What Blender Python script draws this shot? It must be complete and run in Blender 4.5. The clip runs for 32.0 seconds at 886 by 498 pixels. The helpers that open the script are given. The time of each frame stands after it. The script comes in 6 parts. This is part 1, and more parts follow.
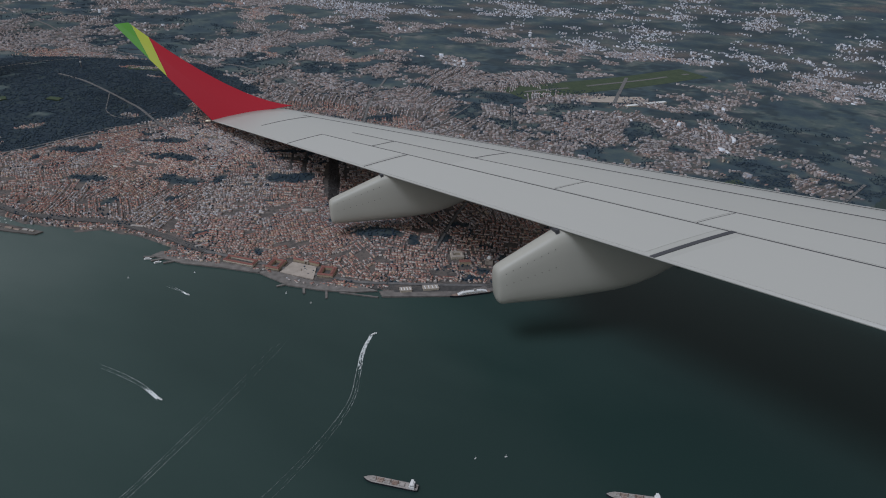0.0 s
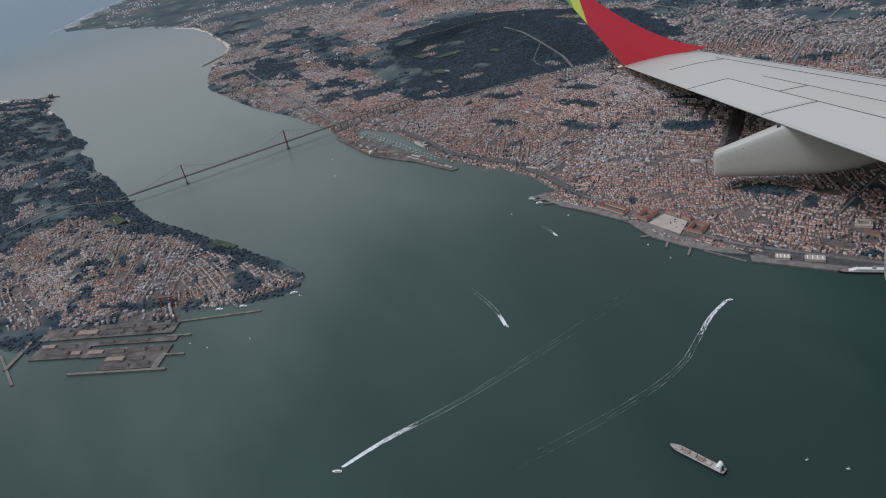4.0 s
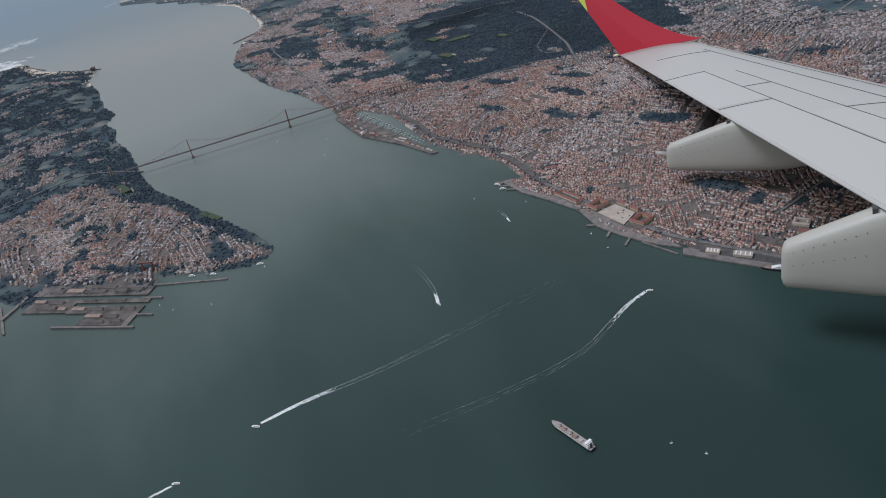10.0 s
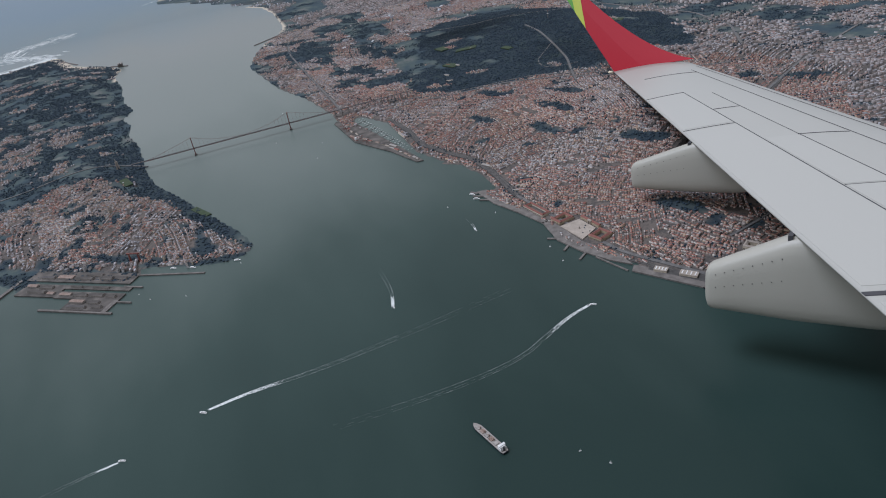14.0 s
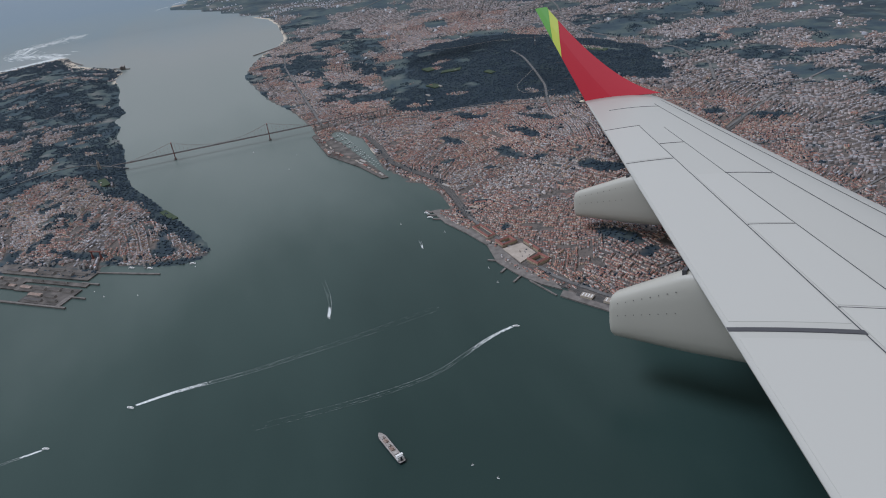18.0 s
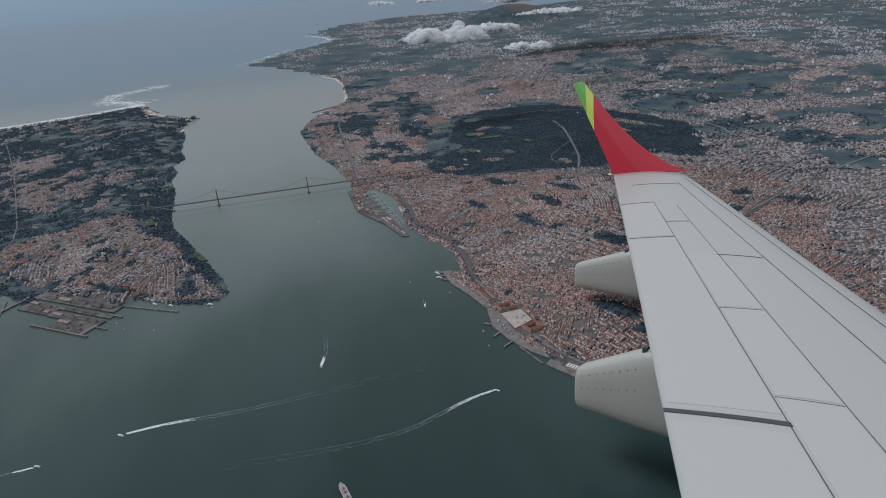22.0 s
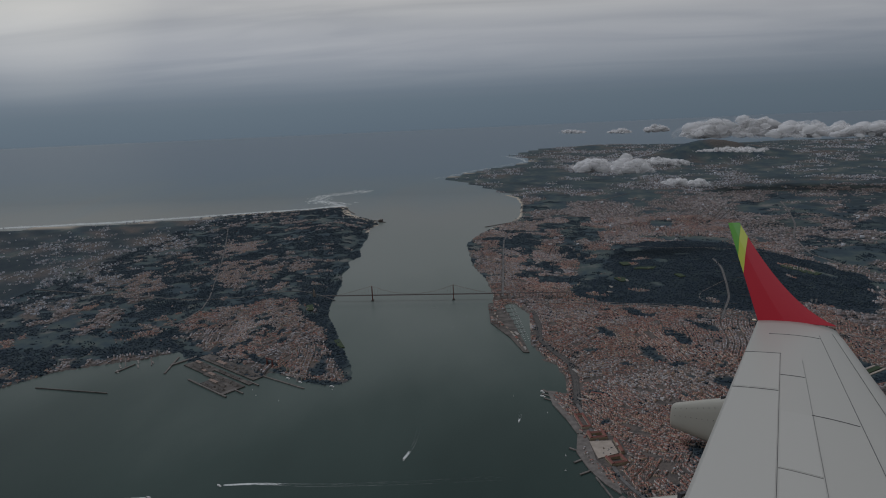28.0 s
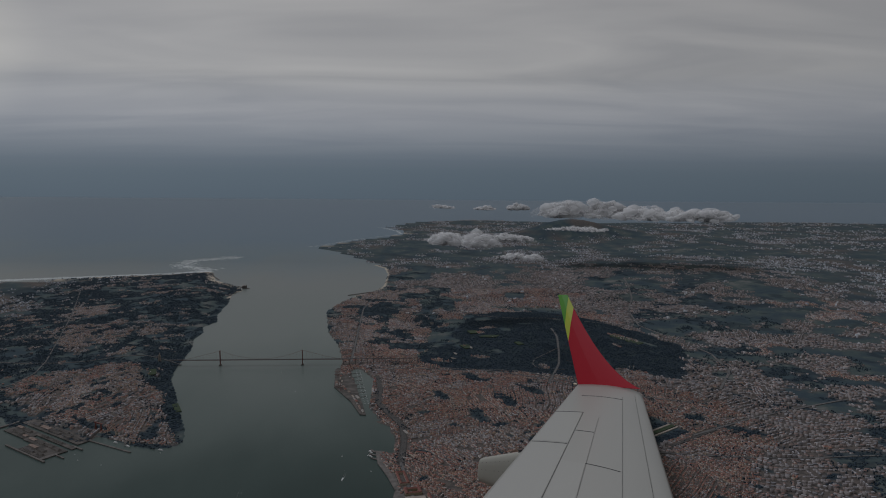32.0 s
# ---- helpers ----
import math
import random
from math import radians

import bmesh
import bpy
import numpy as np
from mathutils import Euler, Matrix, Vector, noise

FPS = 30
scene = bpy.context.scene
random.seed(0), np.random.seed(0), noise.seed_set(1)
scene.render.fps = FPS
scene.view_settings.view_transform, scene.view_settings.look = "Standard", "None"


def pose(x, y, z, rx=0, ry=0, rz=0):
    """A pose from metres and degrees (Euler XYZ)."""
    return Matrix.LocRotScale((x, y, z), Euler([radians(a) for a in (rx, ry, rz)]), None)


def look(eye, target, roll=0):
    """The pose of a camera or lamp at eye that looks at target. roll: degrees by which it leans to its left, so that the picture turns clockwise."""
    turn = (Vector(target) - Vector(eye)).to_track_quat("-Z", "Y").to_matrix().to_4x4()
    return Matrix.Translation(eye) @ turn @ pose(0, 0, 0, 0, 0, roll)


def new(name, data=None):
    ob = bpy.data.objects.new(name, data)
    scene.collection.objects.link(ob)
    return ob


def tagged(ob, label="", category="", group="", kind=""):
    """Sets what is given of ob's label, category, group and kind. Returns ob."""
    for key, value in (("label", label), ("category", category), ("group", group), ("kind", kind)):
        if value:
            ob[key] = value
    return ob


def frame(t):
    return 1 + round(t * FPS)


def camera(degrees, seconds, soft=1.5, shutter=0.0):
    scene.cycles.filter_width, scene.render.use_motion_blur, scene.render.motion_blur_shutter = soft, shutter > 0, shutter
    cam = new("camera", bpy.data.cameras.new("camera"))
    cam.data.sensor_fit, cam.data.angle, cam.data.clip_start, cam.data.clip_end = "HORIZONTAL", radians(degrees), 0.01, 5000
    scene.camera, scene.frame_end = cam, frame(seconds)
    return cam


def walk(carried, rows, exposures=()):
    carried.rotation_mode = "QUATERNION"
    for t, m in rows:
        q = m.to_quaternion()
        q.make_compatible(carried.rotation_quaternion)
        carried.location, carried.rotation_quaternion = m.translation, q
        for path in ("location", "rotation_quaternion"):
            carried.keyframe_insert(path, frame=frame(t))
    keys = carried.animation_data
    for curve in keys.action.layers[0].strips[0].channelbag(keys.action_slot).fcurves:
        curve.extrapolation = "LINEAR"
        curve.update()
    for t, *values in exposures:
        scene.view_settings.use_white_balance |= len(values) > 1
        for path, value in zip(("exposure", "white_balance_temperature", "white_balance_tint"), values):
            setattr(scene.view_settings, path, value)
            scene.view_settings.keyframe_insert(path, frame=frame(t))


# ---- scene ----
# One scene metre stands for ten metres of the real river mouth.
cam = camera(64.6, 32.0, soft=1.05)
PATH = [
    (0, (258.44, -328.36, 236.48), (220.10, -248.67, 189.78), 3.32),
    (0.5, (263.30, -323.61, 236.28), (222.15, -246.01, 188.47), 2.61),
    (1, (268.02, -318.96, 236.12), (222.05, -244.88, 187.14), 1.19),
    (1.5, (272.62, -314.40, 236.01), (220.22, -245.40, 186.08), -0.66),
    (2, (277.12, -309.90, 235.94), (216.99, -247.97, 185.45), -3.26),
    (2.5, (281.53, -305.45, 235.90), (213.57, -252.20, 185.44), -5.91),
    (3, (285.86, -301.03, 235.90), (212.86, -254.95, 185.43), -7.62),
    (3.5, (290.14, -296.64, 235.93), (213.57, -256.48, 185.69), -9.39),
    (4, (294.37, -292.27, 235.98), (214.79, -257.95, 186.08), -10.96),
    (4.5, (298.56, -287.89, 236.06), (216.71, -258.80, 186.50), -12.46),
    (6.5, (315.02, -270.27, 236.56), (230.52, -249.80, 187.15), -14.53),
    (7, (319.08, -265.80, 236.73), (234.20, -246.89, 187.36), -14.61),
    (7.5, (323.14, -261.30, 236.90), (237.99, -243.36, 187.63), -14.64),
    (8, (327.17, -256.76, 237.09), (241.83, -239.63, 187.86), -14.70),
    (8.5, (331.20, -252.17, 237.29), (245.86, -235.04, 188.05), -14.35),
    (9, (335.20, -247.55, 237.50), (250.65, -228.28, 187.72), -13.56),
    (9.5, (339.19, -242.88, 237.72), (256.16, -219.61, 187.09), -12.21),
    (10, (343.17, -238.16, 237.94), (261.25, -212.19, 186.80), -11.32),
    (10.5, (347.11, -233.41, 238.17), (265.40, -206.71, 187.07), -10.83),
    (11, (351.04, -228.60, 238.40), (269.09, -202.28, 187.49), -10.64),
    (11.5, (354.93, -223.76, 238.64), (272.60, -198.12, 188.00), -10.44),
    (12, (358.79, -218.88, 238.89), (276.13, -194.00, 188.40), -10.34),
    (12.5, (362.61, -213.95, 239.14), (279.60, -189.87, 188.84), -10.24),
    (13, (366.39, -208.99, 239.39), (283.04, -185.69, 189.29), -10.09),
    (13.5, (370.12, -203.99, 239.64), (286.47, -181.52, 189.67), -10.16),
    (15.5, (384.50, -183.71, 240.69), (299.89, -163.72, 191.28), -9.37),
    (16, (387.93, -178.58, 240.96), (303.30, -158.36, 191.68), -8.90),
    (16.5, (391.30, -173.43, 241.24), (306.72, -152.61, 192.11), -8.34),
    (17, (394.59, -168.26, 241.51), (309.87, -147.14, 192.76), -7.86),
    (17.5, (397.81, -163.09, 241.79), (312.81, -141.97, 193.53), -7.47),
    (18, (400.96, -157.90, 242.07), (315.52, -137.09, 194.45), -7.21),
    (18.5, (404.03, -152.71, 242.36), (317.95, -132.23, 195.75), -6.80),
    (19, (407.02, -147.51, 242.65), (320.36, -127.45, 196.96), -6.48),
    (19.5, (409.94, -142.31, 242.94), (322.53, -122.61, 198.54), -6.11),
    (20, (412.79, -137.11, 243.23), (324.66, -117.99, 200.02), -5.79),
    (20.5, (415.57, -131.90, 243.53), (326.84, -113.40, 201.28), -5.60),
    (21, (418.29, -126.70, 243.83), (328.86, -109.28, 202.62), -5.41),
    (21.5, (420.95, -121.49, 244.13), (330.76, -105.79, 203.90), -5.30),
    (22, (423.57, -116.28, 244.44), (332.52, -102.84, 205.33), -5.23),
    (22.5, (426.14, -111.07, 244.75), (333.96, -102.22, 207.00), -5.55),
    (23, (428.68, -105.86, 245.06), (335.54, -103.45, 208.75), -6.18),
    (23.5, (431.20, -100.64, 245.37), (337.43, -105.09, 210.92), -6.54),
    (24, (433.72, -95.41, 245.69), (339.67, -103.70, 212.73), -6.49),
    (24.5, (436.25, -90.16, 246.00), (341.88, -100.34, 214.51), -6.14),
    (25, (438.80, -84.90, 246.32), (344.02, -96.04, 216.46), -5.68),
    (25.5, (441.40, -79.61, 246.63), (346.31, -91.55, 218.09), -5.23),
    (27.5, (452.73, -58.06, 247.88), (356.45, -72.27, 224.90), -3.07),
    (28, (455.92, -52.52, 248.18), (359.12, -65.18, 226.52), -2.59),
    (28.5, (459.32, -46.90, 248.47), (361.95, -57.06, 228.08), -1.96),
    (29, (462.96, -41.19, 248.76), (365.09, -48.59, 229.60), -1.48),
    (29.5, (466.88, -35.36, 249.03), (368.63, -40.48, 231.11), -1.08),
    (30, (471.11, -29.41, 249.29), (372.57, -32.47, 232.59), -0.66),
    (30.5, (475.71, -23.32, 249.54), (376.93, -24.59, 234.06), -0.32),
    (31, (480.72, -17.06, 249.77), (381.74, -16.49, 235.53), 0.07),
    (31.5, (486.18, -10.62, 249.99), (387.06, -8.52, 236.92), 0.39),
    (32, (492.15, -3.97, 250.18), (392.93, -0.60, 238.22), 0.40),
]
walk(cam, [(t, look(eye, target, roll)) for t, eye, target, roll in PATH],
     exposures=[(0.0, 0.42, 5460, 13.5), (4.0, 0.82, 5450, 14), (9.0, 0.9, 5440, 15.5), (19.0, 0.83, 5380, 14), (23.0, 0.6, 5400, 12.5), (25.0, 0.38, 5470, 12), (28.0, -0.25, 5600, 13), (32.0, -0.55, 5650, 13.5)])

# ---------------------------------------------------------------- sky and sun
SUN_AZ, SUN_EL = 212.0, 60.0          # compass bearing and height of the veiled sun, degrees
world = bpy.data.worlds.new("overcast_sky")
scene.world = world
world.use_nodes = True
wn, wl = world.node_tree.nodes, world.node_tree.links
wn.clear()
w_out = wn.new("ShaderNodeOutputWorld")
w_bg = wn.new("ShaderNodeBackground")
w_bg2 = wn.new("ShaderNodeBackground")
w_mix = wn.new("ShaderNodeMixShader")
w_sky = wn.new("ShaderNodeTexSky")
w_sky.sky_type, w_sky.sun_disc = 'NISHITA', False
w_sky.sun_elevation, w_sky.sun_rotation = radians(SUN_EL), radians(SUN_AZ)
w_sky.altitude = 2400
w_tc = wn.new("ShaderNodeTexCoord")
w_sep = wn.new("ShaderNodeSeparateXYZ")
wl.new(w_tc.outputs["Generated"], w_sep.inputs[0])
# Flatten the direction on to a cloud deck so that the streaks run together towards the horizon.
w_abs = wn.new("ShaderNodeMath"); w_abs.operation = 'ABSOLUTE'
wl.new(w_sep.outputs["Z"], w_abs.inputs[0])
w_add = wn.new("ShaderNodeMath"); w_add.operation = 'ADD'; w_add.inputs[1].default_value = 0.10
wl.new(w_abs.outputs[0], w_add.inputs[0])
w_dx = wn.new("ShaderNodeMath"); w_dx.operation = 'DIVIDE'
w_dy = wn.new("ShaderNodeMath"); w_dy.operation = 'DIVIDE'
wl.new(w_sep.outputs["X"], w_dx.inputs[0]); wl.new(w_add.outputs[0], w_dx.inputs[1])
wl.new(w_sep.outputs["Y"], w_dy.inputs[0]); wl.new(w_add.outputs[0], w_dy.inputs[1])
w_com = wn.new("ShaderNodeCombineXYZ")
wl.new(w_dx.outputs[0], w_com.inputs[0]); wl.new(w_dy.outputs[0], w_com.inputs[1])
w_map = wn.new("ShaderNodeMapping")
w_map.inputs["Rotation"].default_value = (0, 0, radians(12))
w_map.inputs["Scale"].default_value = (0.55, 0.22, 1)
wl.new(w_com.outputs[0], w_map.inputs["Vector"])
w_noise = wn.new("ShaderNodeTexNoise")
w_noise.inputs["Scale"].default_value, w_noise.inputs["Detail"].default_value = 2.2, 4
w_noise.inputs["Roughness"].default_value, w_noise.inputs["Distortion"].default_value = 0.45, 0.8
wl.new(w_map.outputs[0], w_noise.inputs["Vector"])
w_cloud = wn.new("ShaderNodeValToRGB")
w_cloud.color_ramp.elements[0].position, w_cloud.color_ramp.elements[0].color = 0.22, (0.37, 0.338, 0.280, 1)
w_cloud.color_ramp.elements[1].position, w_cloud.color_ramp.elements[1].color = 0.80, (0.62, 0.558, 0.445, 1)
wl.new(w_noise.outputs["Fac"], w_cloud.inputs[0])
# The haze over the sea at the horizon, bluer and darker than the deck.
w_hor = wn.new("ShaderNodeValToRGB")
cr = w_hor.color_ramp
cr.elements[0].position, cr.elements[0].color = 0.47, (0.094, 0.128, 0.150, 1)
cr.elements[1].position, cr.elements[1].color = 0.60, (0.5, 0.5, 0.5, 1)
for p, c in ((0.495, (0.10, 0.135, 0.158, 1)), (0.515, (0.165, 0.182, 0.205, 1)), (0.535, (0.29, 0.287, 0.295, 1))):
    cr.elements.new(p).color = c
w_h01 = wn.new("ShaderNodeMath"); w_h01.operation = 'MULTIPLY_ADD'
w_h01.inputs[1].default_value, w_h01.inputs[2].default_value = 0.5, 0.5
wl.new(w_sep.outputs["Z"], w_h01.inputs[0])
wl.new(w_h01.outputs[0], w_hor.inputs[0])
w_f = wn.new("ShaderNodeMapRange")
w_f.inputs["From Min"].default_value, w_f.inputs["From Max"].default_value = 0.005, 0.12
wl.new(w_sep.outputs["Z"], w_f.inputs["Value"])
w_col = wn.new("ShaderNodeMix"); w_col.data_type = 'RGBA'
wl.new(w_f.outputs[0], w_col.inputs[0])
wl.new(w_hor.outputs[0], w_col.inputs[6]); wl.new(w_cloud.outputs[0], w_col.inputs[7])
w_dot = wn.new("ShaderNodeVectorMath"); w_dot.operation = 'DOT_PRODUCT'
w_dot.inputs[1].default_value = (math.sin(radians(238)), math.cos(radians(238)), 0.15)
wl.new(w_tc.outputs["Generated"], w_dot.inputs[0])
w_side = wn.new("ShaderNodeMapRange")
w_side.inputs["From Min"].default_value, w_side.inputs["From Max"].default_value = -0.6, 1.0
w_side.inputs["To Min"].default_value, w_side.inputs["To Max"].default_value = 0.50, 1.38
wl.new(w_dot.outputs["Value"], w_side.inputs["Value"])
w_mul = wn.new("ShaderNodeMix"); w_mul.data_type, w_mul.blend_type = 'RGBA', 'MULTIPLY'
w_mul.inputs[0].default_value = 1.0
wl.new(w_col.outputs[2], w_mul.inputs[6]); wl.new(w_side.outputs[0], w_mul.inputs[7])
# a thin place in the cloud where the low sun glows through
w_gap = wn.new("ShaderNodeVectorMath"); w_gap.operation = 'DOT_PRODUCT'
w_gap.inputs[1].default_value = (-0.802, -0.576, 0.150)
wl.new(w_tc.outputs["Generated"], w_gap.inputs[0])
w_gr = wn.new("ShaderNodeMapRange")
w_gr.inputs["From Min"].default_value, w_gr.inputs["From Max"].default_value = 0.986, 1.0
w_gr.inputs["To Min"].default_value, w_gr.inputs["To Max"].default_value = 0.0, 0.20
w_gr.interpolation_type = 'SMOOTHSTEP'
wl.new(w_gap.outputs["Value"], w_gr.inputs["Value"])
w_glow = wn.new("ShaderNodeMix"); w_glow.data_type, w_glow.blend_type = 'RGBA', 'ADD'
w_glow.inputs[7].default_value = (1.0, 0.86, 0.56, 1)
wl.new(w_gr.outputs[0], w_glow.inputs[0]); wl.new(w_mul.outputs[2], w_glow.inputs[6])
wl.new(w_glow.outputs[2], w_bg.inputs[0])
wl.new(w_sky.outputs[0], w_bg2.inputs[0])
w_bg.inputs[1].default_value, w_bg2.inputs[1].default_value = 0.85, 0.05
w_mix.inputs[0].default_value = 0.18
wl.new(w_bg.outputs[0], w_mix.inputs[1]); wl.new(w_bg2.outputs[0], w_mix.inputs[2])
wl.new(w_mix.outputs[0], w_out.inputs[0])

sun_data = bpy.data.lights.new("sun", 'SUN')
sun_data.energy, sun_data.angle, sun_data.color = 0.9, radians(25), (1.0, 0.985, 0.965)
sun = new("sun", sun_data)
az, el = radians(SUN_AZ), radians(SUN_EL)
sun.matrix_world = look((600 * math.sin(az) * math.cos(el), 600 * math.cos(az) * math.cos(el), 600 * math.sin(el)), (0, 0, 0))


# ---------------------------------------------------------------- materials
def material(name, colors, rough=0.8, metal=0.0, scale=1.0, detail=4, bump=0.0, bump_scale=None, stops=None, spec=0.3):
    """A procedural surface: noise runs through the colours, bump gives it relief."""
    m = bpy.data.materials.new(name)
    m.use_nodes = True
    n, l = m.node_tree.nodes, m.node_tree.links
    b = n["Principled BSDF"]
    b.inputs["Roughness"].default_value, b.inputs["Metallic"].default_value = rough, metal
    b.inputs["Specular IOR Level"].default_value = spec
    tc = n.new("ShaderNodeTexCoord")
    nz = n.new("ShaderNodeTexNoise")
    nz.inputs["Scale"].default_value, nz.inputs["Detail"].default_value = scale, detail
    l.new(tc.outputs["Object"], nz.inputs["Vector"])
    ramp = n.new("ShaderNodeValToRGB")
    el_ = ramp.color_ramp.elements
    stops = stops or [0.3 + 0.4 * i / max(1, len(colors) - 1) for i in range(len(colors))]
    el_[0].position, el_[0].color = stops[0], (*colors[0], 1)
    el_[1].position, el_[1].color = stops[-1], (*colors[-1], 1)
    for p, c in zip(stops[1:-1], colors[1:-1]):
        el_.new(p).color = (*c, 1)
    l.new(nz.outputs["Fac"], ramp.inputs[0])
    l.new(ramp.outputs[0], b.inputs["Base Color"])
    if bump:
        nb = n.new("ShaderNodeTexNoise")
        nb.inputs["Scale"].default_value, nb.inputs["Detail"].default_value = bump_scale or scale * 4, 5
        l.new(tc.outputs["Object"], nb.inputs["Vector"])
        bm_ = n.new("ShaderNodeBump")
        bm_.inputs["Strength"].default_value = bump
        l.new(nb.outputs["Fac"], bm_.inputs["Height"])
        l.new(bm_.outputs[0], b.inputs["Normal"])
    return m


def island_material(name, ramp_cols, rough=0.85, dirt=0.25, dirt_scale=0.6):
    """Every separate piece takes its own colour from the list, with stains over it."""
    m = bpy.data.materials.new(name)
    m.use_nodes = True
    n, l = m.node_tree.nodes, m.node_tree.links
    b = n["Principled BSDF"]
    b.inputs["Roughness"].default_value = rough
    b.inputs["Specular IOR Level"].default_value = 0.2
    g = n.new("ShaderNodeNewGeometry")
    ramp = n.new("ShaderNodeValToRGB")
    ramp.color_ramp.interpolation = 'CONSTANT'
    el_ = ramp.color_ramp.elements
    k = len(ramp_cols)
    el_[0].position, el_[0].color = 0, (*ramp_cols[0], 1)
    el_[1].position, el_[1].color = (k - 1) / k, (*ramp_cols[-1], 1)
    for i in range(1, k - 1):
        el_.new(i / k).color = (*ramp_cols[i], 1)
    l.new(g.outputs["Random Per Island"], ramp.inputs[0])
    tc = n.new("ShaderNodeTexCoord")
    nz = n.new("ShaderNodeTexNoise")
    nz.inputs["Scale"].default_value, nz.inputs["Detail"].default_value = dirt_scale, 5
    l.new(tc.outputs["Object"], nz.inputs["Vector"])
    mr = n.new("ShaderNodeMapRange")
    mr.inputs["To Min"].default_value, mr.inputs["To Max"].default_value = 1 - dirt, 1 + dirt
    mr.inputs["From Min"].default_value, mr.inputs["From Max"].default_value = 0.3, 0.7
    l.new(nz.outputs["Fac"], mr.inputs["Value"])
    mx = n.new("ShaderNodeMix"); mx.data_type, mx.blend_type = 'RGBA', 'MULTIPLY'
    mx.inputs[0].default_value = 1
    l.new(ramp.outputs[0], mx.inputs[6]); l.new(mr.outputs[0], mx.inputs[7])
    l.new(mx.outputs[2], b.inputs["Base Color"])
    return m


def ground_material():
    """Land: bare built-up ground, grass and woodland floor, blended by the land cover stored on the sheet."""
    m = bpy.data.materials.new("land")
    m.use_nodes = True
    n, l = m.node_tree.nodes, m.node_tree.links
    b = n["Principled BSDF"]
    b.inputs["Roughness"].default_value, b.inputs["Specular IOR Level"].default_value = 0.95, 0.1
    tc = n.new("ShaderNodeTexCoord")

    def noise_ramp(scale, cols, stops, detail=6):
        nz = n.new("ShaderNodeTexNoise")
        nz.inputs["Scale"].default_value, nz.inputs["Detail"].default_value = scale, detail
        nz.inputs["Roughness"].default_value = 0.65
        l.new(tc.outputs["Object"], nz.inputs["Vector"])
        r = n.new("ShaderNodeValToRGB")
        r.color_ramp.elements[0].position, r.color_ramp.elements[0].color = stops[0], (*cols[0], 1)
        r.color_ramp.elements[1].position, r.color_ramp.elements[1].color = stops[-1], (*cols[-1], 1)
        for p, c in zip(stops[1:-1], cols[1:-1]):
            r.color_ramp.elements.new(p).color = (*c, 1)
        l.new(nz.outputs["Fac"], r.inputs[0])
        return r

    urban = noise_ramp(0.11, ((0.095, 0.085, 0.078), (0.155, 0.133, 0.118), (0.085, 0.079, 0.075), (0.22, 0.188, 0.165)), (0.3, 0.45, 0.55, 0.72))
    # field greens are blued and lightened in the colour to suggest distance haze
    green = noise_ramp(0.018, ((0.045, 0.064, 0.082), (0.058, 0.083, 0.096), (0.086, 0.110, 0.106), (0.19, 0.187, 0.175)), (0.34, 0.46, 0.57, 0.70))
    at = n.new("ShaderNodeAttribute"); at.attribute_name = "cover"
    mx = n.new("ShaderNodeMix"); mx.data_type = 'RGBA'
    l.new(at.outputs["Fac"], mx.inputs[0])
    l.new(urban.outputs[0], mx.inputs[6]); l.new(green.outputs[0], mx.inputs[7])
    # the woodland floor carries the same painted haze blue
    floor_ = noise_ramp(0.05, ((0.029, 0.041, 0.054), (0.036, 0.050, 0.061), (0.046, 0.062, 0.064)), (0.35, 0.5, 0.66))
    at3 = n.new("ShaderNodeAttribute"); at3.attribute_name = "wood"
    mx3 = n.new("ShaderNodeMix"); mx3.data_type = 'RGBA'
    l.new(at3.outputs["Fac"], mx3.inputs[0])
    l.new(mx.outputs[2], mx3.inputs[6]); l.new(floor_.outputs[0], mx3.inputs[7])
    at2 = n.new("ShaderNodeAttribute"); at2.attribute_name = "sand"
    mx2 = n.new("ShaderNodeMix"); mx2.data_type = 'RGBA'
    mx2.inputs[7].default_value = (0.52, 0.46, 0.37, 1)
    l.new(at2.outputs["Fac"], mx2.inputs[0]); l.new(mx3.outputs[2], mx2.inputs[6])
    l.new(mx2.outputs[2], b.inputs["Base Color"])
    return m


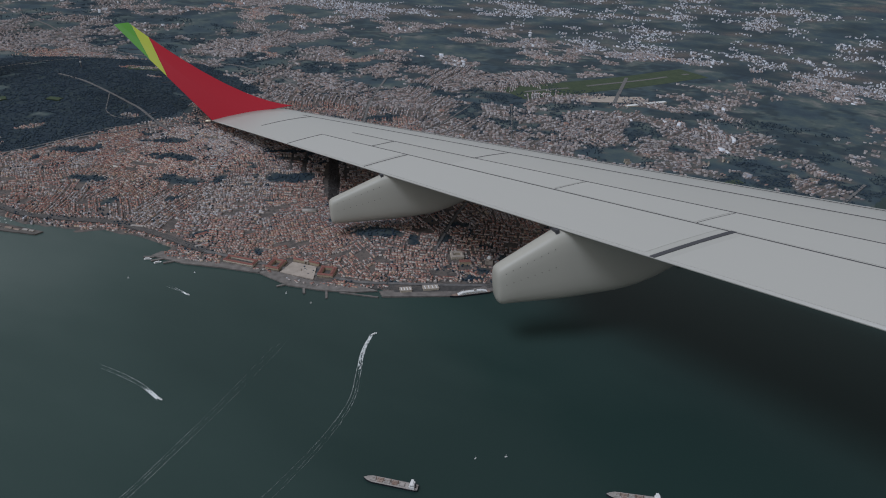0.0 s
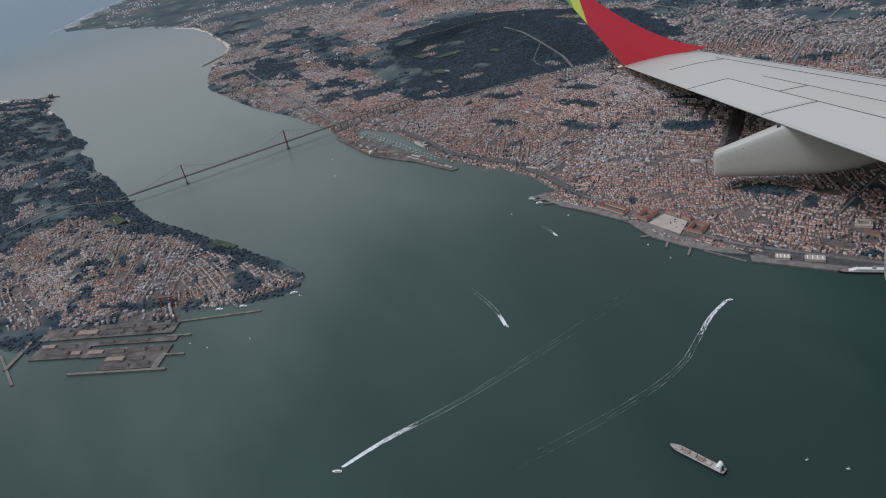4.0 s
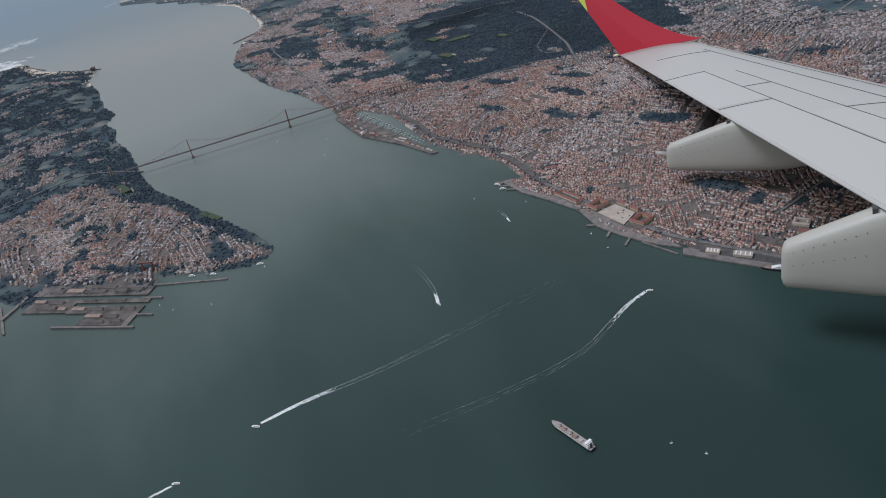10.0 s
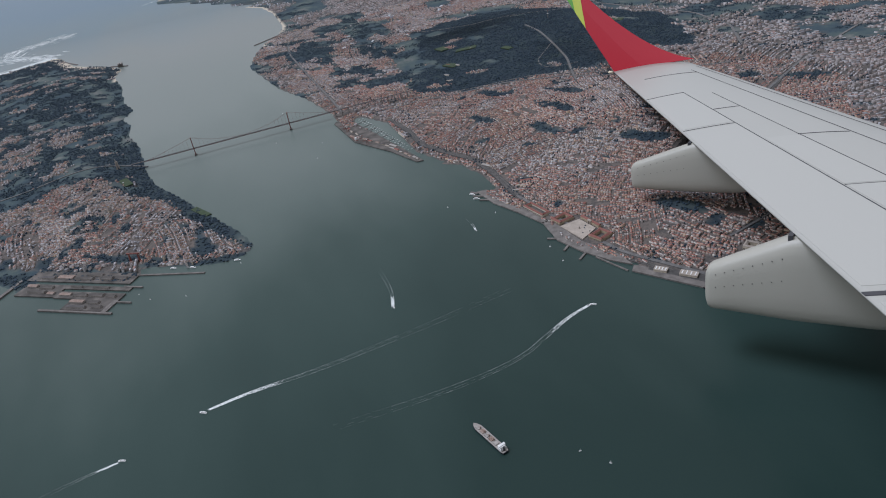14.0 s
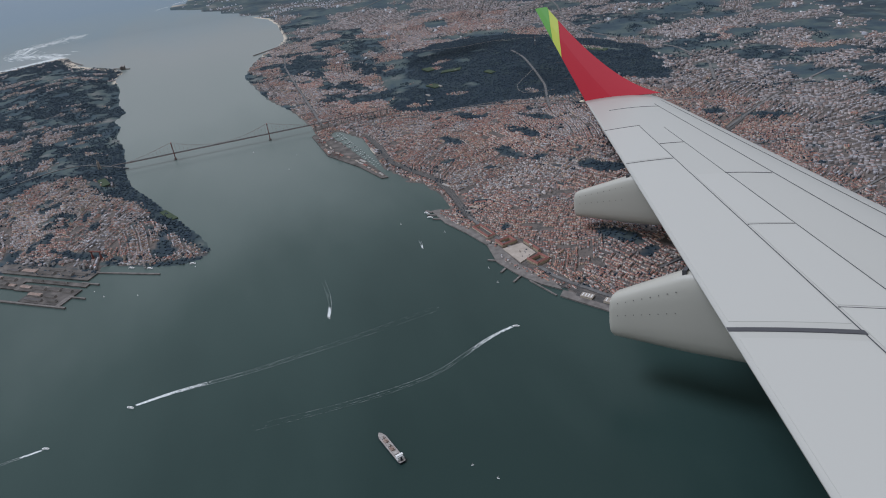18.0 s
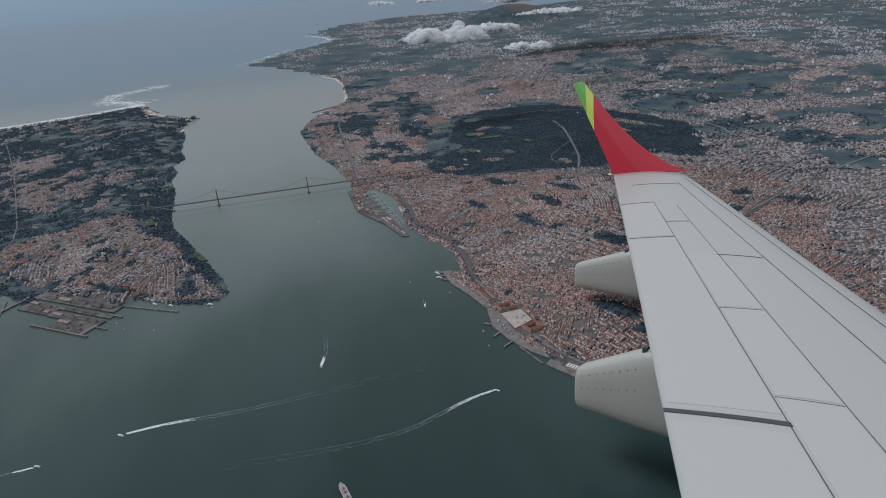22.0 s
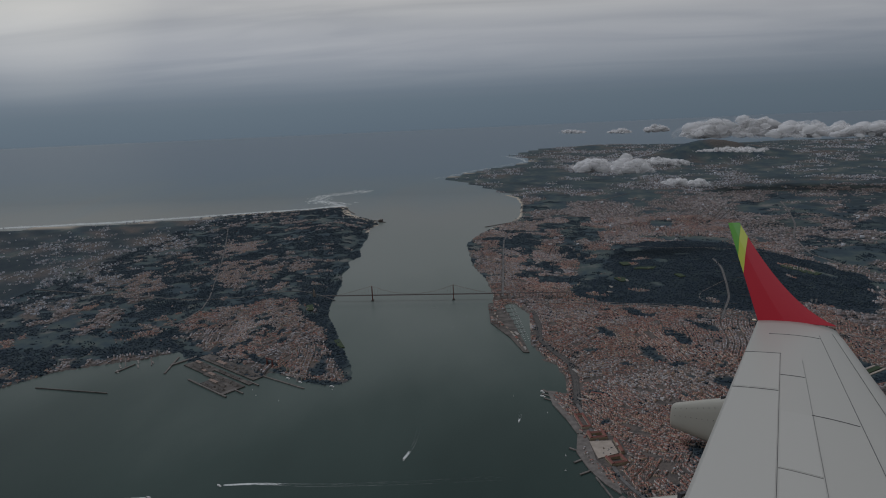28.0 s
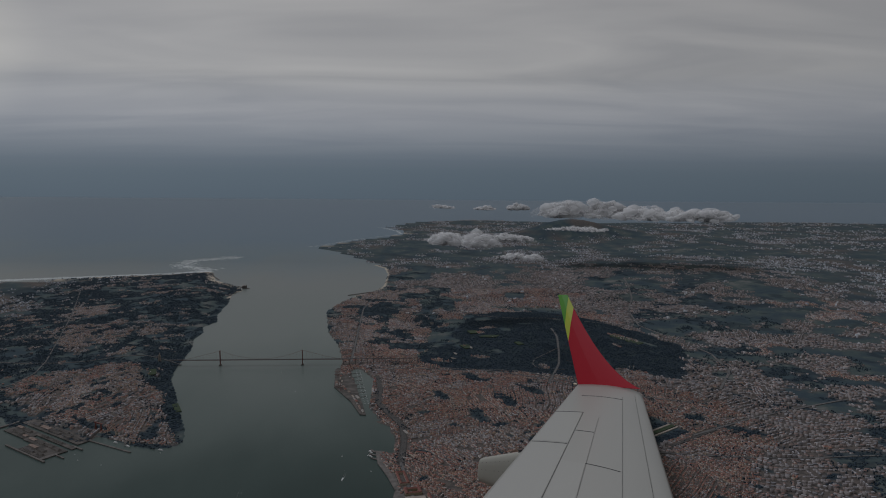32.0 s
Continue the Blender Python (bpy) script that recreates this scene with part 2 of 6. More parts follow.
def water_material():
    m = bpy.data.materials.new("river_water")
    m.use_nodes = True
    n, l = m.node_tree.nodes, m.node_tree.links
    b = n["Principled BSDF"]
    b.inputs["Roughness"].default_value, b.inputs["IOR"].default_value = 0.28, 1.33
    tc = n.new("ShaderNodeTexCoord")
    # silt drifts in wide slow bands
    mp = n.new("ShaderNodeMapping")
    mp.inputs["Scale"].default_value, mp.inputs["Rotation"].default_value = (0.6, 1.5, 1), (0, 0, radians(20))
    l.new(tc.outputs["Object"], mp.inputs["Vector"])
    nz = n.new("ShaderNodeTexNoise")
    nz.inputs["Scale"].default_value, nz.inputs["Detail"].default_value = 0.004, 5
    l.new(mp.outputs[0], nz.inputs["Vector"])
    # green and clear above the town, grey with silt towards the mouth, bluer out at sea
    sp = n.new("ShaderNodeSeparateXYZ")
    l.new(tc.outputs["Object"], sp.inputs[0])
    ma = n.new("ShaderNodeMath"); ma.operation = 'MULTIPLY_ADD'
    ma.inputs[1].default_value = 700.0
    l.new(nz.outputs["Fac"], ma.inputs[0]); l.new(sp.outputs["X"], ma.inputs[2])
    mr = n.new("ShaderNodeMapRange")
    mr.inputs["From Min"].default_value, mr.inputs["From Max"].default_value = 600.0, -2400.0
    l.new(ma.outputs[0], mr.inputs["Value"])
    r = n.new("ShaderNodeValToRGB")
    # from 0.55 on, horizon haze is painted into the sea's base colour
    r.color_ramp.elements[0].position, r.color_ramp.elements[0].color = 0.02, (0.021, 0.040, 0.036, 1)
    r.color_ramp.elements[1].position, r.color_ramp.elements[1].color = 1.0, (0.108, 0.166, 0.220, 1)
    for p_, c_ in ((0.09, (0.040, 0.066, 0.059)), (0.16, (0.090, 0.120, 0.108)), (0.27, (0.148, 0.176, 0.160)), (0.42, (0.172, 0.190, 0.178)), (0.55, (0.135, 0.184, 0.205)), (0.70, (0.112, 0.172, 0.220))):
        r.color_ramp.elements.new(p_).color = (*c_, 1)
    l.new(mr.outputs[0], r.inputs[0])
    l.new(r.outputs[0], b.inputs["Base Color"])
    # the choppy open sea mirrors less than the river
    sr = n.new("ShaderNodeMapRange")
    sr.inputs["From Min"].default_value, sr.inputs["From Max"].default_value = -500.0, -1300.0
    sr.inputs["To Min"].default_value, sr.inputs["To Max"].default_value = 0.22, 0.03
    l.new(sp.outputs["X"], sr.inputs["Value"])
    l.new(sr.outputs[0], b.inputs["Specular IOR Level"])
    wv = n.new("ShaderNodeTexNoise")
    wv.inputs["Scale"].default_value, wv.inputs["Detail"].default_value = 0.9, 6
    l.new(tc.outputs["Object"], wv.inputs["Vector"])
    bp = n.new("ShaderNodeBump")
    bp.inputs["Strength"].default_value, bp.inputs["Distance"].default_value = 0.22, 0.2
    l.new(wv.outputs["Fac"], bp.inputs["Height"])
    l.new(bp.outputs[0], b.inputs["Normal"])
    return m


LAND = ground_material()
WATER = water_material()
ROOF_OLD = island_material("clay_roofs", [(0.306, 0.140, 0.106), (0.233, 0.104, 0.084), (0.355, 0.186, 0.143), (0.266, 0.144, 0.121), (0.193, 0.093, 0.078),
                                         (0.365, 0.217, 0.175), (0.430, 0.380, 0.355), (0.145, 0.123, 0.118), (0.286, 0.164, 0.131), (0.214, 0.174, 0.168), (0.335, 0.164, 0.122)])
WALLS_FAR = island_material("far_walls", [(0.367, 0.336, 0.317), (0.275, 0.246, 0.233), (0.466, 0.434, 0.423), (0.222, 0.201, 0.194), (0.316, 0.264, 0.239), (0.187, 0.173, 0.173)], dirt=0.2)
# roofs of the far suburbs, cooled to blue-grey as painted haze
ROOF_FAR_HAZED = island_material("far_roofs_haze_tint", [(0.190, 0.203, 0.237), (0.286, 0.294, 0.325), (0.152, 0.166, 0.198), (0.239, 0.205, 0.212), (0.453, 0.487, 0.550),
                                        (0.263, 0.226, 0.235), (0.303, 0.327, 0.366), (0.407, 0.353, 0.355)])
ROOF_NEW = island_material("flat_roofs", [(0.274, 0.238, 0.234), (0.347, 0.322, 0.329), (0.202, 0.190, 0.200), (0.304, 0.193, 0.166),
                                         (0.422, 0.417, 0.432), (0.234, 0.163, 0.142), (0.275, 0.275, 0.294)])
WALLS = island_material("rendered_walls", [(0.504, 0.430, 0.373), (0.388, 0.310, 0.258), (0.563, 0.501, 0.453), (0.348, 0.265, 0.221), (0.505, 0.401, 0.294),
                                          (0.311, 0.274, 0.248), (0.587, 0.551, 0.494), (0.465, 0.365, 0.311), (0.262, 0.228, 0.212)], dirt=0.18)
# foliage lifted and shifted to blue: distance haze put into the base colour
LEAVES_HAZED = island_material("tree_crowns_haze_tint", [(0.031, 0.048, 0.067), (0.035, 0.053, 0.072), (0.040, 0.059, 0.072), (0.029, 0.046, 0.066)], dirt=0.15)
# suburb walls take a cool cast that imitates haze in their colour
WALLS_SUBURB_HAZED = island_material("suburb_walls_haze_tint", [(0.570, 0.593, 0.624), (0.421, 0.421, 0.443), (0.718, 0.751, 0.800), (0.347, 0.355, 0.388), (0.496, 0.474, 0.471)], dirt=0.2)
ROOF_PALE = island_material("pale_shed_roofs", [(0.52, 0.52, 0.53), (0.40, 0.39, 0.39), (0.62, 0.62, 0.62), (0.33, 0.31, 0.31), (0.45, 0.36, 0.32)], dirt=0.15)
ASPHALT = material("asphalt", ((0.06, 0.058, 0.056), (0.10, 0.095, 0.09)), 0.9, scale=0.4)
DOCK = material("dock_concrete", ((0.055, 0.05, 0.046), (0.11, 0.10, 0.09), (0.17, 0.15, 0.135)), 0.9, scale=0.12, detail=7)
CONCRETE = material("quay_concrete", ((0.12, 0.11, 0.10), (0.22, 0.20, 0.185)), 0.9, scale=0.25, detail=6)
PALE_STONE = material("pale_paving", ((0.33, 0.285, 0.24), (0.43, 0.375, 0.32)), 0.85, scale=0.3)
WHITE_PAINT = material("white_paint", ((0.68, 0.68, 0.66), (0.80, 0.80, 0.78)), 0.45, scale=0.8)
CREAM_WALL = material("cream_wall", ((0.52, 0.46, 0.36), (0.64, 0.57, 0.46)), 0.85, scale=0.5)
OCHRE_WALL = material("ochre_wall", ((0.38, 0.31, 0.21), (0.46, 0.38, 0.27)), 0.85, scale=0.5)
CLAY = material("red_clay_tiles", ((0.19, 0.082, 0.066), (0.25, 0.112, 0.09)), 0.85, scale=0.7)
STEEL_RED = material("bridge_red_steel", ((0.17, 0.065, 0.052), (0.23, 0.09, 0.072)), 0.6, scale=0.3)
DARK_STEEL = material("dark_deck_steel", ((0.06, 0.055, 0.055), (0.11, 0.10, 0.095)), 0.7, scale=0.4)
HULL_GREY = material("ship_deck_grey", ((0.26, 0.24, 0.22), (0.40, 0.37, 0.34)), 0.7, scale=0.5)
HULL_DARK = material("dark_hull", ((0.015, 0.018, 0.025), (0.04, 0.042, 0.05)), 0.5, scale=0.5)
RUST = material("rusty_hatch", ((0.20, 0.13, 0.10), (0.34, 0.27, 0.23)), 0.8, scale=0.6)
FOAM = material("sea_foam", ((0.50, 0.54, 0.53), (0.84, 0.86, 0.85)), 0.9, scale=0.9, detail=6)
GRASS = material("mown_grass", ((0.042, 0.062, 0.034), (0.062, 0.084, 0.045)), 0.95, scale=0.15)
PALE_TREES = material("bare_avenue_trees", ((0.030, 0.028, 0.028), (0.060, 0.052, 0.048)), 0.95, scale=0.6)
CLOUD = bpy.data.materials.new("cloud_white")
CLOUD.use_nodes = True
c_n, c_l = CLOUD.node_tree.nodes, CLOUD.node_tree.links
c_n.remove(c_n["Principled BSDF"])
c_d, c_t, c_m = c_n.new("ShaderNodeBsdfDiffuse"), c_n.new("ShaderNodeBsdfTranslucent"), c_n.new("ShaderNodeMixShader")
for c_x in (c_d, c_t):
    c_x.inputs["Color"].default_value = (0.97, 0.97, 0.97, 1)
c_m.inputs[0].default_value = 0.5
c_l.new(c_d.outputs[0], c_m.inputs[1]); c_l.new(c_t.outputs[0], c_m.inputs[2])
# thin puffs let the land behind show through, so the rim of a heap is soft
c_p, c_x2, c_g, c_r = c_n.new("ShaderNodeBsdfTransparent"), c_n.new("ShaderNodeMixShader"), c_n.new("ShaderNodeNewGeometry"), c_n.new("ShaderNodeMapRange")
c_r.inputs["To Min"].default_value, c_r.inputs["To Max"].default_value = 0.10, 0.62
c_l.new(c_g.outputs["Random Per Island"], c_r.inputs["Value"]); c_l.new(c_r.outputs[0], c_x2.inputs[0])
c_l.new(c_p.outputs[0], c_x2.inputs[1]); c_l.new(c_m.outputs[0], c_x2.inputs[2])
c_l.new(c_x2.outputs[0], c_n["Material Output"].inputs[0])
WING_GREY = material("wing_grey_paint", ((0.39, 0.385, 0.35), (0.445, 0.44, 0.40)), 0.38, scale=0.012, detail=5, spec=0.5)
WING_LIGHT = material("wing_pale_paint", ((0.415, 0.41, 0.375), (0.465, 0.46, 0.42)), 0.42, scale=0.014, detail=5, spec=0.5)
FAIRING = material("fairing_paint", ((0.37, 0.355, 0.30), (0.45, 0.44, 0.38)), 0.45, scale=0.02, detail=6, spec=0.5)
SEAM = material("panel_seam", ((0.045, 0.045, 0.05), (0.09, 0.09, 0.095)), 0.7, scale=0.05)
RED = material("winglet_red", ((0.34, 0.005, 0.016), (0.40, 0.008, 0.020)), 0.5, scale=0.01, spec=0.15)
LIME = material("winglet_lime", ((0.40, 0.45, 0.035), (0.44, 0.49, 0.045)), 0.45, scale=0.01, spec=0.2)
GREEN = material("winglet_green", ((0.085, 0.27, 0.018), (0.105, 0.31, 0.025)), 0.45, scale=0.01, spec=0.2)
LAMP_GLASS = material("lamp_glass", ((0.85, 0.72, 0.5), (0.9, 0.8, 0.6)), 0.2, scale=1)


# ---------------------------------------------------------------- small mesh tools
def mesh_object(name, verts, faces, mats, parent=None, face_mats=None, smooth=False):
    me = bpy.data.meshes.new(name)
    me.from_pydata([tuple(v) for v in verts], [], [tuple(f) for f in faces])
    for m in (mats if isinstance(mats, (list, tuple)) else [mats]):
        me.materials.append(m)
    if face_mats is not None:
        me.polygons.foreach_set("material_index", np.array(face_mats, dtype=np.int32))
    if smooth:
        me.polygons.foreach_set("use_smooth", np.ones(len(me.polygons), dtype=bool))
    me.update()
    ob = new(name, me)
    if parent:
        ob.parent = parent
    return ob


def part(name, bm, mat, parent, label="", smooth=False):
    """One bmesh becomes one mesh object under a thing."""
    me = bpy.data.meshes.new(name)
    bm.normal_update()
    bm.to_mesh(me)
    bm.free()
    me.materials.append(mat)
    if smooth:
        me.polygons.foreach_set("use_smooth", np.ones(len(me.polygons), dtype=bool))
    ob = new(name, me)
    ob.parent = parent
    if label:
        ob["label"] = label
    return ob


def thing(name, x, y, z, turn=0, label="", category="", group="", kind=""):
    ob = new(name)
    ob.matrix_world = pose(x, y, z, 0, 0, turn)
    return tagged(ob, label, category, group, kind)


def box(bm, x0, x1, y0, y1, z0, z1, taper=0.0):
    """A block with its top drawn in by taper."""
    t = taper
    v = [bm.verts.new(p) for p in ((x0, y0, z0), (x1, y0, z0), (x1, y1, z0), (x0, y1, z0),
                                   (x0 + t, y0 + t, z1), (x1 - t, y0 + t, z1), (x1 - t, y1 - t, z1), (x0 + t, y1 - t, z1))]
    for f in ((3, 2, 1, 0), (4, 5, 6, 7), (0, 1, 5, 4), (1, 2, 6, 5), (2, 3, 7, 6), (3, 0, 4, 7)):
        bm.faces.new([v[i] for i in f])


def block(x0, x1, y0, y1, z0, z1, taper=0.0):
    bm = bmesh.new()
    box(bm, x0, x1, y0, y1, z0, z1, taper)
    return bm


def gable(x0, x1, y0, y1, z0, z1):
    """A pitched roof with its ridge along x."""
    bm = bmesh.new()
    ym = (y0 + y1) / 2
    v = [bm.verts.new(p) for p in ((x0, y0, z0), (x1, y0, z0), (x1, y1, z0), (x0, y1, z0), (x0, ym, z1), (x1, ym, z1))]
    for f in ((0, 1, 5, 4), (2, 3, 4, 5), (1, 2, 5), (3, 0, 4), (3, 2, 1, 0)):
        bm.faces.new([v[i] for i in f])
    return bm


def slab(points, z0, z1):
    """A flat plate with the given outline."""
    bm = bmesh.new()
    lo = [bm.verts.new((x, y, z0)) for x, y in points]
    hi = [bm.verts.new((x, y, z1)) for x, y in points]
    n = len(points)
    for i in range(n):
        j = (i + 1) % n
        bm.faces.new((lo[i], lo[j], hi[j], hi[i]))
    top = bm.faces.new(hi)
    bot = bm.faces.new(lo[::-1])
    bmesh.ops.triangulate(bm, faces=[top, bot])
    bmesh.ops.recalc_face_normals(bm, faces=bm.faces)
    return bm


# ---------------------------------------------------------------- the plan
NORTH_COAST = [(900, 1500), (620, 980), (470, 640), (400, 480), (360, 385), (342, 329), (316, 280), (284, 236), (285, 203), (246, 168),
               (218, 143), (191, 120), (164, 94), (141, 70), (114, 40), (92, 23), (62, 0), (56, 2), (42, -7), (23, -16), (6, -22),
               (-20, -20), (-47, -27), (-72, -36), (-96, -41), (-95, -28), (-121, -26), (-159, -34), (-167, -46), (-176, -44)]
NORTH_COAST_WEST = [(-214, -57), (-309, -59), (-350, -77), (-338, -86), (-282, -74), (-216, -66), (-188, -56), (-189, -61), (-227, -73), (-275, -96), (-347, -102), (-392, -104), (-463, -117), (-536, -140), (-640, -156),
                    (-689, -163), (-758, -149), (-829, -125), (-868, -98), (-930, -80), (-992, -78), (-1090, -76), (-1188, -88), (-1340, -170),
                    (-1450, -222), (-1540, -290), (-1605, -333), (-1640, -318), (-1821, -217), (-2036, -60), (-2150, -80), (-2294, -151),
                    (-2420, -110), (-2600, -20), (-2700, 250), (-2560, 700), (-2650, 1500), (-2400, 4700), (4700, 4700), (4700, 2400)]
SOUTH_COAST = [(-500, -4700), (-820, -1900), (-931, -1214), (-970, -971), (-1039, -740), (-1090, -560), (-1128, -490), (-1110, -474), (-1007, -440),
               (-930, -372), (-885, -352), (-840, -361), (-760, -346), (-712, -342), (-655, -336), (-608, -323), (-570, -334), (-535, -322),
               (-500, -325), (-447, -311), (-398, -305), (-349, -300), (-305, -290), (-264, -271), (-224, -255), (-184, -238),
               (-150, -223), (-119, -215), (-107, -223), (-105, -238), (-112, -256), (-137, -300), (-124, -300), (-116, -307)]
SOUTH_COAST_EAST = [(-163, -374), (-150, -388), (-166, -398), (-186, -414), (-178, -428), (-166, -440), (-155, -468), (-133, -513), (-93, -541),
                    (60, -625), (300, -900), (900, -1200), (4700, -1500), (4700, -4700)]
MONSANTO = [(-402, -7), (-448, 25), (-478, 47), (-560, 50), (-655, 75), (-668, 176), (-600, 260), (-545, 306), (-462, 354), (-358, 345),
            (-292, 299), (-310, 243), (-308, 215), (-298, 160), (-335, 60), (-361, 4)]
ALMADA = [(-114, -220), (-150, -239), (-210, -262), (-264, -284), (-283, -314), (-340, -339), (-358, -372), (-350, -400), (-340, -438), (-314, -462),
          (-268, -460), (-219, -425), (-181, -380), (-146, -325), (-128, -299), (-120, -258)]
# smaller towns among the woods of the south bank
SOUTH_TOWNS = [[(-539, -538), (-593, -510), (-622, -446), (-542, -406), (-464, -433), (-421, -457), (-446, -501)], [(-425, -428), (-435, -377), (-408, -370), (-396, -411)],
               [(-498, -728), (-524, -631), (-425, -559), (-387, -586), (-423, -684)], [(-622, -900), (-586, -735), (-483, -678), (-464, -792)],
               [(-788, -793), (-800, -712), (-693, -644), (-660, -708)], [(-784, -1011), (-751, -859), (-676, -805), (-686, -944)], [(-717, -604), (-733, -539), (-661, -505), (-647, -567)],
               [(-542, -406), (-549, -383), (-516, -375), (-515, -399)], [(-1055, -957), (-1026, -763), (-950, -719), (-935, -869)],
               [(-381, -735), (-337, -596), (-261, -463), (-224, -440), (-237, -540), (-270, -658)], [(-133, -532), (-165, -476), (-182, -424), (-162, -410), (-132, -454), (-106, -504)]]
# woods, parks and gardens inside the built-up land: centre, half sizes, turn
PARK = [(-172, 226), (-126, 249), (-91, 200), (-135, 181)]
GREENS = [(-162, 269, 12, 7, 30), (-100, 113, 20, 9, 40), (-212, 88, 22, 9, 20), (-170, 55, 14, 6, 10), (16, 58, 14, 7, 30), (24, 70, 7, 5, 0),
          (106, 174, 24, 14, 25), (-395, 30, 40, 16, 15), (-250, 120, 22, 8, 40), (-300, 60, 24, 7, 30), (-140, 160, 14, 5, 40), (-126, 299, 20, 6, 50), (-21, 151, 12, 5, 30), (-36, 113, 8, 4, 40), (-97, 114, 13, 8, 60),
          (-235, 20, 16, 5, 20), (60, 110, 10, 4, 30), (90, 92, 7, 3, 30), (142, 108, 12, 7, 20), (-520, -30, 40, 14, 20), (-600, 10, 50, 16, 20),
          (-700, -60, 60, 20, 10), (150, 230, 40, 22, 30), (210, 300, 50, 26, 35), (120, 330, 36, 24, 20), (240, 390, 46, 28, 40), (-60, 420, 36, 12, 20),
          (-200, 420, 60, 20, 10), (50, 470, 80, 14, 35), (-330, -300, 55, 18, 20), (-195, -250, 26, 9, 28), (-290, -292, 28, 13, 20), (-135, -252, 10, 6, 40),
          (-165, -320, 26, 5, 55), (-270, -520, 60, 22, 10), (-230, -600, 120, 22, 5), (-60, 640, 70, 20, 40), (-300, 620, 60, 30, 0), (300, 560, 80, 40, 30)]
green_rng = random.Random(12)
SMALL_GREENS = [(green_rng.uniform(-420, 330), green_rng.uniform(-10, 420), green_rng.uniform(3, 8), green_rng.uniform(1.5, 4), green_rng.uniform(0, 180)) for _ in range(110)]
SMALL_GREENS += [(green_rng.uniform(-420, -110), green_rng.uniform(-560, -240), green_rng.uniform(4, 12), green_rng.uniform(2, 4), green_rng.uniform(0, 180)) for _ in range(80)]
# towns where houses stand close: centre, half sizes, turn
TOWNS = [(-10, 60, 210, 120, 20), (-180, 60, 220, 130, 10), (-50, 250, 230, 190, 15), (-470, -70, 230, 70, -8), (-760, -70, 130, 60, 10), (150, 170, 150, 80, 40),
         (-250, 330, 120, 120, 0), (-60, 500, 220, 110, 10)]


def poly_sd(px, py, poly):
    """Signed distance to a closed outline, positive inside."""
    best = np.full(px.shape, 1e18)
    inside = np.zeros(px.shape, dtype=bool)
    n = len(poly)
    for i in range(n):
        (x0, y0), (x1, y1) = poly[i], poly[(i + 1) % n]
        dx, dy = x1 - x0, y1 - y0
        t = np.clip(((px - x0) * dx + (py - y0) * dy) / (dx * dx + dy * dy + 1e-9), 0, 1)
        best = np.minimum(best, (px - x0 - t * dx) ** 2 + (py - y0 - t * dy) ** 2)
        if dy != 0:
            inside ^= ((y0 > py) != (y1 > py)) & (px < (py - y0) / dy * dx + x0)
    d = np.sqrt(best)
    return np.where(inside, d, -d)


def line_distance(x, y, pts):
    best = np.full(x.shape, 1e18)
    for (x0, y0), (x1, y1) in zip(pts, pts[1:]):
        dx, dy = x1 - x0, y1 - y0
        t = np.clip(((x - x0) * dx + (y - y0) * dy) / (dx * dx + dy * dy), 0, 1)
        best = np.minimum(best, (x - x0 - t * dx) ** 2 + (y - y0 - t * dy) ** 2)
    return np.sqrt(best)


def hash2(ix, iy, seed):
    h = (ix.astype(np.int64) * 374761393 + iy.astype(np.int64) * 668265263 + seed * 974711) & 0x7FFFFFFF
    h = ((h ^ (h >> 13)) * 1274126177) & 0x7FFFFFFF
    return ((h ^ (h >> 16)) & 0xFFFF) / 65535.0


def value_noise(x, y, size, seed=0):
    """Smooth noise from 0 to 1 with lumps of that size, two octaves."""
    out = 0
    for o, (s, w) in enumerate(((size, 0.68), (size / 2.7, 0.32))):
        u, v = x / s, y / s
        ix, iy = np.floor(u), np.floor(v)
        fx, fy = u - ix, v - iy
        fx, fy = fx * fx * (3 - 2 * fx), fy * fy * (3 - 2 * fy)
        a, b = hash2(ix, iy, seed + o), hash2(ix + 1, iy, seed + o)
        c, d = hash2(ix, iy + 1, seed + o), hash2(ix + 1, iy + 1, seed + o)
        out = out + w * ((a * (1 - fx) + b * fx) * (1 - fy) + (c * (1 - fx) + d * fx) * fy)
    return out


def ellipse(x, y, e):
    """Below 1 inside the ellipse."""
    cx, cy, rx, ry, turn = e
    c, s = math.cos(radians(turn)), math.sin(radians(turn))
    u, v = (x - cx) * c + (y - cy) * s, -(x - cx) * s + (y - cy) * c
    return np.sqrt((u / rx) ** 2 + (v / ry) ** 2)


# open places in the woods on the hill: those with houses, those with grass
GLADES_BUILT = [(-384, 74, 14, 5, 60), (-378, 22, 13, 6, 60), (-525, 98, 16, 6, 70), (-500, 84, 9, 5, 30), (-466, 283, 24, 9, 45), (-333, 148, 9, 5, 20), (-420, 262, 10, 4, 30)]
GLADES_OPEN = [(-414, 14, 16, 7, 70), (-440, 52, 14, 6, 30), (-501, 120, 14, 6, 20), (-526, 152, 12, 5, 60), (-455, 300, 26, 8, 45), (-400, 100, 9, 4, 40), (-560, 210, 14, 6, 80), (-350, 230, 10, 4, 10)]


def hill_wood(x, y):
    """Distance into the woods of the hill, with a ragged rim."""
    return poly_sd(x, y, MONSANTO) + (value_noise(x, y, 42, 81) - 0.5) * 34 + (value_noise(x, y, 11, 82) - 0.5) * 12


NORTH = NORTH_COAST + NORTH_COAST_WEST
SOUTH = SOUTH_COAST + SOUTH_COAST_EAST


def shore(x, y):
    """Distance inland, negative on the water."""
    return np.maximum(poly_sd(x, y, NORTH), poly_sd(x, y, SOUTH))


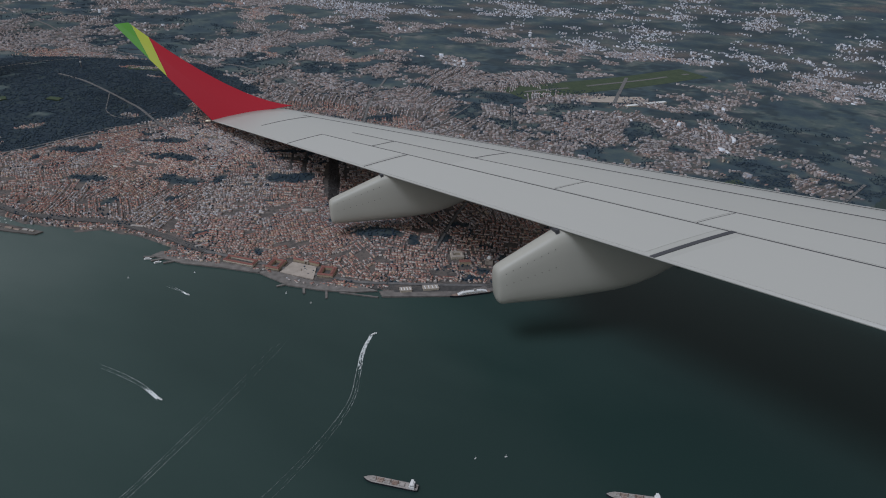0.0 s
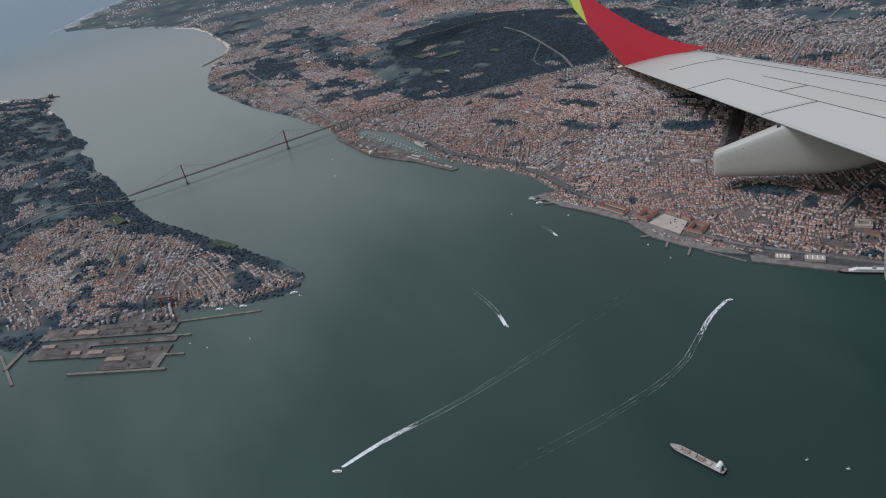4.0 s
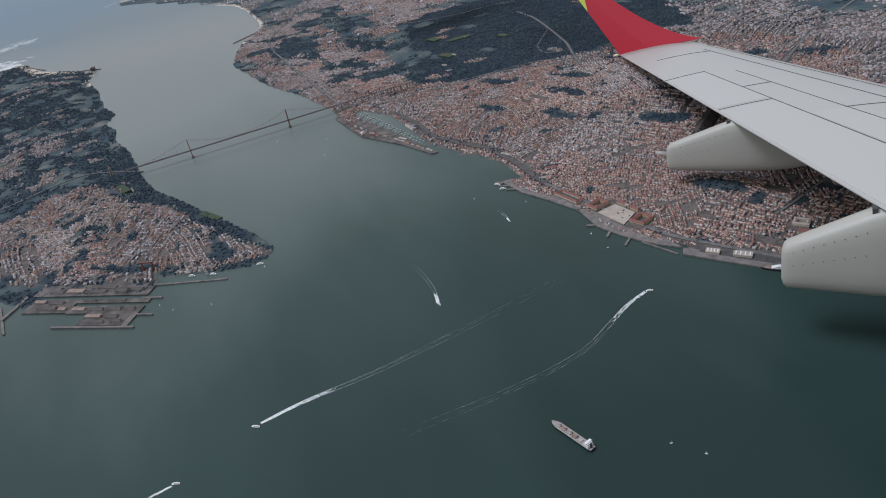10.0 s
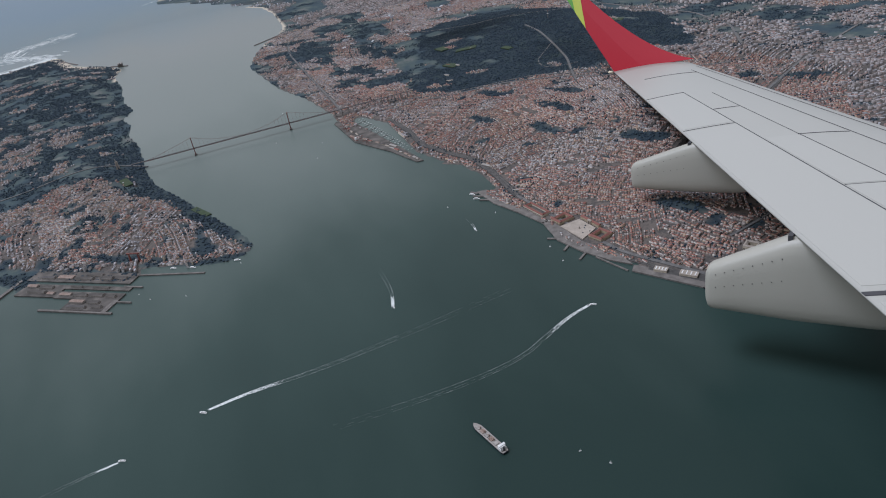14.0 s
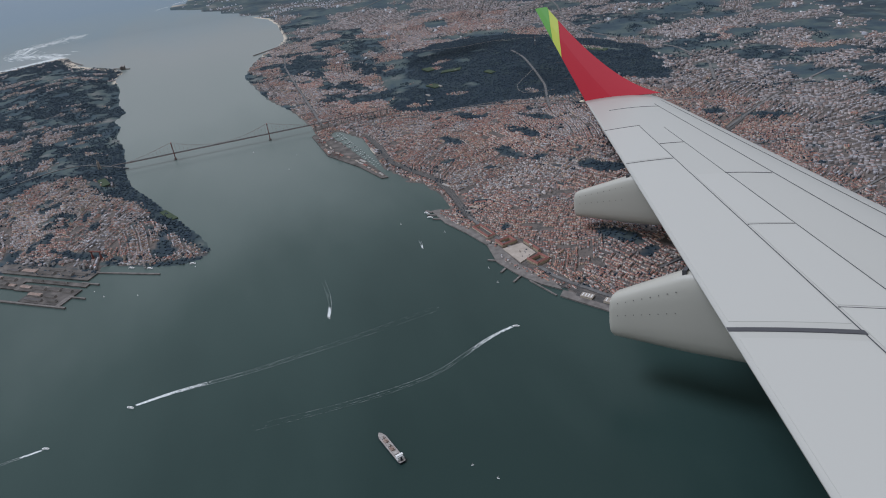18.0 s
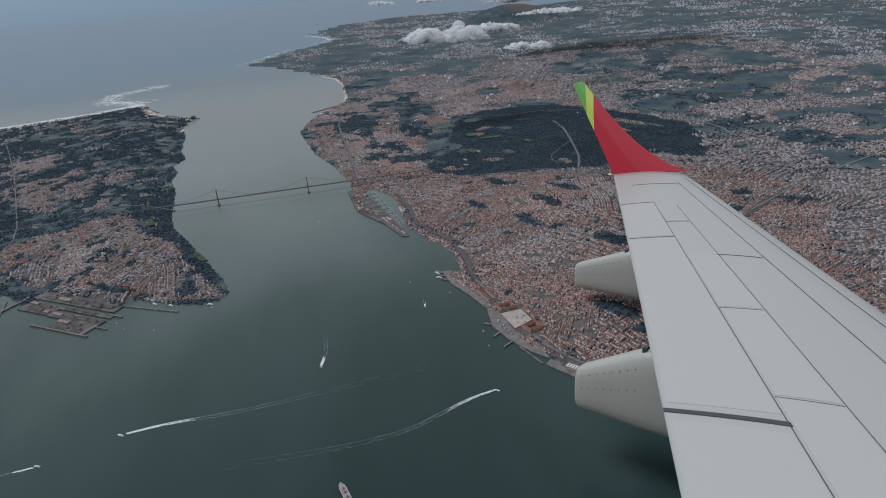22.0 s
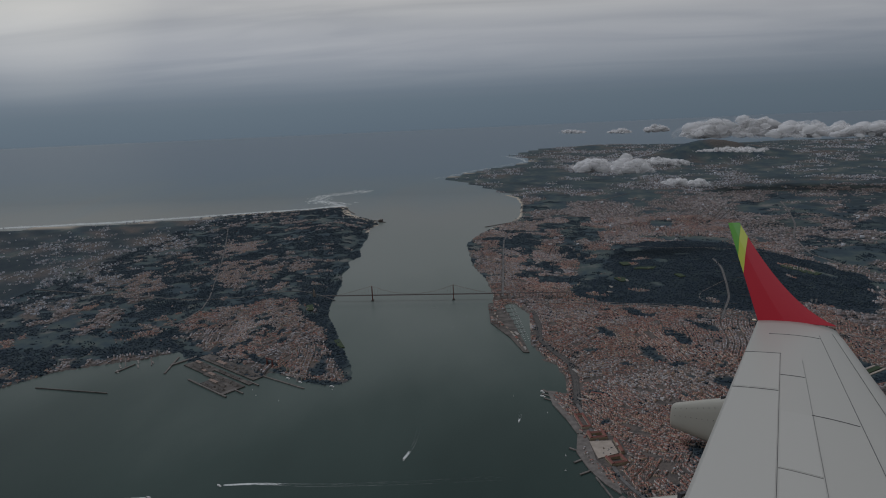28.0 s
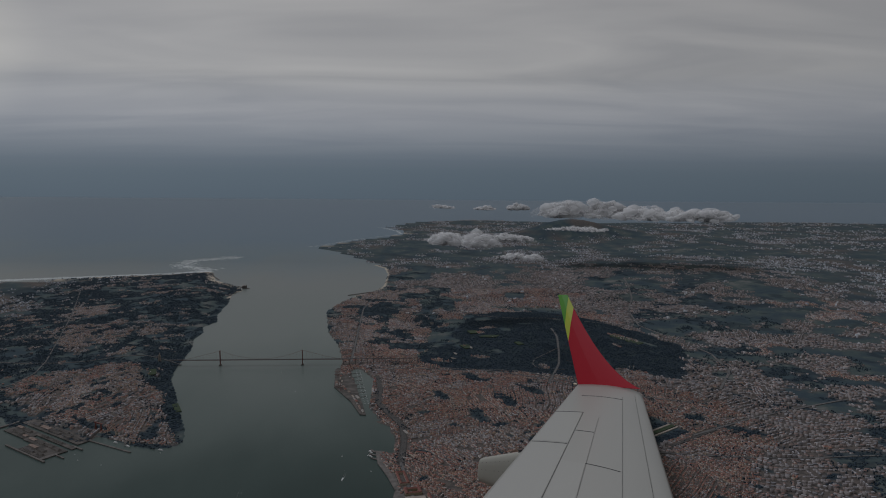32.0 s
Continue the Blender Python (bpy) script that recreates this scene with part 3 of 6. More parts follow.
def hills(x, y):
    def bump(cx, cy, rx, ry, h, turn=0):
        return h * np.exp(-ellipse(x, y, (cx, cy, rx, ry, turn)) ** 2)
    h = bump(-480, 180, 150, 110, 17) + bump(16, 62, 26, 20, 7) + bump(-190, 90, 120, 60, 6, 30) + bump(60, 160, 60, 50, 5)
    h = h + bump(-60, 420, 260, 200, 7) + bump(-330, -345, 130, 40, 9, 15) + bump(-190, -262, 60, 22, 5, 30) + bump(-800, -450, 260, 70, 8, 10)
    h = h + bump(-1980, 535, 90, 190, 60, 15) + bump(-1900, 900, 300, 160, 14) + bump(-1000, 700, 500, 300, 14) + bump(300, 1700, 600, 400, 26)
    return h + 4 * (value_noise(x, y, 190, 3) - 0.4)


def land_height(x, y, sd=None):
    sd = shore(x, y) if sd is None else sd
    rise = np.clip(sd / 45, 0, 1)
    return np.where(sd > 0, np.minimum(sd * 0.8, 0.5) + np.maximum(hills(x, y), 0) * rise * rise * (3 - 2 * rise), np.maximum(sd * 0.8, -3.0))


def south_green(x, y, n2):
    """Woods and fields of the south bank round its towns, with ragged rims and a scatter of hamlets."""
    rim = (value_noise(x, y, 26, 111) - 0.5) * 34 + (value_noise(x, y, 9, 112) - 0.5) * 16
    town = np.maximum.reduce([poly_sd(x, y, p) for p in SOUTH_TOWNS]) + rim
    town = np.maximum(town, poly_sd(x, y, ALMADA) + 0.3 * rim)
    hamlet = np.clip((n2 * 0.45 + value_noise(x, y, 15, 113) * 0.55 - 0.60 + 0.09 * np.clip((-480 - y) / 200, 0, 1)) * 10, 0, 1)
    g = np.clip(0.5 - town / 6, 0, 1)
    inner = poly_sd(x, y, ALMADA) < 0
    pocket = np.clip((value_noise(x, y, 14, 114) - np.where(inner, 0.50, 0.66)) * 9, 0, 1)
    return np.maximum(g * (1 - hamlet), pocket)


def broken_green(x, y):
    """Gardens, slopes and waste ground that break up the newer quarters east, west and north of the old town."""
    n3 = value_noise(x, y, 30, 101) * 0.6 + value_noise(x, y, 75, 102) * 0.4
    east = np.clip((x - 95) / 30, 0, 1) * np.clip((y - 175) / 40, 0, 1)
    west = np.clip((-370 - x) / 40, 0, 1) * ((y < 60) & (y > -205)) * 0.55
    north = np.clip((y - 330) / 120, 0, 1) * 0.6
    m = np.maximum.reduce([east, west, north])
    return np.clip((n3 - 0.60 + 0.13 * m) * 12, 0, 1) * (m > 0.05)


def greenness(x, y, sd):
    """0 on built-up land, 1 on woods and fields."""
    n = value_noise(x, y, 95, 11)
    n2 = value_noise(x, y, 34, 5)
    g = np.clip((n * 0.7 + n2 * 0.3 - 0.44) * 9, 0, 1)
    town = np.minimum.reduce([ellipse(x, y, e) for e in TOWNS])
    g = np.where(y > -210, g * np.clip((town - 0.95) * 5, 0, 1), g)
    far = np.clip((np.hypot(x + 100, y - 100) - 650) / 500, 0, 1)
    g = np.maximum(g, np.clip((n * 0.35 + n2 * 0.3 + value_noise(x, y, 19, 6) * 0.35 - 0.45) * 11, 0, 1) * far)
    g = np.maximum(g, broken_green(x, y))
    g = np.where((y < -205) & (x < 0), south_green(x, y, n2), g)
    rag = (value_noise(x, y, 9, 71) - 0.5) * 1.3 + (value_noise(x, y, 3.2, 72) - 0.5) * 0.5
    for e in GREENS + SMALL_GREENS:
        q = np.nonzero((np.abs(x - e[0]) < 2 * max(e[2:4])) & (np.abs(y - e[1]) < 2 * max(e[2:4])))[0]
        g[q] = np.maximum(g[q], np.clip((1.12 - ellipse(x[q], y[q], e) - rag[q]) * 6, 0, 1))
    g = np.maximum(g, np.clip(hill_wood(x, y) / 5 + 0.3, 0, 1))
    g = np.maximum(g, np.clip(poly_sd(x, y, PARK) / 2 + 0.5, 0, 1))
    for e in GLADES_BUILT:
        g = np.where(ellipse(x, y, e) + rag * 0.6 < 1, 0.15, g)
    flat = ellipse(x, y, (40, 610, 120, 42, 60))
    return np.maximum(g, np.clip((1.05 - flat) * 6, 0, 1))


def wooded(x, y, sd):
    """Where trees stand close."""
    n = value_noise(x, y, 60, 21)
    m = hill_wood(x, y)
    clear = np.minimum.reduce([ellipse(x, y, e) for e in GLADES_BUILT + GLADES_OPEN])
    rag = (value_noise(x, y, 9, 71) - 0.5) * 1.3 + (value_noise(x, y, 3.2, 72) - 0.5) * 0.5
    w = np.where((m > 2) & (clear + rag * 0.6 > 1) & ~((x < -395) & (y < 110) & (n > 0.60)), 1.0, 0.0)
    for e in GREENS[:23]:
        w = np.maximum(w, (ellipse(x, y, e) + rag < 0.95) * 0.8)
    for e in GREENS[29:34] + SMALL_GREENS:
        q = np.nonzero((np.abs(x - e[0]) < 2 * max(e[2:4])) & (np.abs(y - e[1]) < 2 * max(e[2:4])))[0]
        w[q] = np.maximum(w[q], (ellipse(x[q], y[q], e) + rag[q] < 1.0) * 0.9)
    w = np.maximum(w, (poly_sd(x, y, PARK) > 0.8) * (line_distance(x, y, [(-142, 237), (-109, 191)]) > 7.5) * (value_noise(x, y, 9, 95) > 0.3))
    w = np.maximum(w, (broken_green(x, y) > 0.5) * 0.75 * (value_noise(x, y, 11, 117) > 0.45))
    south = (x < 0) & (y < -205) & (sd > 1.5) & (value_noise(x, y, 34, 115) * 0.5 + value_noise(x, y, 12, 116) * 0.5 > 0.43)
    return np.maximum(w, south * np.clip(south_green(x, y, value_noise(x, y, 34, 5)) - 0.1, 0, 1))


def grid_land(xs, ys, z_shift=0.0, hole=None):
    X, Y = np.meshgrid(xs, ys)
    x, y = X.ravel(), Y.ravel()
    sd = shore(x, y)
    z = land_height(x, y, sd) + z_shift
    if hole:
        m = (x > hole[0]) & (x < hole[1]) & (y > hole[2]) & (y < hole[3])
        z = np.where(m, -4.0, z)
    nx, ny = len(xs), len(ys)
    i = np.arange((nx - 1) * (ny - 1))
    a = (i // (nx - 1)) * nx + i % (nx - 1)
    f = np.stack([a, a + 1, a + nx + 1, a + nx], 1)
    return np.stack([x, y, z], 1), f, greenness(x, y, sd), sd


def quick_mesh(name, V, F, mats, mat_index=None, smooth=False):
    """A large mesh of quads from arrays."""
    me = bpy.data.meshes.new(name)
    me.vertices.add(len(V)); me.vertices.foreach_set("co", V.astype(np.float32).ravel())
    k = F.shape[1]
    me.loops.add(F.size); me.loops.foreach_set("vertex_index", F.astype(np.int32).ravel())
    me.polygons.add(len(F)); me.polygons.foreach_set("loop_start", np.arange(0, F.size, k, dtype=np.int32))
    for m in mats:
        me.materials.append(m)
    if mat_index is not None:
        me.polygons.foreach_set("material_index", mat_index.astype(np.int32))
    me.polygons.foreach_set("use_smooth", np.full(len(F), smooth, dtype=bool))
    me.update(calc_edges=True)
    return me


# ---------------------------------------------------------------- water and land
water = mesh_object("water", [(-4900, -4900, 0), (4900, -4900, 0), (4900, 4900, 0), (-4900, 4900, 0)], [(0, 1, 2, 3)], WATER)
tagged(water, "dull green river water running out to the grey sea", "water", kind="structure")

V1, F1, G1, S1 = grid_land(np.arange(-1240, 560.1, 5.0), np.arange(-720, 800.1, 5.0))
V2, F2, G2, S2 = grid_land(np.arange(-4700, 4700.1, 40.0), np.arange(-4700, 4700.1, 40.0), -0.4, (-1210, 530, -690, 770))
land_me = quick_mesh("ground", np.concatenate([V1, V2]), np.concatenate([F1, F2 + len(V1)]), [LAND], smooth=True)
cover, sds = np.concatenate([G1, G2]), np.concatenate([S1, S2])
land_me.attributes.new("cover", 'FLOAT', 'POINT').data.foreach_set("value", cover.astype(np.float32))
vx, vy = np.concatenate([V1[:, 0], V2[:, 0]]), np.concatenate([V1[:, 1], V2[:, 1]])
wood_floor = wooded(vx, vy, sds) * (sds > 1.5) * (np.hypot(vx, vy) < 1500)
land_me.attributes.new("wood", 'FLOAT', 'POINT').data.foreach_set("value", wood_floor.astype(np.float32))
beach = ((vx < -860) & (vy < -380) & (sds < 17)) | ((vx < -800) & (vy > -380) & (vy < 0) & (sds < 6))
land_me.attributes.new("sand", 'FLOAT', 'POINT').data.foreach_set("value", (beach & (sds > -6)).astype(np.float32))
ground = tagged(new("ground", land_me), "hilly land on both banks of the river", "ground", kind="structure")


# ---------------------------------------------------------------- houses in their thousands
rng = np.random.default_rng(7)


def house_mesh(name, cx, cy, cz, ux, uy, length, depth, height, pitch, mats):
    """Many small houses as one mesh: four walls and a roof with a ridge each (pitch 0: flat)."""
    n = len(cx)
    vx_, vy_ = -uy, ux
    hl, hd = length / 2, depth / 2
    cols = []
    for a, b, k in ((-1, -1, 0), (1, -1, 0), (1, 1, 0), (-1, 1, 0), (-1, -1, 1), (1, -1, 1), (1, 1, 1), (-1, 1, 1), (-0.92, 0, 2), (0.92, 0, 2)):
        z = cz + (-1.0 if k == 0 else 0) + (height if k else 0) + (pitch if k == 2 else 0)
        cols.append(np.stack([cx + ux * hl * a + vx_ * hd * b, cy + uy * hl * a + vy_ * hd * b, z], 1))
    V = np.stack(cols, 1).reshape(-1, 3)
    base = (np.arange(n) * 10)[:, None]
    quads = [(0, 1, 5, 4), (1, 2, 6, 5), (2, 3, 7, 6), (3, 0, 4, 7), (4, 5, 9, 8), (6, 7, 8, 9), (5, 6, 9, 9), (7, 4, 8, 8)]
    F4 = np.concatenate([base + np.array(q)[None] for q in quads[:6]], 1).reshape(-1, 6, 4)
    F3 = np.concatenate([base + np.array(q[:3])[None] for q in ((5, 6, 9), (7, 4, 8))], 1).reshape(-1, 2, 3)
    me = bpy.data.meshes.new(name)
    me.vertices.add(len(V)); me.vertices.foreach_set("co", V.astype(np.float32).ravel())
    q, t = F4.reshape(-1, 4), F3.reshape(-1, 3)
    loops = np.concatenate([q.ravel(), t.ravel()])
    starts = np.concatenate([np.arange(len(q)) * 4, len(q) * 4 + np.arange(len(t)) * 3])
    me.loops.add(len(loops)); me.loops.foreach_set("vertex_index", loops.astype(np.int32))
    me.polygons.add(len(starts)); me.polygons.foreach_set("loop_start", starts.astype(np.int32))
    for m in mats:
        me.materials.append(m)
    mi = np.concatenate([np.tile([0, 0, 0, 0, 1, 1], n), np.full(len(t), 1)])
    me.polygons.foreach_set("material_index", mi.astype(np.int32))
    me.update(calc_edges=True)
    return me


# quarters with street grids of their own
QUARTERS = [(rng.uniform(-1150, 520), rng.uniform(-640, 780), rng.uniform(0, 180)) for _ in range(520)]
QUARTERS += [(-2, 25, 63), (-35, 60, 58), (-110, 20, 35), (-80, 180, 42), (-60, 260, 42), (10, 280, 38), (40, 40, 30), (120, 110, 30)]
QX = np.array([q[0] for q in QUARTERS]); QY = np.array([q[1] for q in QUARTERS])
# open ground kept free of houses: centre, half sizes, turn
FREE = [(0, -4, 26, 14, 8), (84, 18, 42, 10, 39), (-71, 130, 7, 48, 35), (-250, -86, 90, 20, 15), (250, 185, 60, 20, 43), (-130, -345, 60, 26, 60), (-368, -120, 8, 60, 2),
        (102, 72, 5, 5, 0), (80, 66, 7, 7, 0), (-50, 72, 7, 5, 0), (-42, -18, 16, 7, 12), (91, 169, 5, 6, 30)]
# the great roads: street lines that no house may stand on
ROADS = {
    "railway_yard": ([(-315, -54), (-271, -47), (-222, -47), (-188, -34), (-158, -20), (-118, -17), (-72, -19)], 5.5),
    "east_railway": ([(113, 42), (129, 65), (144, 83), (166, 104), (187, 127), (215, 163), (262, 220)], 5.0),
    "riverside_road": ([(-72, -19), (-24, -11), (40, 2), (92, 31), (113, 44)], 2.6),
    "upper_quay_road": ([(262, 222), (311, 295), (343, 403)], 2.6),
    "hill_motorway": ([(-345, -60), (-347, -12), (-331, 37), (-325, 81), (-288, 148), (-268, 166), (-230, 230), (-200, 300)], 2.6),
    "forest_road": ([(-484, 185), (-442, 185), (-383, 176), (-340, 168), (-294, 150), (-274, 143)], 2.4),
    "outer_ring": ([(-1000, 440), (-907, 423), (-787, 394), (-680, 355), (-560, 336), (-477, 362), (-400, 382), (-320, 372), (-250, 330)], 3.0),
    "west_motorway": ([(-714, -61), (-650, 8), (-677, 65), (-620, 110), (-577, 150), (-560, 259), (-556, 330)], 2.2),
    "coast_avenue": ([(-376, -90), (-450, -92), (-558, -96), (-700, -100), (-780, -92), (-854, -55), (-960, 0), (-1068, 60), (-1195, 172)], 2.4),
    "tree_street_west": ([(-178, 223), (-136, 162), (-111, 124)], 1.5),
    "tree_street_lower": ([(-136, 184), (-98, 126)], 1.5),
    "tree_street_east": ([(-90, 178), (-61, 136)], 1.3),
    "tree_street_far": ([(-74, 207), (-44, 165)], 1.3),
    "wide_street_north": ([(-168, 340), (-139, 287), (-93, 217)], 2.6),
    "forest_loop": ([(-397, 179), (-374, 157), (-359, 140), (-340, 134), (-326, 138), (-321, 160), (-321, 171)], 1.0),
    "hill_foot_road": ([(-377, -47), (-358, -8), (-335, 50), (-327, 92), (-319, 119), (-293, 154), (-264, 188), (-240, 240)], 1.8),
    "east_valley_road": ([(118, 190), (132, 174), (138, 154), (154, 135), (176, 120)], 1.8),
    "south_motorway": ([(-366, -300), (-382, -319), (-384, -351), (-386, -397), (-375, -451), (-372, -488), (-379, -531), (-400, -640), (-430, -760)], 1.9),
    "almada_road": ([(-889, -669), (-758, -615), (-607, -555), (-487, -511), (-382, -473), (-329, -459), (-284, -462), (-262, -481), (-240, -520)], 1.6),
    "chelas_road": ([(123, 203), (139, 162), (163, 133), (175, 120)], 2.2),
    "valley_road": ([(104, 280), (143, 273), (176, 264), (196, 210), (208, 194)], 1.8),
    "long_avenue": ([(-23, 417), (19, 315), (44, 221), (52, 115), (62, 66)], 1.6),
    "north_avenue": ([(-118, 248), (-156, 318), (-175, 360), (-215, 464)], 2.4),
    "ring_avenue": ([(-87, 163), (-73, 239), (-61, 313), (-64, 388)], 1.8),
}


def street_sites(du, dv, block_u, block_v, street, deep):
    """House sites along the streets of every quarter: x, y, direction, 1 on a street front and 0 in a yard, block number."""
    out = []
    for i, (qx, qy, ang) in enumerate(QUARTERS):
        r = 78
        c, s = math.cos(radians(ang)), math.sin(radians(ang))
        bu, bv = block_u * (0.7 + 0.7 * ((i * 37) % 17) / 17), block_v * (0.75 + 0.7 * ((i * 53) % 13) / 13)
        nu, nv = max(3, round((bu - street) / du)), max(2, round((bv - street) / dv))
        su, sv = (bu - street) / nu, (bv - street) / nv
        ku, kv = int(2 * r / bu) + 1, int(2 * r / bv) + 1
        BU, IU, BV, IV = (a.ravel() for a in np.meshgrid(np.arange(ku), np.arange(nu), np.arange(kv), np.arange(nv), indexing="ij"))
        U = -r + BU * bu + 0.8 * (BU // 4) + (IU + 0.5) * su + (BV % 2) * bu * 0.37
        Vv = -r + BV * bv + 0.9 * (BV // 3) + (IV + 0.5) * sv
        eu, ev = np.minimum(IU, nu - 1 - IU) * su, np.minimum(IV, nv - 1 - IV) * sv
        front = (np.minimum(eu, ev) < deep).astype(float)
        cross = (ev > eu) & (nv > 3)
        U = U + 3.2 * np.sin(Vv / 14.0 + i)          # the streets bend
        Vv = Vv + 2.4 * np.sin(U / 18.0 + 2 * i)
        x, y = qx + U * c - Vv * s, qy + U * s + Vv * c
        d2 = (x - qx) ** 2 + (y - qy) ** 2
        near = d2 < r * r * 1.4
        for j in range(len(QUARTERS)):
            if j != i and (QX[j] - qx) ** 2 + (QY[j] - qy) ** 2 < 4 * r * r:
                near &= d2 < (x - QX[j]) ** 2 + (y - QY[j]) ** 2
        dx, dy = np.where(cross, -s, c), np.where(cross, c, s)
        size = np.where(cross, sv, su)
        out.append(np.stack([x, y, dx, dy, front, i * 997.0 + BU * 31 + BV, size], 1)[near])
    return np.concatenate(out)


def lived_in(sites, rnd):
    x, y = sites[:, 0], sites[:, 1]
    sd = shore(x, y)
    ok = (sd > 2.2) & (rnd > greenness(x, y, sd) * 1.03)
    for e in FREE:
        ok &= ellipse(x, y, e) > 1
    for pts, width in ROADS.values():
        ok &= line_distance(x, y, pts) > width / 2 + 1.0
    for hx_, hy_, hr_ in zip(HALL_X, HALL_Y, HALL_R):
        q = np.nonzero(np.abs(x - hx_) < hr_)[0]
        ok[q] &= (x[q] - hx_) ** 2 + (y[q] - hy_) ** 2 > hr_ * hr_
    return ok, sd


def block_random(ids, k):
    """One random number for each block, the same for all its houses."""
    return hash2(ids, ids * 0 + k, 5)


# convents, barracks, schools and factories: long ranges round a yard
n_h = 420
HALL_X, HALL_Y = rng.uniform(-560, 300, n_h), rng.uniform(-520, 420, n_h)
h_sd = shore(HALL_X, HALL_Y)
h_ok = (h_sd > 7) & (greenness(HALL_X, HALL_Y, h_sd) < 0.3)
for e in FREE:
    h_ok &= ellipse(HALL_X, HALL_Y, (e[0], e[1], e[2] + 4, e[3] + 4, e[4])) > 1
for pts, width in ROADS.values():
    h_ok &= line_distance(HALL_X, HALL_Y, pts) > width / 2 + 4.5
HALL_X, HALL_Y = HALL_X[h_ok], HALL_Y[h_ok]
n_h = len(HALL_X)
HALL_R = rng.uniform(2.2, 4.2, n_h)
hall_rows = []
for hx_, hy_, hr_ in zip(HALL_X, HALL_Y, HALL_R):
    a_ = rng.uniform(0, math.pi)
    w_, l_ = rng.uniform(0.95, 1.4), hr_ * rng.uniform(0.8, 0.95)
    hgt = rng.uniform(1.0, 2.1)
    side = hr_ * rng.uniform(0.35, 0.62)
    u_, v_ = (math.cos(a_), math.sin(a_)), (-math.sin(a_), math.cos(a_))
    for q_, (along, off, ln) in enumerate(((True, side, 2 * l_ * 0.8), (True, -side, 2 * l_ * 0.8), (False, l_ * 0.74, 2 * side - w_), (False, -l_ * 0.74, 2 * side - w_))):
        if rng.random() < 0.22 or ln < 0.8:
            continue
        d_ = v_ if along else u_
        t_ = u_ if along else v_
        hall_rows.append((hx_ + d_[0] * off, hy_ + d_[1] * off, t_[0], t_[1], ln, w_, hgt))
hall_rows = np.array(hall_rows)
for h_name, p_, h_roof, h_label in (("convents_and_schools", np.arange(len(hall_rows)) % 9 < 6, ROOF_OLD, "long pale buildings round yards with clay roofs"),
                                    ("halls_and_factories", np.arange(len(hall_rows)) % 9 >= 6, ROOF_NEW, "long pale halls with grey roofs")):
    r_ = hall_rows[p_]
    hh_me = house_mesh(h_name, r_[:, 0], r_[:, 1], land_height(r_[:, 0], r_[:, 1]), r_[:, 2], r_[:, 3], r_[:, 4], r_[:, 5], r_[:, 6], np.full(len(r_), 0.32), [WALLS, h_roof])
    tagged(new(h_name, hh_me), h_label, "buildings", kind="stuff")

sites = street_sites(1.95, 1.40, 12.0, 6.6, 1.15, 1.2)
sites = sites[(sites[:, 1] > -640) & (sites[:, 0] > -900)]
rnd = rng.random(len(sites))
ok, sd_s = lived_in(sites, rnd)
b_old = block_random(sites[:, 5], 1)
modern = value_noise(sites[:, 0], sites[:, 1], 70, 31) + np.clip((sites[:, 1] - 240) / 260, -0.12, 0.4) + np.clip((sites[:, 0] - 110) / 300, 0, 0.25) * (sites[:, 1] > 120)
modern = modern + np.where((sites[:, 1] < -300) & (sites[:, 0] < 0), 0.18, 0)
old = ok & (modern < 0.66) & (rng.random(len(sites)) < np.where(sites[:, 4] > 0.5, 0.95, 0.42)) & (b_old > 0.05)
so = sites[old]
n_o = len(so)
turn_o = np.arctan2(so[:, 3], so[:, 2]) + rng.normal(0, 0.03, n_o) + (rng.random(n_o) < 0.05) * math.pi / 2
hx, hy = so[:, 0] + rng.normal(0, 0.07, n_o), so[:, 1] + rng.normal(0, 0.07, n_o)
hz = land_height(so[:, 0], so[:, 1], sd_s[old])
yard = so[:, 4] < 0.5
h_len, h_dep = so[:, 6] * rng.choice([0.62, 0.85, 1.04, 1.04, 1.10], n_o), rng.uniform(0.9, 1.35, n_o)
h_len, h_dep = np.where(yard, h_len * 0.75, h_len), np.where(yard, h_dep * 0.7, h_dep)
h_hei = 0.75 + 0.55 * block_random(so[:, 5], 2) + rng.uniform(-0.18, 0.22, n_o)
h_hei, h_pit = np.where(yard, 0.45 * h_hei, h_hei), rng.uniform(0.22, 0.42, n_o)
tone = value_noise(so[:, 0], so[:, 1], 38, 61) + 0.16 * (block_random(so[:, 5], 3) - 0.5) + rng.normal(0, 0.07, n_o) + np.where((so[:, 0] < -390) & (so[:, 1] < -280), 0.20, 0) + np.where((so[:, 0] < -420) & (so[:, 1] > -200), 0.10, 0) + np.where((so[:, 1] < -205) & (so[:, 0] < 0), 0.22, 0)
for h_name, h_pick, h_wall, h_roof, h_label in (
        ("old_town_houses", tone < 0.50, WALLS, ROOF_OLD, "close rows of pale houses with clay-tiled roofs"),
        ("town_houses", (tone >= 0.50) & (tone < 0.64), WALLS_FAR, ROOF_OLD, "darker town houses with weathered clay roofs"),
        ("grey_roofed_houses", tone >= 0.64, WALLS, ROOF_NEW, "town houses with grey and brown flat roofs")):
    p_ = np.nonzero(h_pick)[0]
    h_me = house_mesh(h_name, hx[p_], hy[p_], hz[p_], np.cos(turn_o[p_]), np.sin(turn_o[p_]), h_len[p_], h_dep[p_], h_hei[p_], h_pit[p_], [h_wall, h_roof])
    tagged(new(h_name, h_me), h_label, "houses", kind="stuff")

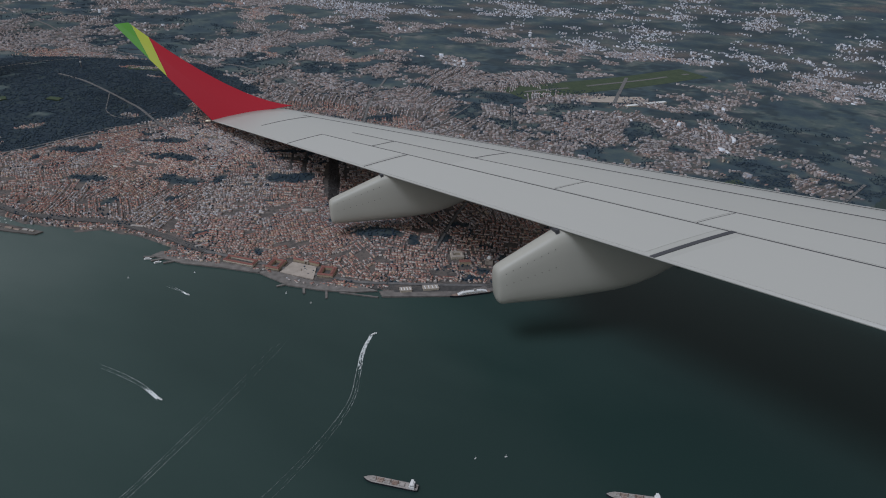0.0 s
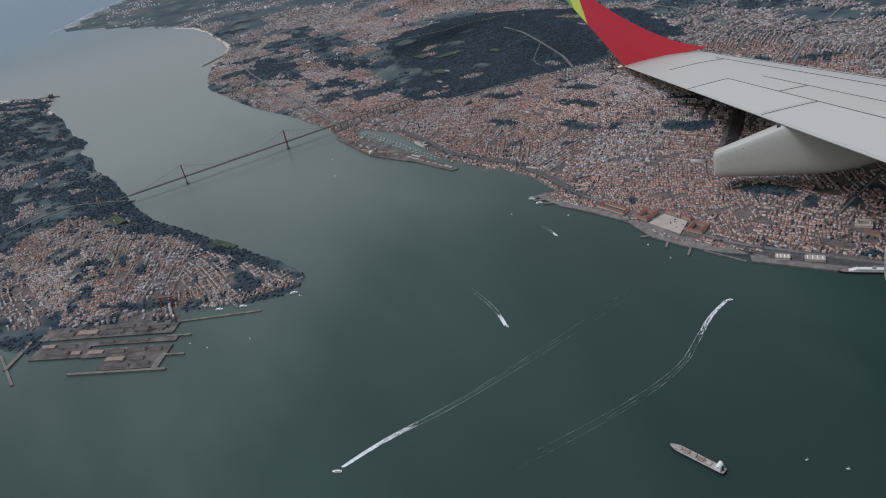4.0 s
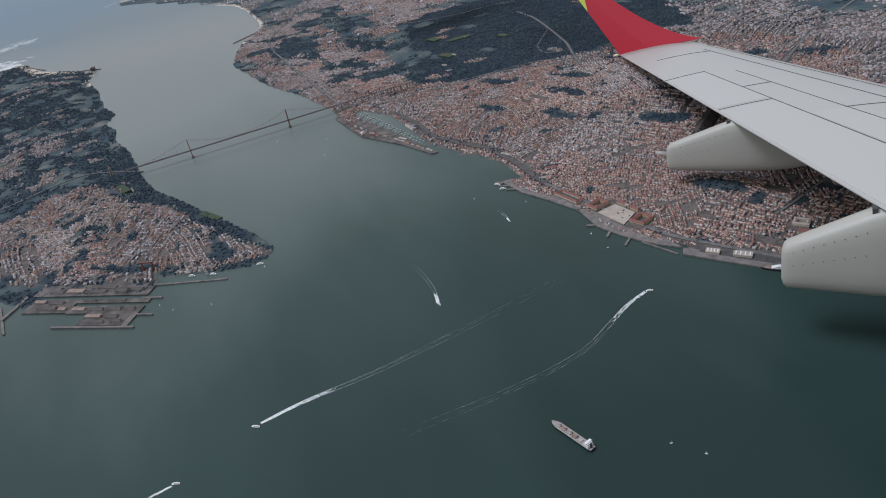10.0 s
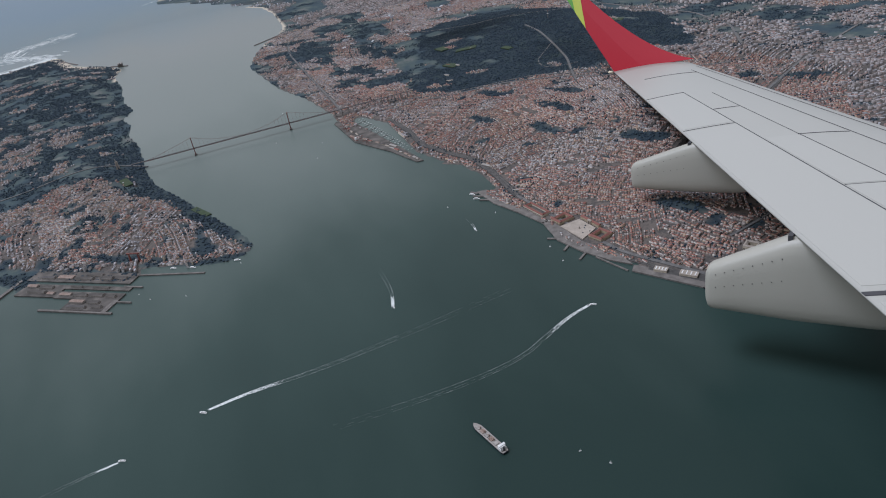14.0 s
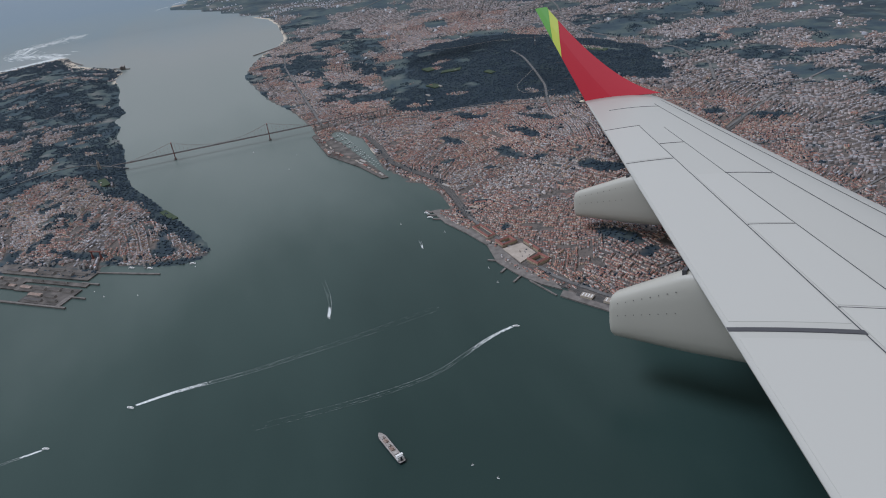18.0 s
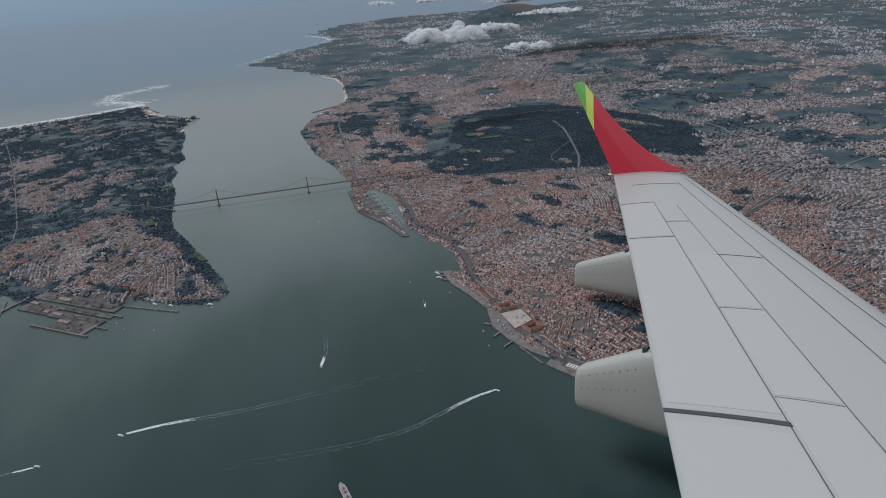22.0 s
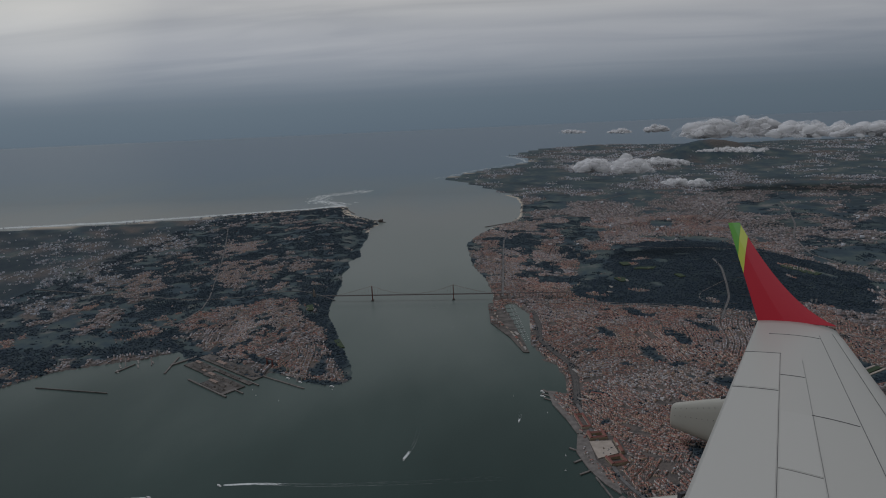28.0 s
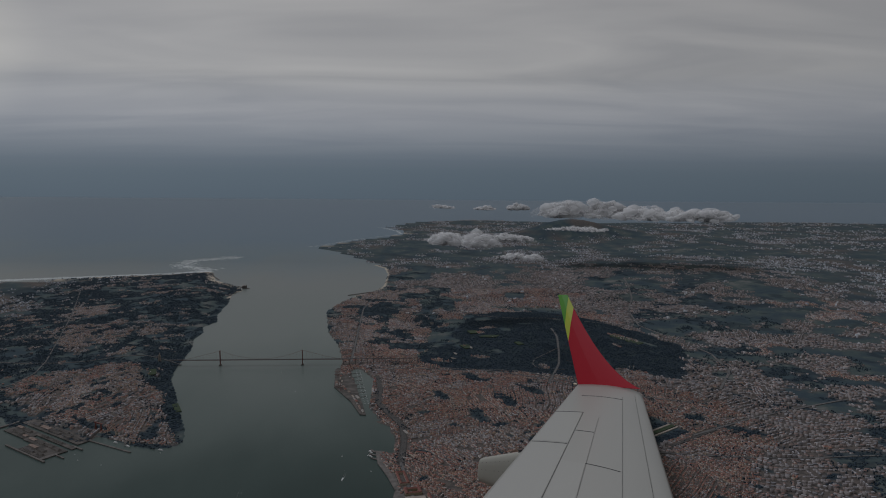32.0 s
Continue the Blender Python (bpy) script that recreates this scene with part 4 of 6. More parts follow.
sites2 = street_sites(4.2, 3.0, 26.0, 15.0, 2.6, 3.0)
rnd2 = rng.random(len(sites2))
ok2, sd_b = lived_in(sites2, rnd2)
mod2 = value_noise(sites2[:, 0], sites2[:, 1], 70, 31) + np.clip((sites2[:, 1] - 240) / 260, -0.12, 0.4) + np.clip((sites2[:, 0] - 110) / 300, 0, 0.25) * (sites2[:, 1] > 120)
mod2 = mod2 + np.where((sites2[:, 1] < -300) & (sites2[:, 0] < 0), 0.18, 0)
big = ok2 & ((mod2 >= 0.63) | (sites2[:, 0] < -900)) & (rng.random(len(sites2)) < np.where(sites2[:, 4] > 0.5, 0.93, 0.5))
sb = sites2[big]
n_b = len(sb)
b_hei = 0.9 + 1.6 * block_random(sb[:, 5], 4) ** 2
hb = house_mesh("apartment_blocks", sb[:, 0] + rng.normal(0, 0.25, n_b), sb[:, 1] + rng.normal(0, 0.25, n_b), land_height(sb[:, 0], sb[:, 1], sd_b[big]), sb[:, 2], sb[:, 3],
                sb[:, 6] * rng.uniform(0.6, 0.98, n_b), rng.uniform(1.1, 1.7, n_b), b_hei * rng.uniform(0.8, 1.2, n_b) + 1.4 * (rng.random(n_b) < 0.06), np.full(n_b, 0.03), [WALLS_FAR, ROOF_NEW])
tagged(new("apartment_blocks", hb), "pale flat-roofed apartment blocks in loose rows", "apartment blocks", kind="stuff")

# suburbs towards the horizon
n_f = 330000
rad = 520 + 2600 * rng.random(n_f) ** 1.15
ang = rng.uniform(radians(20), radians(262), n_f)
fx, fy = -200 + rad * np.cos(ang), 100 + rad * np.sin(ang)
sd_f = shore(fx, fy)
inside = (fx > -1160) & (fx < 520) & (fy > -640) & (fy < 780)
clump = value_noise(fx, fy, 120, 41) * 0.6 + value_noise(fx, fy, 40, 43) * 0.4
okf = (sd_f > 6) & ~inside & (rng.random(n_f) > greenness(fx, fy, sd_f) * 1.0) & (clump > 0.37) & (hills(fx, fy) < 20)
fx, fy = fx[okf], fy[okf]
n_f = len(fx)
ta = rng.uniform(0, math.pi, n_f)
grow = 0.85 + 0.5 * np.clip((np.hypot(fx + 200, fy - 100) - 700) / 1500, 0, 1)
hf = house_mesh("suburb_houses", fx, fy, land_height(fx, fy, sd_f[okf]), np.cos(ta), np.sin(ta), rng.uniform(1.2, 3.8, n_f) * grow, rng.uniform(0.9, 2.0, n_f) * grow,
                rng.choice([0.7, 0.9, 1.2, 2.2], n_f) * grow, rng.uniform(0.1, 0.5, n_f), [WALLS_SUBURB_HAZED, ROOF_FAR_HAZED])
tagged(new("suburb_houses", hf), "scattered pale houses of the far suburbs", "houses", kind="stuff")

n_w = 5200
rad = 430 + 1700 * rng.random(n_w) ** 1.2
ang = rng.uniform(radians(30), radians(200), n_w)
fx, fy = -200 + rad * np.cos(ang), 100 + rad * np.sin(ang)
strip_w = value_noise(fx * 0.35 + fy * 0.2, fy, 60, 91)
sd_f = shore(fx, fy)
okf = (sd_f > 8) & (strip_w > 0.5) & (greenness(fx, fy, sd_f) < 0.7) & (hills(fx, fy) < 20)
for pts, width in ROADS.values():
    okf &= line_distance(fx, fy, pts) > width / 2 + 4
fx, fy = fx[okf], fy[okf]
n_w = len(fx)
ta = np.round(rng.uniform(0, 3, n_w)) * 0.5 + value_noise(fx, fy, 200, 92) * 3
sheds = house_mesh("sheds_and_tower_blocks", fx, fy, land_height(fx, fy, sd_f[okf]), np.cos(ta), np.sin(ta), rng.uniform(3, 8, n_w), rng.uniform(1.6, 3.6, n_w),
                   rng.choice([0.9, 1.0, 1.3, 3.4], n_w), np.full(n_w, 0.1), [WALLS_SUBURB_HAZED, ROOF_PALE])
tagged(new("sheds_and_tower_blocks", sheds), "pale sheds and blocks in the outer districts", "buildings", kind="stuff")


# ---------------------------------------------------------------- woods
def crown_mesh(name, x, y, z, r, h, mat=None):
    """Many lumpy tree crowns as one mesh: an uneven six-sided dome each."""
    n = len(x)
    V = []
    for ring, (rr, zz) in enumerate(((1.0, 0.12), (0.82, 0.62))):
        for k in range(6):
            a = k * math.pi / 3 + ring * 0.5 + rng.uniform(-0.3, 0.3, n)
            q = r * rr * rng.uniform(0.75, 1.25, n)
            V.append(np.stack([x + q * np.cos(a), y + q * np.sin(a), z + h * zz * rng.uniform(0.75, 1.2, n)], 1))
    V.append(np.stack([x + rng.normal(0, 0.15, n) * r, y + rng.normal(0, 0.15, n) * r, z + h * rng.uniform(0.9, 1.15, n)], 1))
    V = np.stack(V, 1).reshape(-1, 3)
    base = (np.arange(n) * 13)[:, None]
    tri = []
    for k in range(6):
        j = (k + 1) % 6
        tri += [(k, j, 6 + k), (j, 6 + j, 6 + k), (6 + k, 6 + j, 12)]
    F = np.concatenate([base + np.array(t)[None] for t in tri], 1).reshape(-1, 3)
    return quick_mesh(name, V, F, [mat or LEAVES_HAZED])


n_t = 260000
tx, ty = rng.uniform(-1130, 420, n_t), rng.uniform(-760, 460, n_t)
sd_t = shore(tx, ty)
okt = (sd_t > 1.0) & (rng.random(n_t) < wooded(tx, ty, sd_t)) & (line_distance(tx, ty, ROADS["forest_road"][0]) > 2.6)
tx, ty = tx[okt], ty[okt]
n_t = len(tx)
wood_me = crown_mesh("woodland", tx, ty, land_height(tx, ty, sd_t[okt]), rng.uniform(0.55, 1.5, n_t), rng.uniform(0.5, 1.3, n_t))
tagged(new("woodland", wood_me), "dark green woods and garden trees", "trees", kind="stuff")
n_s = 115000
tx, ty = rng.uniform(-900, 420, n_s), rng.uniform(-560, 560, n_s)
sd_t = shore(tx, ty)
okt = (sd_t > 2) & (value_noise(tx, ty, 17, 51) * 0.75 + value_noise(tx, ty, 60, 52) * 0.25 > 0.585)
for e in FREE:
    okt &= ellipse(tx, ty, e) > 1
tx, ty = tx[okt], ty[okt]
street_me = crown_mesh("street_trees", tx, ty, land_height(tx, ty, sd_t[okt]), rng.uniform(0.4, 1.0, len(tx)), rng.uniform(0.9, 1.8, len(tx)))
tagged(new("street_trees", street_me), "small dark trees among the houses", "trees", kind="stuff")


# ---------------------------------------------------------------- aircraft wing
# Built in the aeroplane's own metres (x outboard, y aft, z up) and set over the river in one place.
WING_AT = Matrix(((-0.62875, -0.75600, -0.18203, 328.40), (0.75516, -0.64947, 0.08896, -179.18), (-0.18548, -0.08153, 0.97926, 164.80), (0, 0, 0, 1)))
WING_SCALE = 56.7
wing = new("aircraft_wing")
wing.matrix_world = WING_AT @ Matrix.Diagonal((WING_SCALE, WING_SCALE, WING_SCALE, 1))
tagged(wing, "pale grey aircraft wing with a red and green upturned tip", "aircraft wing")
X_TIP, X_ROOT = 11.45, 0.4


def wing_le(x):
    return 2.43 - (11.45 - x) * 0.70


def wing_te(x):
    return 3.83 - (11.45 - x) * 0.55


def wing_z(x):
    return -0.23 - (11.45 - x) * 0.0875


def wing_upper(x, c):
    """Upper skin at span x and chord fraction c."""
    le, te = wing_le(x), wing_te(x)
    return (x, le + (te - le) * c, wing_z(x) + 0.30 * (te - le) * (math.sqrt(max(c, 0)) * (1 - c)) * 0.62)


def wing_lower(x, c):
    le, te = wing_le(x), wing_te(x)
    return (x, le + (te - le) * c, wing_z(x) - 0.16 * (te - le) * (math.sqrt(max(c, 0)) * (1 - c)) * 0.9 - 0.012)


def skin(x0, x1, c0, c1, nx, nc, lift=0.0, thick=None):
    """A panel of the upper skin, closed below by the lower skin or by its own thickness."""
    bm = bmesh.new()
    up, lo = [], []
    for i in range(nx + 1):
        x = x0 + (x1 - x0) * i / nx
        ru, rl = [], []
        for j in range(nc + 1):
            c = c0 + (c1 - c0) * j / nc
            p = wing_upper(x, c)
            ru.append(bm.verts.new((p[0], p[1], p[2] + lift)))
            q = wing_lower(x, c) if thick is None else (p[0], p[1], p[2] + lift - thick)
            rl.append(bm.verts.new(q))
        up.append(ru); lo.append(rl)
    for i in range(nx):
        for j in range(nc):
            bm.faces.new((up[i][j], up[i + 1][j], up[i + 1][j + 1], up[i][j + 1]))
            bm.faces.new((lo[i][j + 1], lo[i + 1][j + 1], lo[i + 1][j], lo[i][j]))
    for i in range(nx):
        bm.faces.new((up[i + 1][0], up[i][0], lo[i][0], lo[i + 1][0]))
        bm.faces.new((up[i][nc], up[i + 1][nc], lo[i + 1][nc], lo[i][nc]))
    for j in range(nc):
        bm.faces.new((up[0][j], up[0][j + 1], lo[0][j + 1], lo[0][j]))
        bm.faces.new((up[nx][j + 1], up[nx][j], lo[nx][j], lo[nx][j + 1]))
    bmesh.ops.recalc_face_normals(bm, faces=bm.faces)
    return bm


part("main_skin", skin(X_ROOT, X_TIP, 0.0, 1.0, 40, 36), WING_GREY, wing, smooth=True)
part("slat", skin(X_ROOT, 11.0, 0.02, 0.13, 40, 8, 0.004, 0.02), WING_LIGHT, wing, "pale leading-edge slat")
part("aileron", skin(7.6, 9.2, 0.70, 0.985, 8, 8, 0.003, 0.02), WING_LIGHT, wing)
part("flap", skin(3.9, 7.5, 0.70, 0.985, 14, 8, 0.003, 0.02), WING_LIGHT, wing)
part("inner_flap", skin(0.6, 3.7, 0.70, 0.985, 14, 8, 0.003, 0.02), WING_LIGHT, wing)
for xa, xb in ((0.9, 2.5), (2.53, 4.1), (4.13, 5.5), (5.53, 6.9)):
    part("spoiler", skin(xa, xb, 0.53, 0.685, 8, 6, 0.003, 0.02), WING_LIGHT, wing)


def seam_along(x0, x1, c, w):
    return skin(x0, x1, c - w, c + w, 24, 1, 0.006, 0.005)


def seam_across(x, c0, c1, w=0.012):
    bm = bmesh.new()
    n = 8
    rows = []
    for j in range(n + 1):
        c = c0 + (c1 - c0) * j / n
        a, b = wing_upper(x - w, c), wing_upper(x + w, c)
        rows.append((bm.verts.new((a[0], a[1], a[2] + 0.006)), bm.verts.new((b[0], b[1], b[2] + 0.006)),
                     bm.verts.new((b[0], b[1], b[2])), bm.verts.new((a[0], a[1], a[2]))))
    for r, s in zip(rows, rows[1:]):
        for k in range(4):
            bm.faces.new((r[k], r[(k + 1) % 4], s[(k + 1) % 4], s[k]))
    bm.faces.new(rows[0]); bm.faces.new(rows[-1][::-1])
    bmesh.ops.recalc_face_normals(bm, faces=bm.faces)
    return bm


part("slat_seam", seam_along(0.6, 10.6, 0.30, 0.0006), SEAM, wing, "dark seam line")
part("hinge_seam", seam_along(0.6, 9.2, 0.695, 0.0007), SEAM, wing, "dark seam line")
part("spoiler_seam", seam_along(0.9, 9.0, 0.525, 0.0003), SEAM, wing, "fine seam line")
part("nose_seam", seam_along(0.6, 11.0, 0.135, 0.0003), SEAM, wing, "fine seam line")
for x, c0, c1 in ((9.22, 0.69, 1.0), (10.4, 0.30, 0.82), (7.55, 0.70, 0.99), (5.5, 0.53, 0.69), (6.92, 0.31, 0.53), (4.1, 0.53, 0.69), (2.5, 0.53, 0.69), (8.2, 0.53, 0.69)):
    part("panel_seam", seam_across(x, c0, c1, 0.0012), SEAM, wing)
part("flap_gap", seam_across(3.8, 0.69, 1.0, 0.022), SEAM, wing, "dark open gap between the flaps")


def canoe(x, y_nose, y_front, width, depth):
    """A flap-track fairing: a deep flat-sided keel under the wing that runs aft to a blunt rounded tail."""
    bm = bmesh.new()
    rings = []
    n, m = 22, 20
    te = wing_te(x) - 0.04
    for i in range(n + 3):
        t = min(1.0, i / n)
        tail = max(0, i - n)
        y = y_front + (y_nose - y_front) * t + (0, 0.03, 0.045)[tail]
        shrink = (1.0, 0.88, 0.66)[tail]
        aft = max(0.0, (y - te) / (y_nose - te))
        z_top = wing_z(x) - 0.01 - 0.40 * depth * min(1.0, aft)
        grow = math.sin(0.5 * math.pi * min(1, 0.08 + t / 0.62)) ** 0.9
        z_low = wing_z(x) - depth * grow * (1 - 0.05 * min(1.0, aft))
        d, zc = z_top - z_low, (z_top + z_low) / 2
        w = width * grow * (1 - 0.22 * min(1.0, aft))
        ring = []
        for k in range(m):
            a = 2 * math.pi * (k + 0.5) / m
            ca, sa = math.cos(a), math.sin(a)
            ring.append(bm.verts.new((x + 0.5 * w * shrink * math.copysign(abs(ca) ** 0.5, ca), y, zc + 0.5 * d * shrink * math.copysign(abs(sa) ** 0.6, sa))))
        rings.append(ring)
    for r, q in zip(rings, rings[1:]):
        for k in range(m):
            bm.faces.new((r[k], r[(k + 1) % m], q[(k + 1) % m], q[k]))
    bm.faces.new(rings[0]); bm.faces.new(rings[-1][::-1])
    bmesh.ops.recalc_face_normals(bm, faces=bm.faces)
    return bm


for x, y_nose, front, wdt, dep in ((7.2, 2.14, -0.3, 0.26, 0.60), (4.75, 0.74, -1.9, 0.30, 0.74)):
    f_ob = part("flap_track_fairing", canoe(x, y_nose, front, wdt, dep), FAIRING, wing, "pale deep-keeled flap-track fairing", smooth=True)
    te = wing_te(x)
    part("fairing_gap", block(x - wdt * 0.30, x + wdt * 0.30, te - 0.015, te + 0.02, wing_z(x) - 0.05, wing_z(x) - 0.008), SEAM, f_ob, "dark gap at the wing edge")
    for row in range(2):
        for k in range(8):
            yy = te + (y_nose - te) * (0.92 - 0.12 * k)
            aft = (yy - te) / (y_nose - te)
            z_top, z_low = wing_z(x) - 0.01 - 0.40 * dep * aft, wing_z(x) - dep * (1 - 0.05 * aft)
            zz = z_top - (z_top - z_low) * (0.22 + 0.26 * row)
            rel = abs(zz - (z_top + z_low) / 2) / ((z_top - z_low) / 2)
            half = 0.5 * wdt * (1 - 0.22 * aft) * math.sqrt(1 - rel ** 3.33) ** 0.5
            part("rivet", block(x - half - 0.002, x - half + 0.02, yy, yy + 0.006, zz, zz + 0.006), SEAM, f_ob)

# upturned tip: three painted fields on one curved blade
P_TE0, P_TE1 = Vector((11.45, 3.83, -0.23)), Vector((12.5, 5.3, 1.47))
P_LE0, P_LE1 = Vector((11.38, 2.43, -0.10)), Vector((12.52, 5.06, 1.49))


def blade(u, v, side=0.0):
    """A point of the upturned tip: u up the blade, v from trailing to leading edge."""
    te = P_TE0.lerp(P_TE1, u)
    b = P_LE0 * (1 - u) ** 2 + Vector((11.62, 3.42, 0.06)) * 2 * u * (1 - u) + P_LE1 * u * u
    p = te.lerp(b, v)
    nrm = Vector((0.8, -0.25, -0.5)).lerp(Vector((0.86, -0.1, -0.5)), u).normalized()
    bulge = 0.035 * (1 - u * 0.6) * (min(v / 0.375, (1 - v) / 0.625))
    return p + nrm * bulge * (side - 0.5)


def blade_field(u_of, v_steps=8, u_steps=10):
    """The piece of the blade between two slanted lines; u_of gives the lower and upper u for each v."""
    bm = bmesh.new()
    sides = []
    for s in (0, 1):
        g = []
        for j in range(v_steps + 1):
            v = j / v_steps
            lo_u, hi_u = u_of(v)
            g.append([bm.verts.new(blade(lo_u + (hi_u - lo_u) * i / u_steps, v, s)) for i in range(u_steps + 1)])
        sides.append(g)
    a, b = sides
    for j in range(v_steps):
        for i in range(u_steps):
            bm.faces.new((a[j][i], a[j][i + 1], a[j + 1][i + 1], a[j + 1][i]))
            bm.faces.new((b[j][i], b[j + 1][i], b[j + 1][i + 1], b[j][i + 1]))
    for j in range(v_steps):
        for i in (0, u_steps):
            bm.faces.new((a[j][i], a[j + 1][i], b[j + 1][i], b[j][i]))
    for i in range(u_steps):
        for j in (0, v_steps):
            bm.faces.new((a[j][i], b[j][i], b[j][i + 1], a[j][i + 1]))
    bmesh.ops.remove_doubles(bm, verts=bm.verts, dist=0.0004)
    bmesh.ops.recalc_face_normals(bm, faces=bm.faces)
    return bm


def straight(u0, u1):
    """A painted edge that runs straight across the blade, from u0 on the trailing edge to u1 on the leading edge."""
    a, b = blade(u0, 0.0, 0.5), blade(u1, 1.0, 0.5)
    d = (b - a).normalized()

    def u_at(v):
        us = [u0 + (u1 - u0) * k / 120 for k in range(121)]
        return min(us, key=lambda u: ((blade(u, v, 0.5) - a).cross(d)).length)
    return u_at


EDGE_RED, EDGE_LIME = straight(0.45, 0.90), straight(0.63, 0.985)
winglet = part("winglet", blade_field(lambda v: (0.0, EDGE_RED(v))), RED, wing, "glossy red upturned wing tip")
part("lime_band", blade_field(lambda v: (EDGE_RED(v) + 0.002, EDGE_LIME(v))), LIME, winglet, "yellow-green band")
part("green_tip", blade_field(lambda v: (EDGE_LIME(v) + 0.002, 1.0)), GREEN, winglet, "green top of the wing tip")
lamp_bm = bmesh.new()
bmesh.ops.create_uvsphere(lamp_bm, u_segments=10, v_segments=6, radius=0.028, matrix=Matrix.Translation((11.46, 3.90, -0.235)) @ Matrix.Diagonal((0.7, 1.8, 0.7, 1)))
part("tail_lamp", lamp_bm, LAMP_GLASS, wing, "small warm position lamp", smooth=True)
for i in range(5):
    p = P_TE0.lerp(P_TE1, 0.06 + 0.17 * i)
    part("static_wick", block(p.x - 0.006, p.x + 0.006, p.y, p.y + 0.17, p.z - 0.006, p.z + 0.006, 0.002), SEAM, wing, "thin black wick")


# ---------------------------------------------------------------- suspension bridge
bridge = thing("suspension_bridge", 0, 0, 0, 0, "long dull-red suspension bridge over the river", "bridge")
BN, BS = Vector((-367.2, -149.8, 0)), Vector((-364.9, -251.0, 0))
b_dir = (BS - BN).normalized()
b_side = Vector((-b_dir.y, b_dir.x, 0))
DECK_Z, TOWER_Z = 7.4, 19.0


def along(t, side=0.0, z=0.0):
    """A point on the bridge: t from 0 at the north tower to 1 at the south tower."""
    p = BN + (BS - BN) * t + b_side * side
    return Vector((p.x, p.y, z))


def beam(bm, a, b, w, h):
    d = (b - a).normalized()
    s = d.cross(Vector((0, 0, 1)))
    s = s.normalized() if s.length > 1e-4 else Vector((1, 0, 0))
    u = s.cross(d)
    v = []
    for p in (a, b):
        for i, j in ((-1, -1), (1, -1), (1, 1), (-1, 1)):
            v.append(bm.verts.new(p + s * (w / 2 * i) + u * (h / 2 * j)))
    for f in ((0, 1, 2, 3), (7, 6, 5, 4), (0, 4, 5, 1), (1, 5, 6, 2), (2, 6, 7, 3), (3, 7, 4, 0)):
        bm.faces.new([v[i] for i in f])


bm = bmesh.new()
beam(bm, along(-1.4, 0, DECK_Z), along(1.62, 0, DECK_Z), 2.3, 0.45)
part("deck", bm, DARK_STEEL, bridge, "dark road deck")
bm = bmesh.new()
for s in (-1, 1):
    beam(bm, along(-0.5, s, DECK_Z - 0.6), along(1.5, s, DECK_Z - 0.6), 0.25, 0.25)
for i in range(-24, 76):
    beam(bm, along(i / 50, -1, DECK_Z - 0.6), along((i + 1) / 50, 1, DECK_Z - 0.25), 0.15, 0.15)
part("truss", bm, STEEL_RED, bridge, "lattice truss under the deck")
for t in (0.0, 1.0):
    bm = bmesh.new()
    for s in (-1.15, 1.15):
        beam(bm, along(t, s, -1), along(t, s * 0.85, TOWER_Z), 0.7, 1.0)
    for z0, z1 in ((8.5, 12), (12, 15.5), (15.5, 18.8)):
        beam(bm, along(t, -1.1, z0), along(t, 1.0, z1), 0.3, 0.3)
        beam(bm, along(t, 1.1, z0), along(t, -1.0, z1), 0.3, 0.3)
    beam(bm, along(t, -1.1, TOWER_Z - 0.2), along(t, 1.1, TOWER_Z - 0.2), 0.5, 0.4)
    part("tower", bm, STEEL_RED, bridge, "red steel bridge tower")
    c = along(t)
    part("pier", block(c.x - 2.6, c.x + 2.6, c.y - 1.5, c.y + 1.5, -2, 1.2, 0.3), CONCRETE, bridge, "pale concrete river pier")


def cable_z(t):
    if t < 0:
        return DECK_Z + (TOWER_Z - DECK_Z) * max(0, 1 + t / 0.48) ** 1.25
    if t > 1:
        return DECK_Z + (TOWER_Z - DECK_Z) * max(0, 1 - (t - 1) / 0.48) ** 1.25
    return DECK_Z + 1.0 + (TOWER_Z - DECK_Z - 1.0) * (2 * t - 1) ** 2


for s in (-1.05, 1.05):
    bm = bmesh.new()
    ts = [-0.48 + 1.96 * i / 60 for i in range(61)]
    for a, b in zip(ts, ts[1:]):
        beam(bm, along(a, s, cable_z(a)), along(b, s, cable_z(b)), 0.09, 0.09)
    part("main_cable", bm, STEEL_RED, bridge)
    for i in range(49):
        t = -0.44 + 1.88 * i / 48
        bm = bmesh.new()
        beam(bm, along(t, s, DECK_Z), along(t, s + 0.01, cable_z(t)), 0.04, 0.04)
        part("hanger", bm, STEEL_RED, bridge)
for k in range(12):
    c = along(-0.50 - 0.075 * k)
    part("viaduct_pier", block(c.x - 1.1, c.x + 1.1, c.y - 0.35, c.y + 0.35, -1, DECK_Z, 0.05), CONCRETE, bridge, "pale viaduct pier")


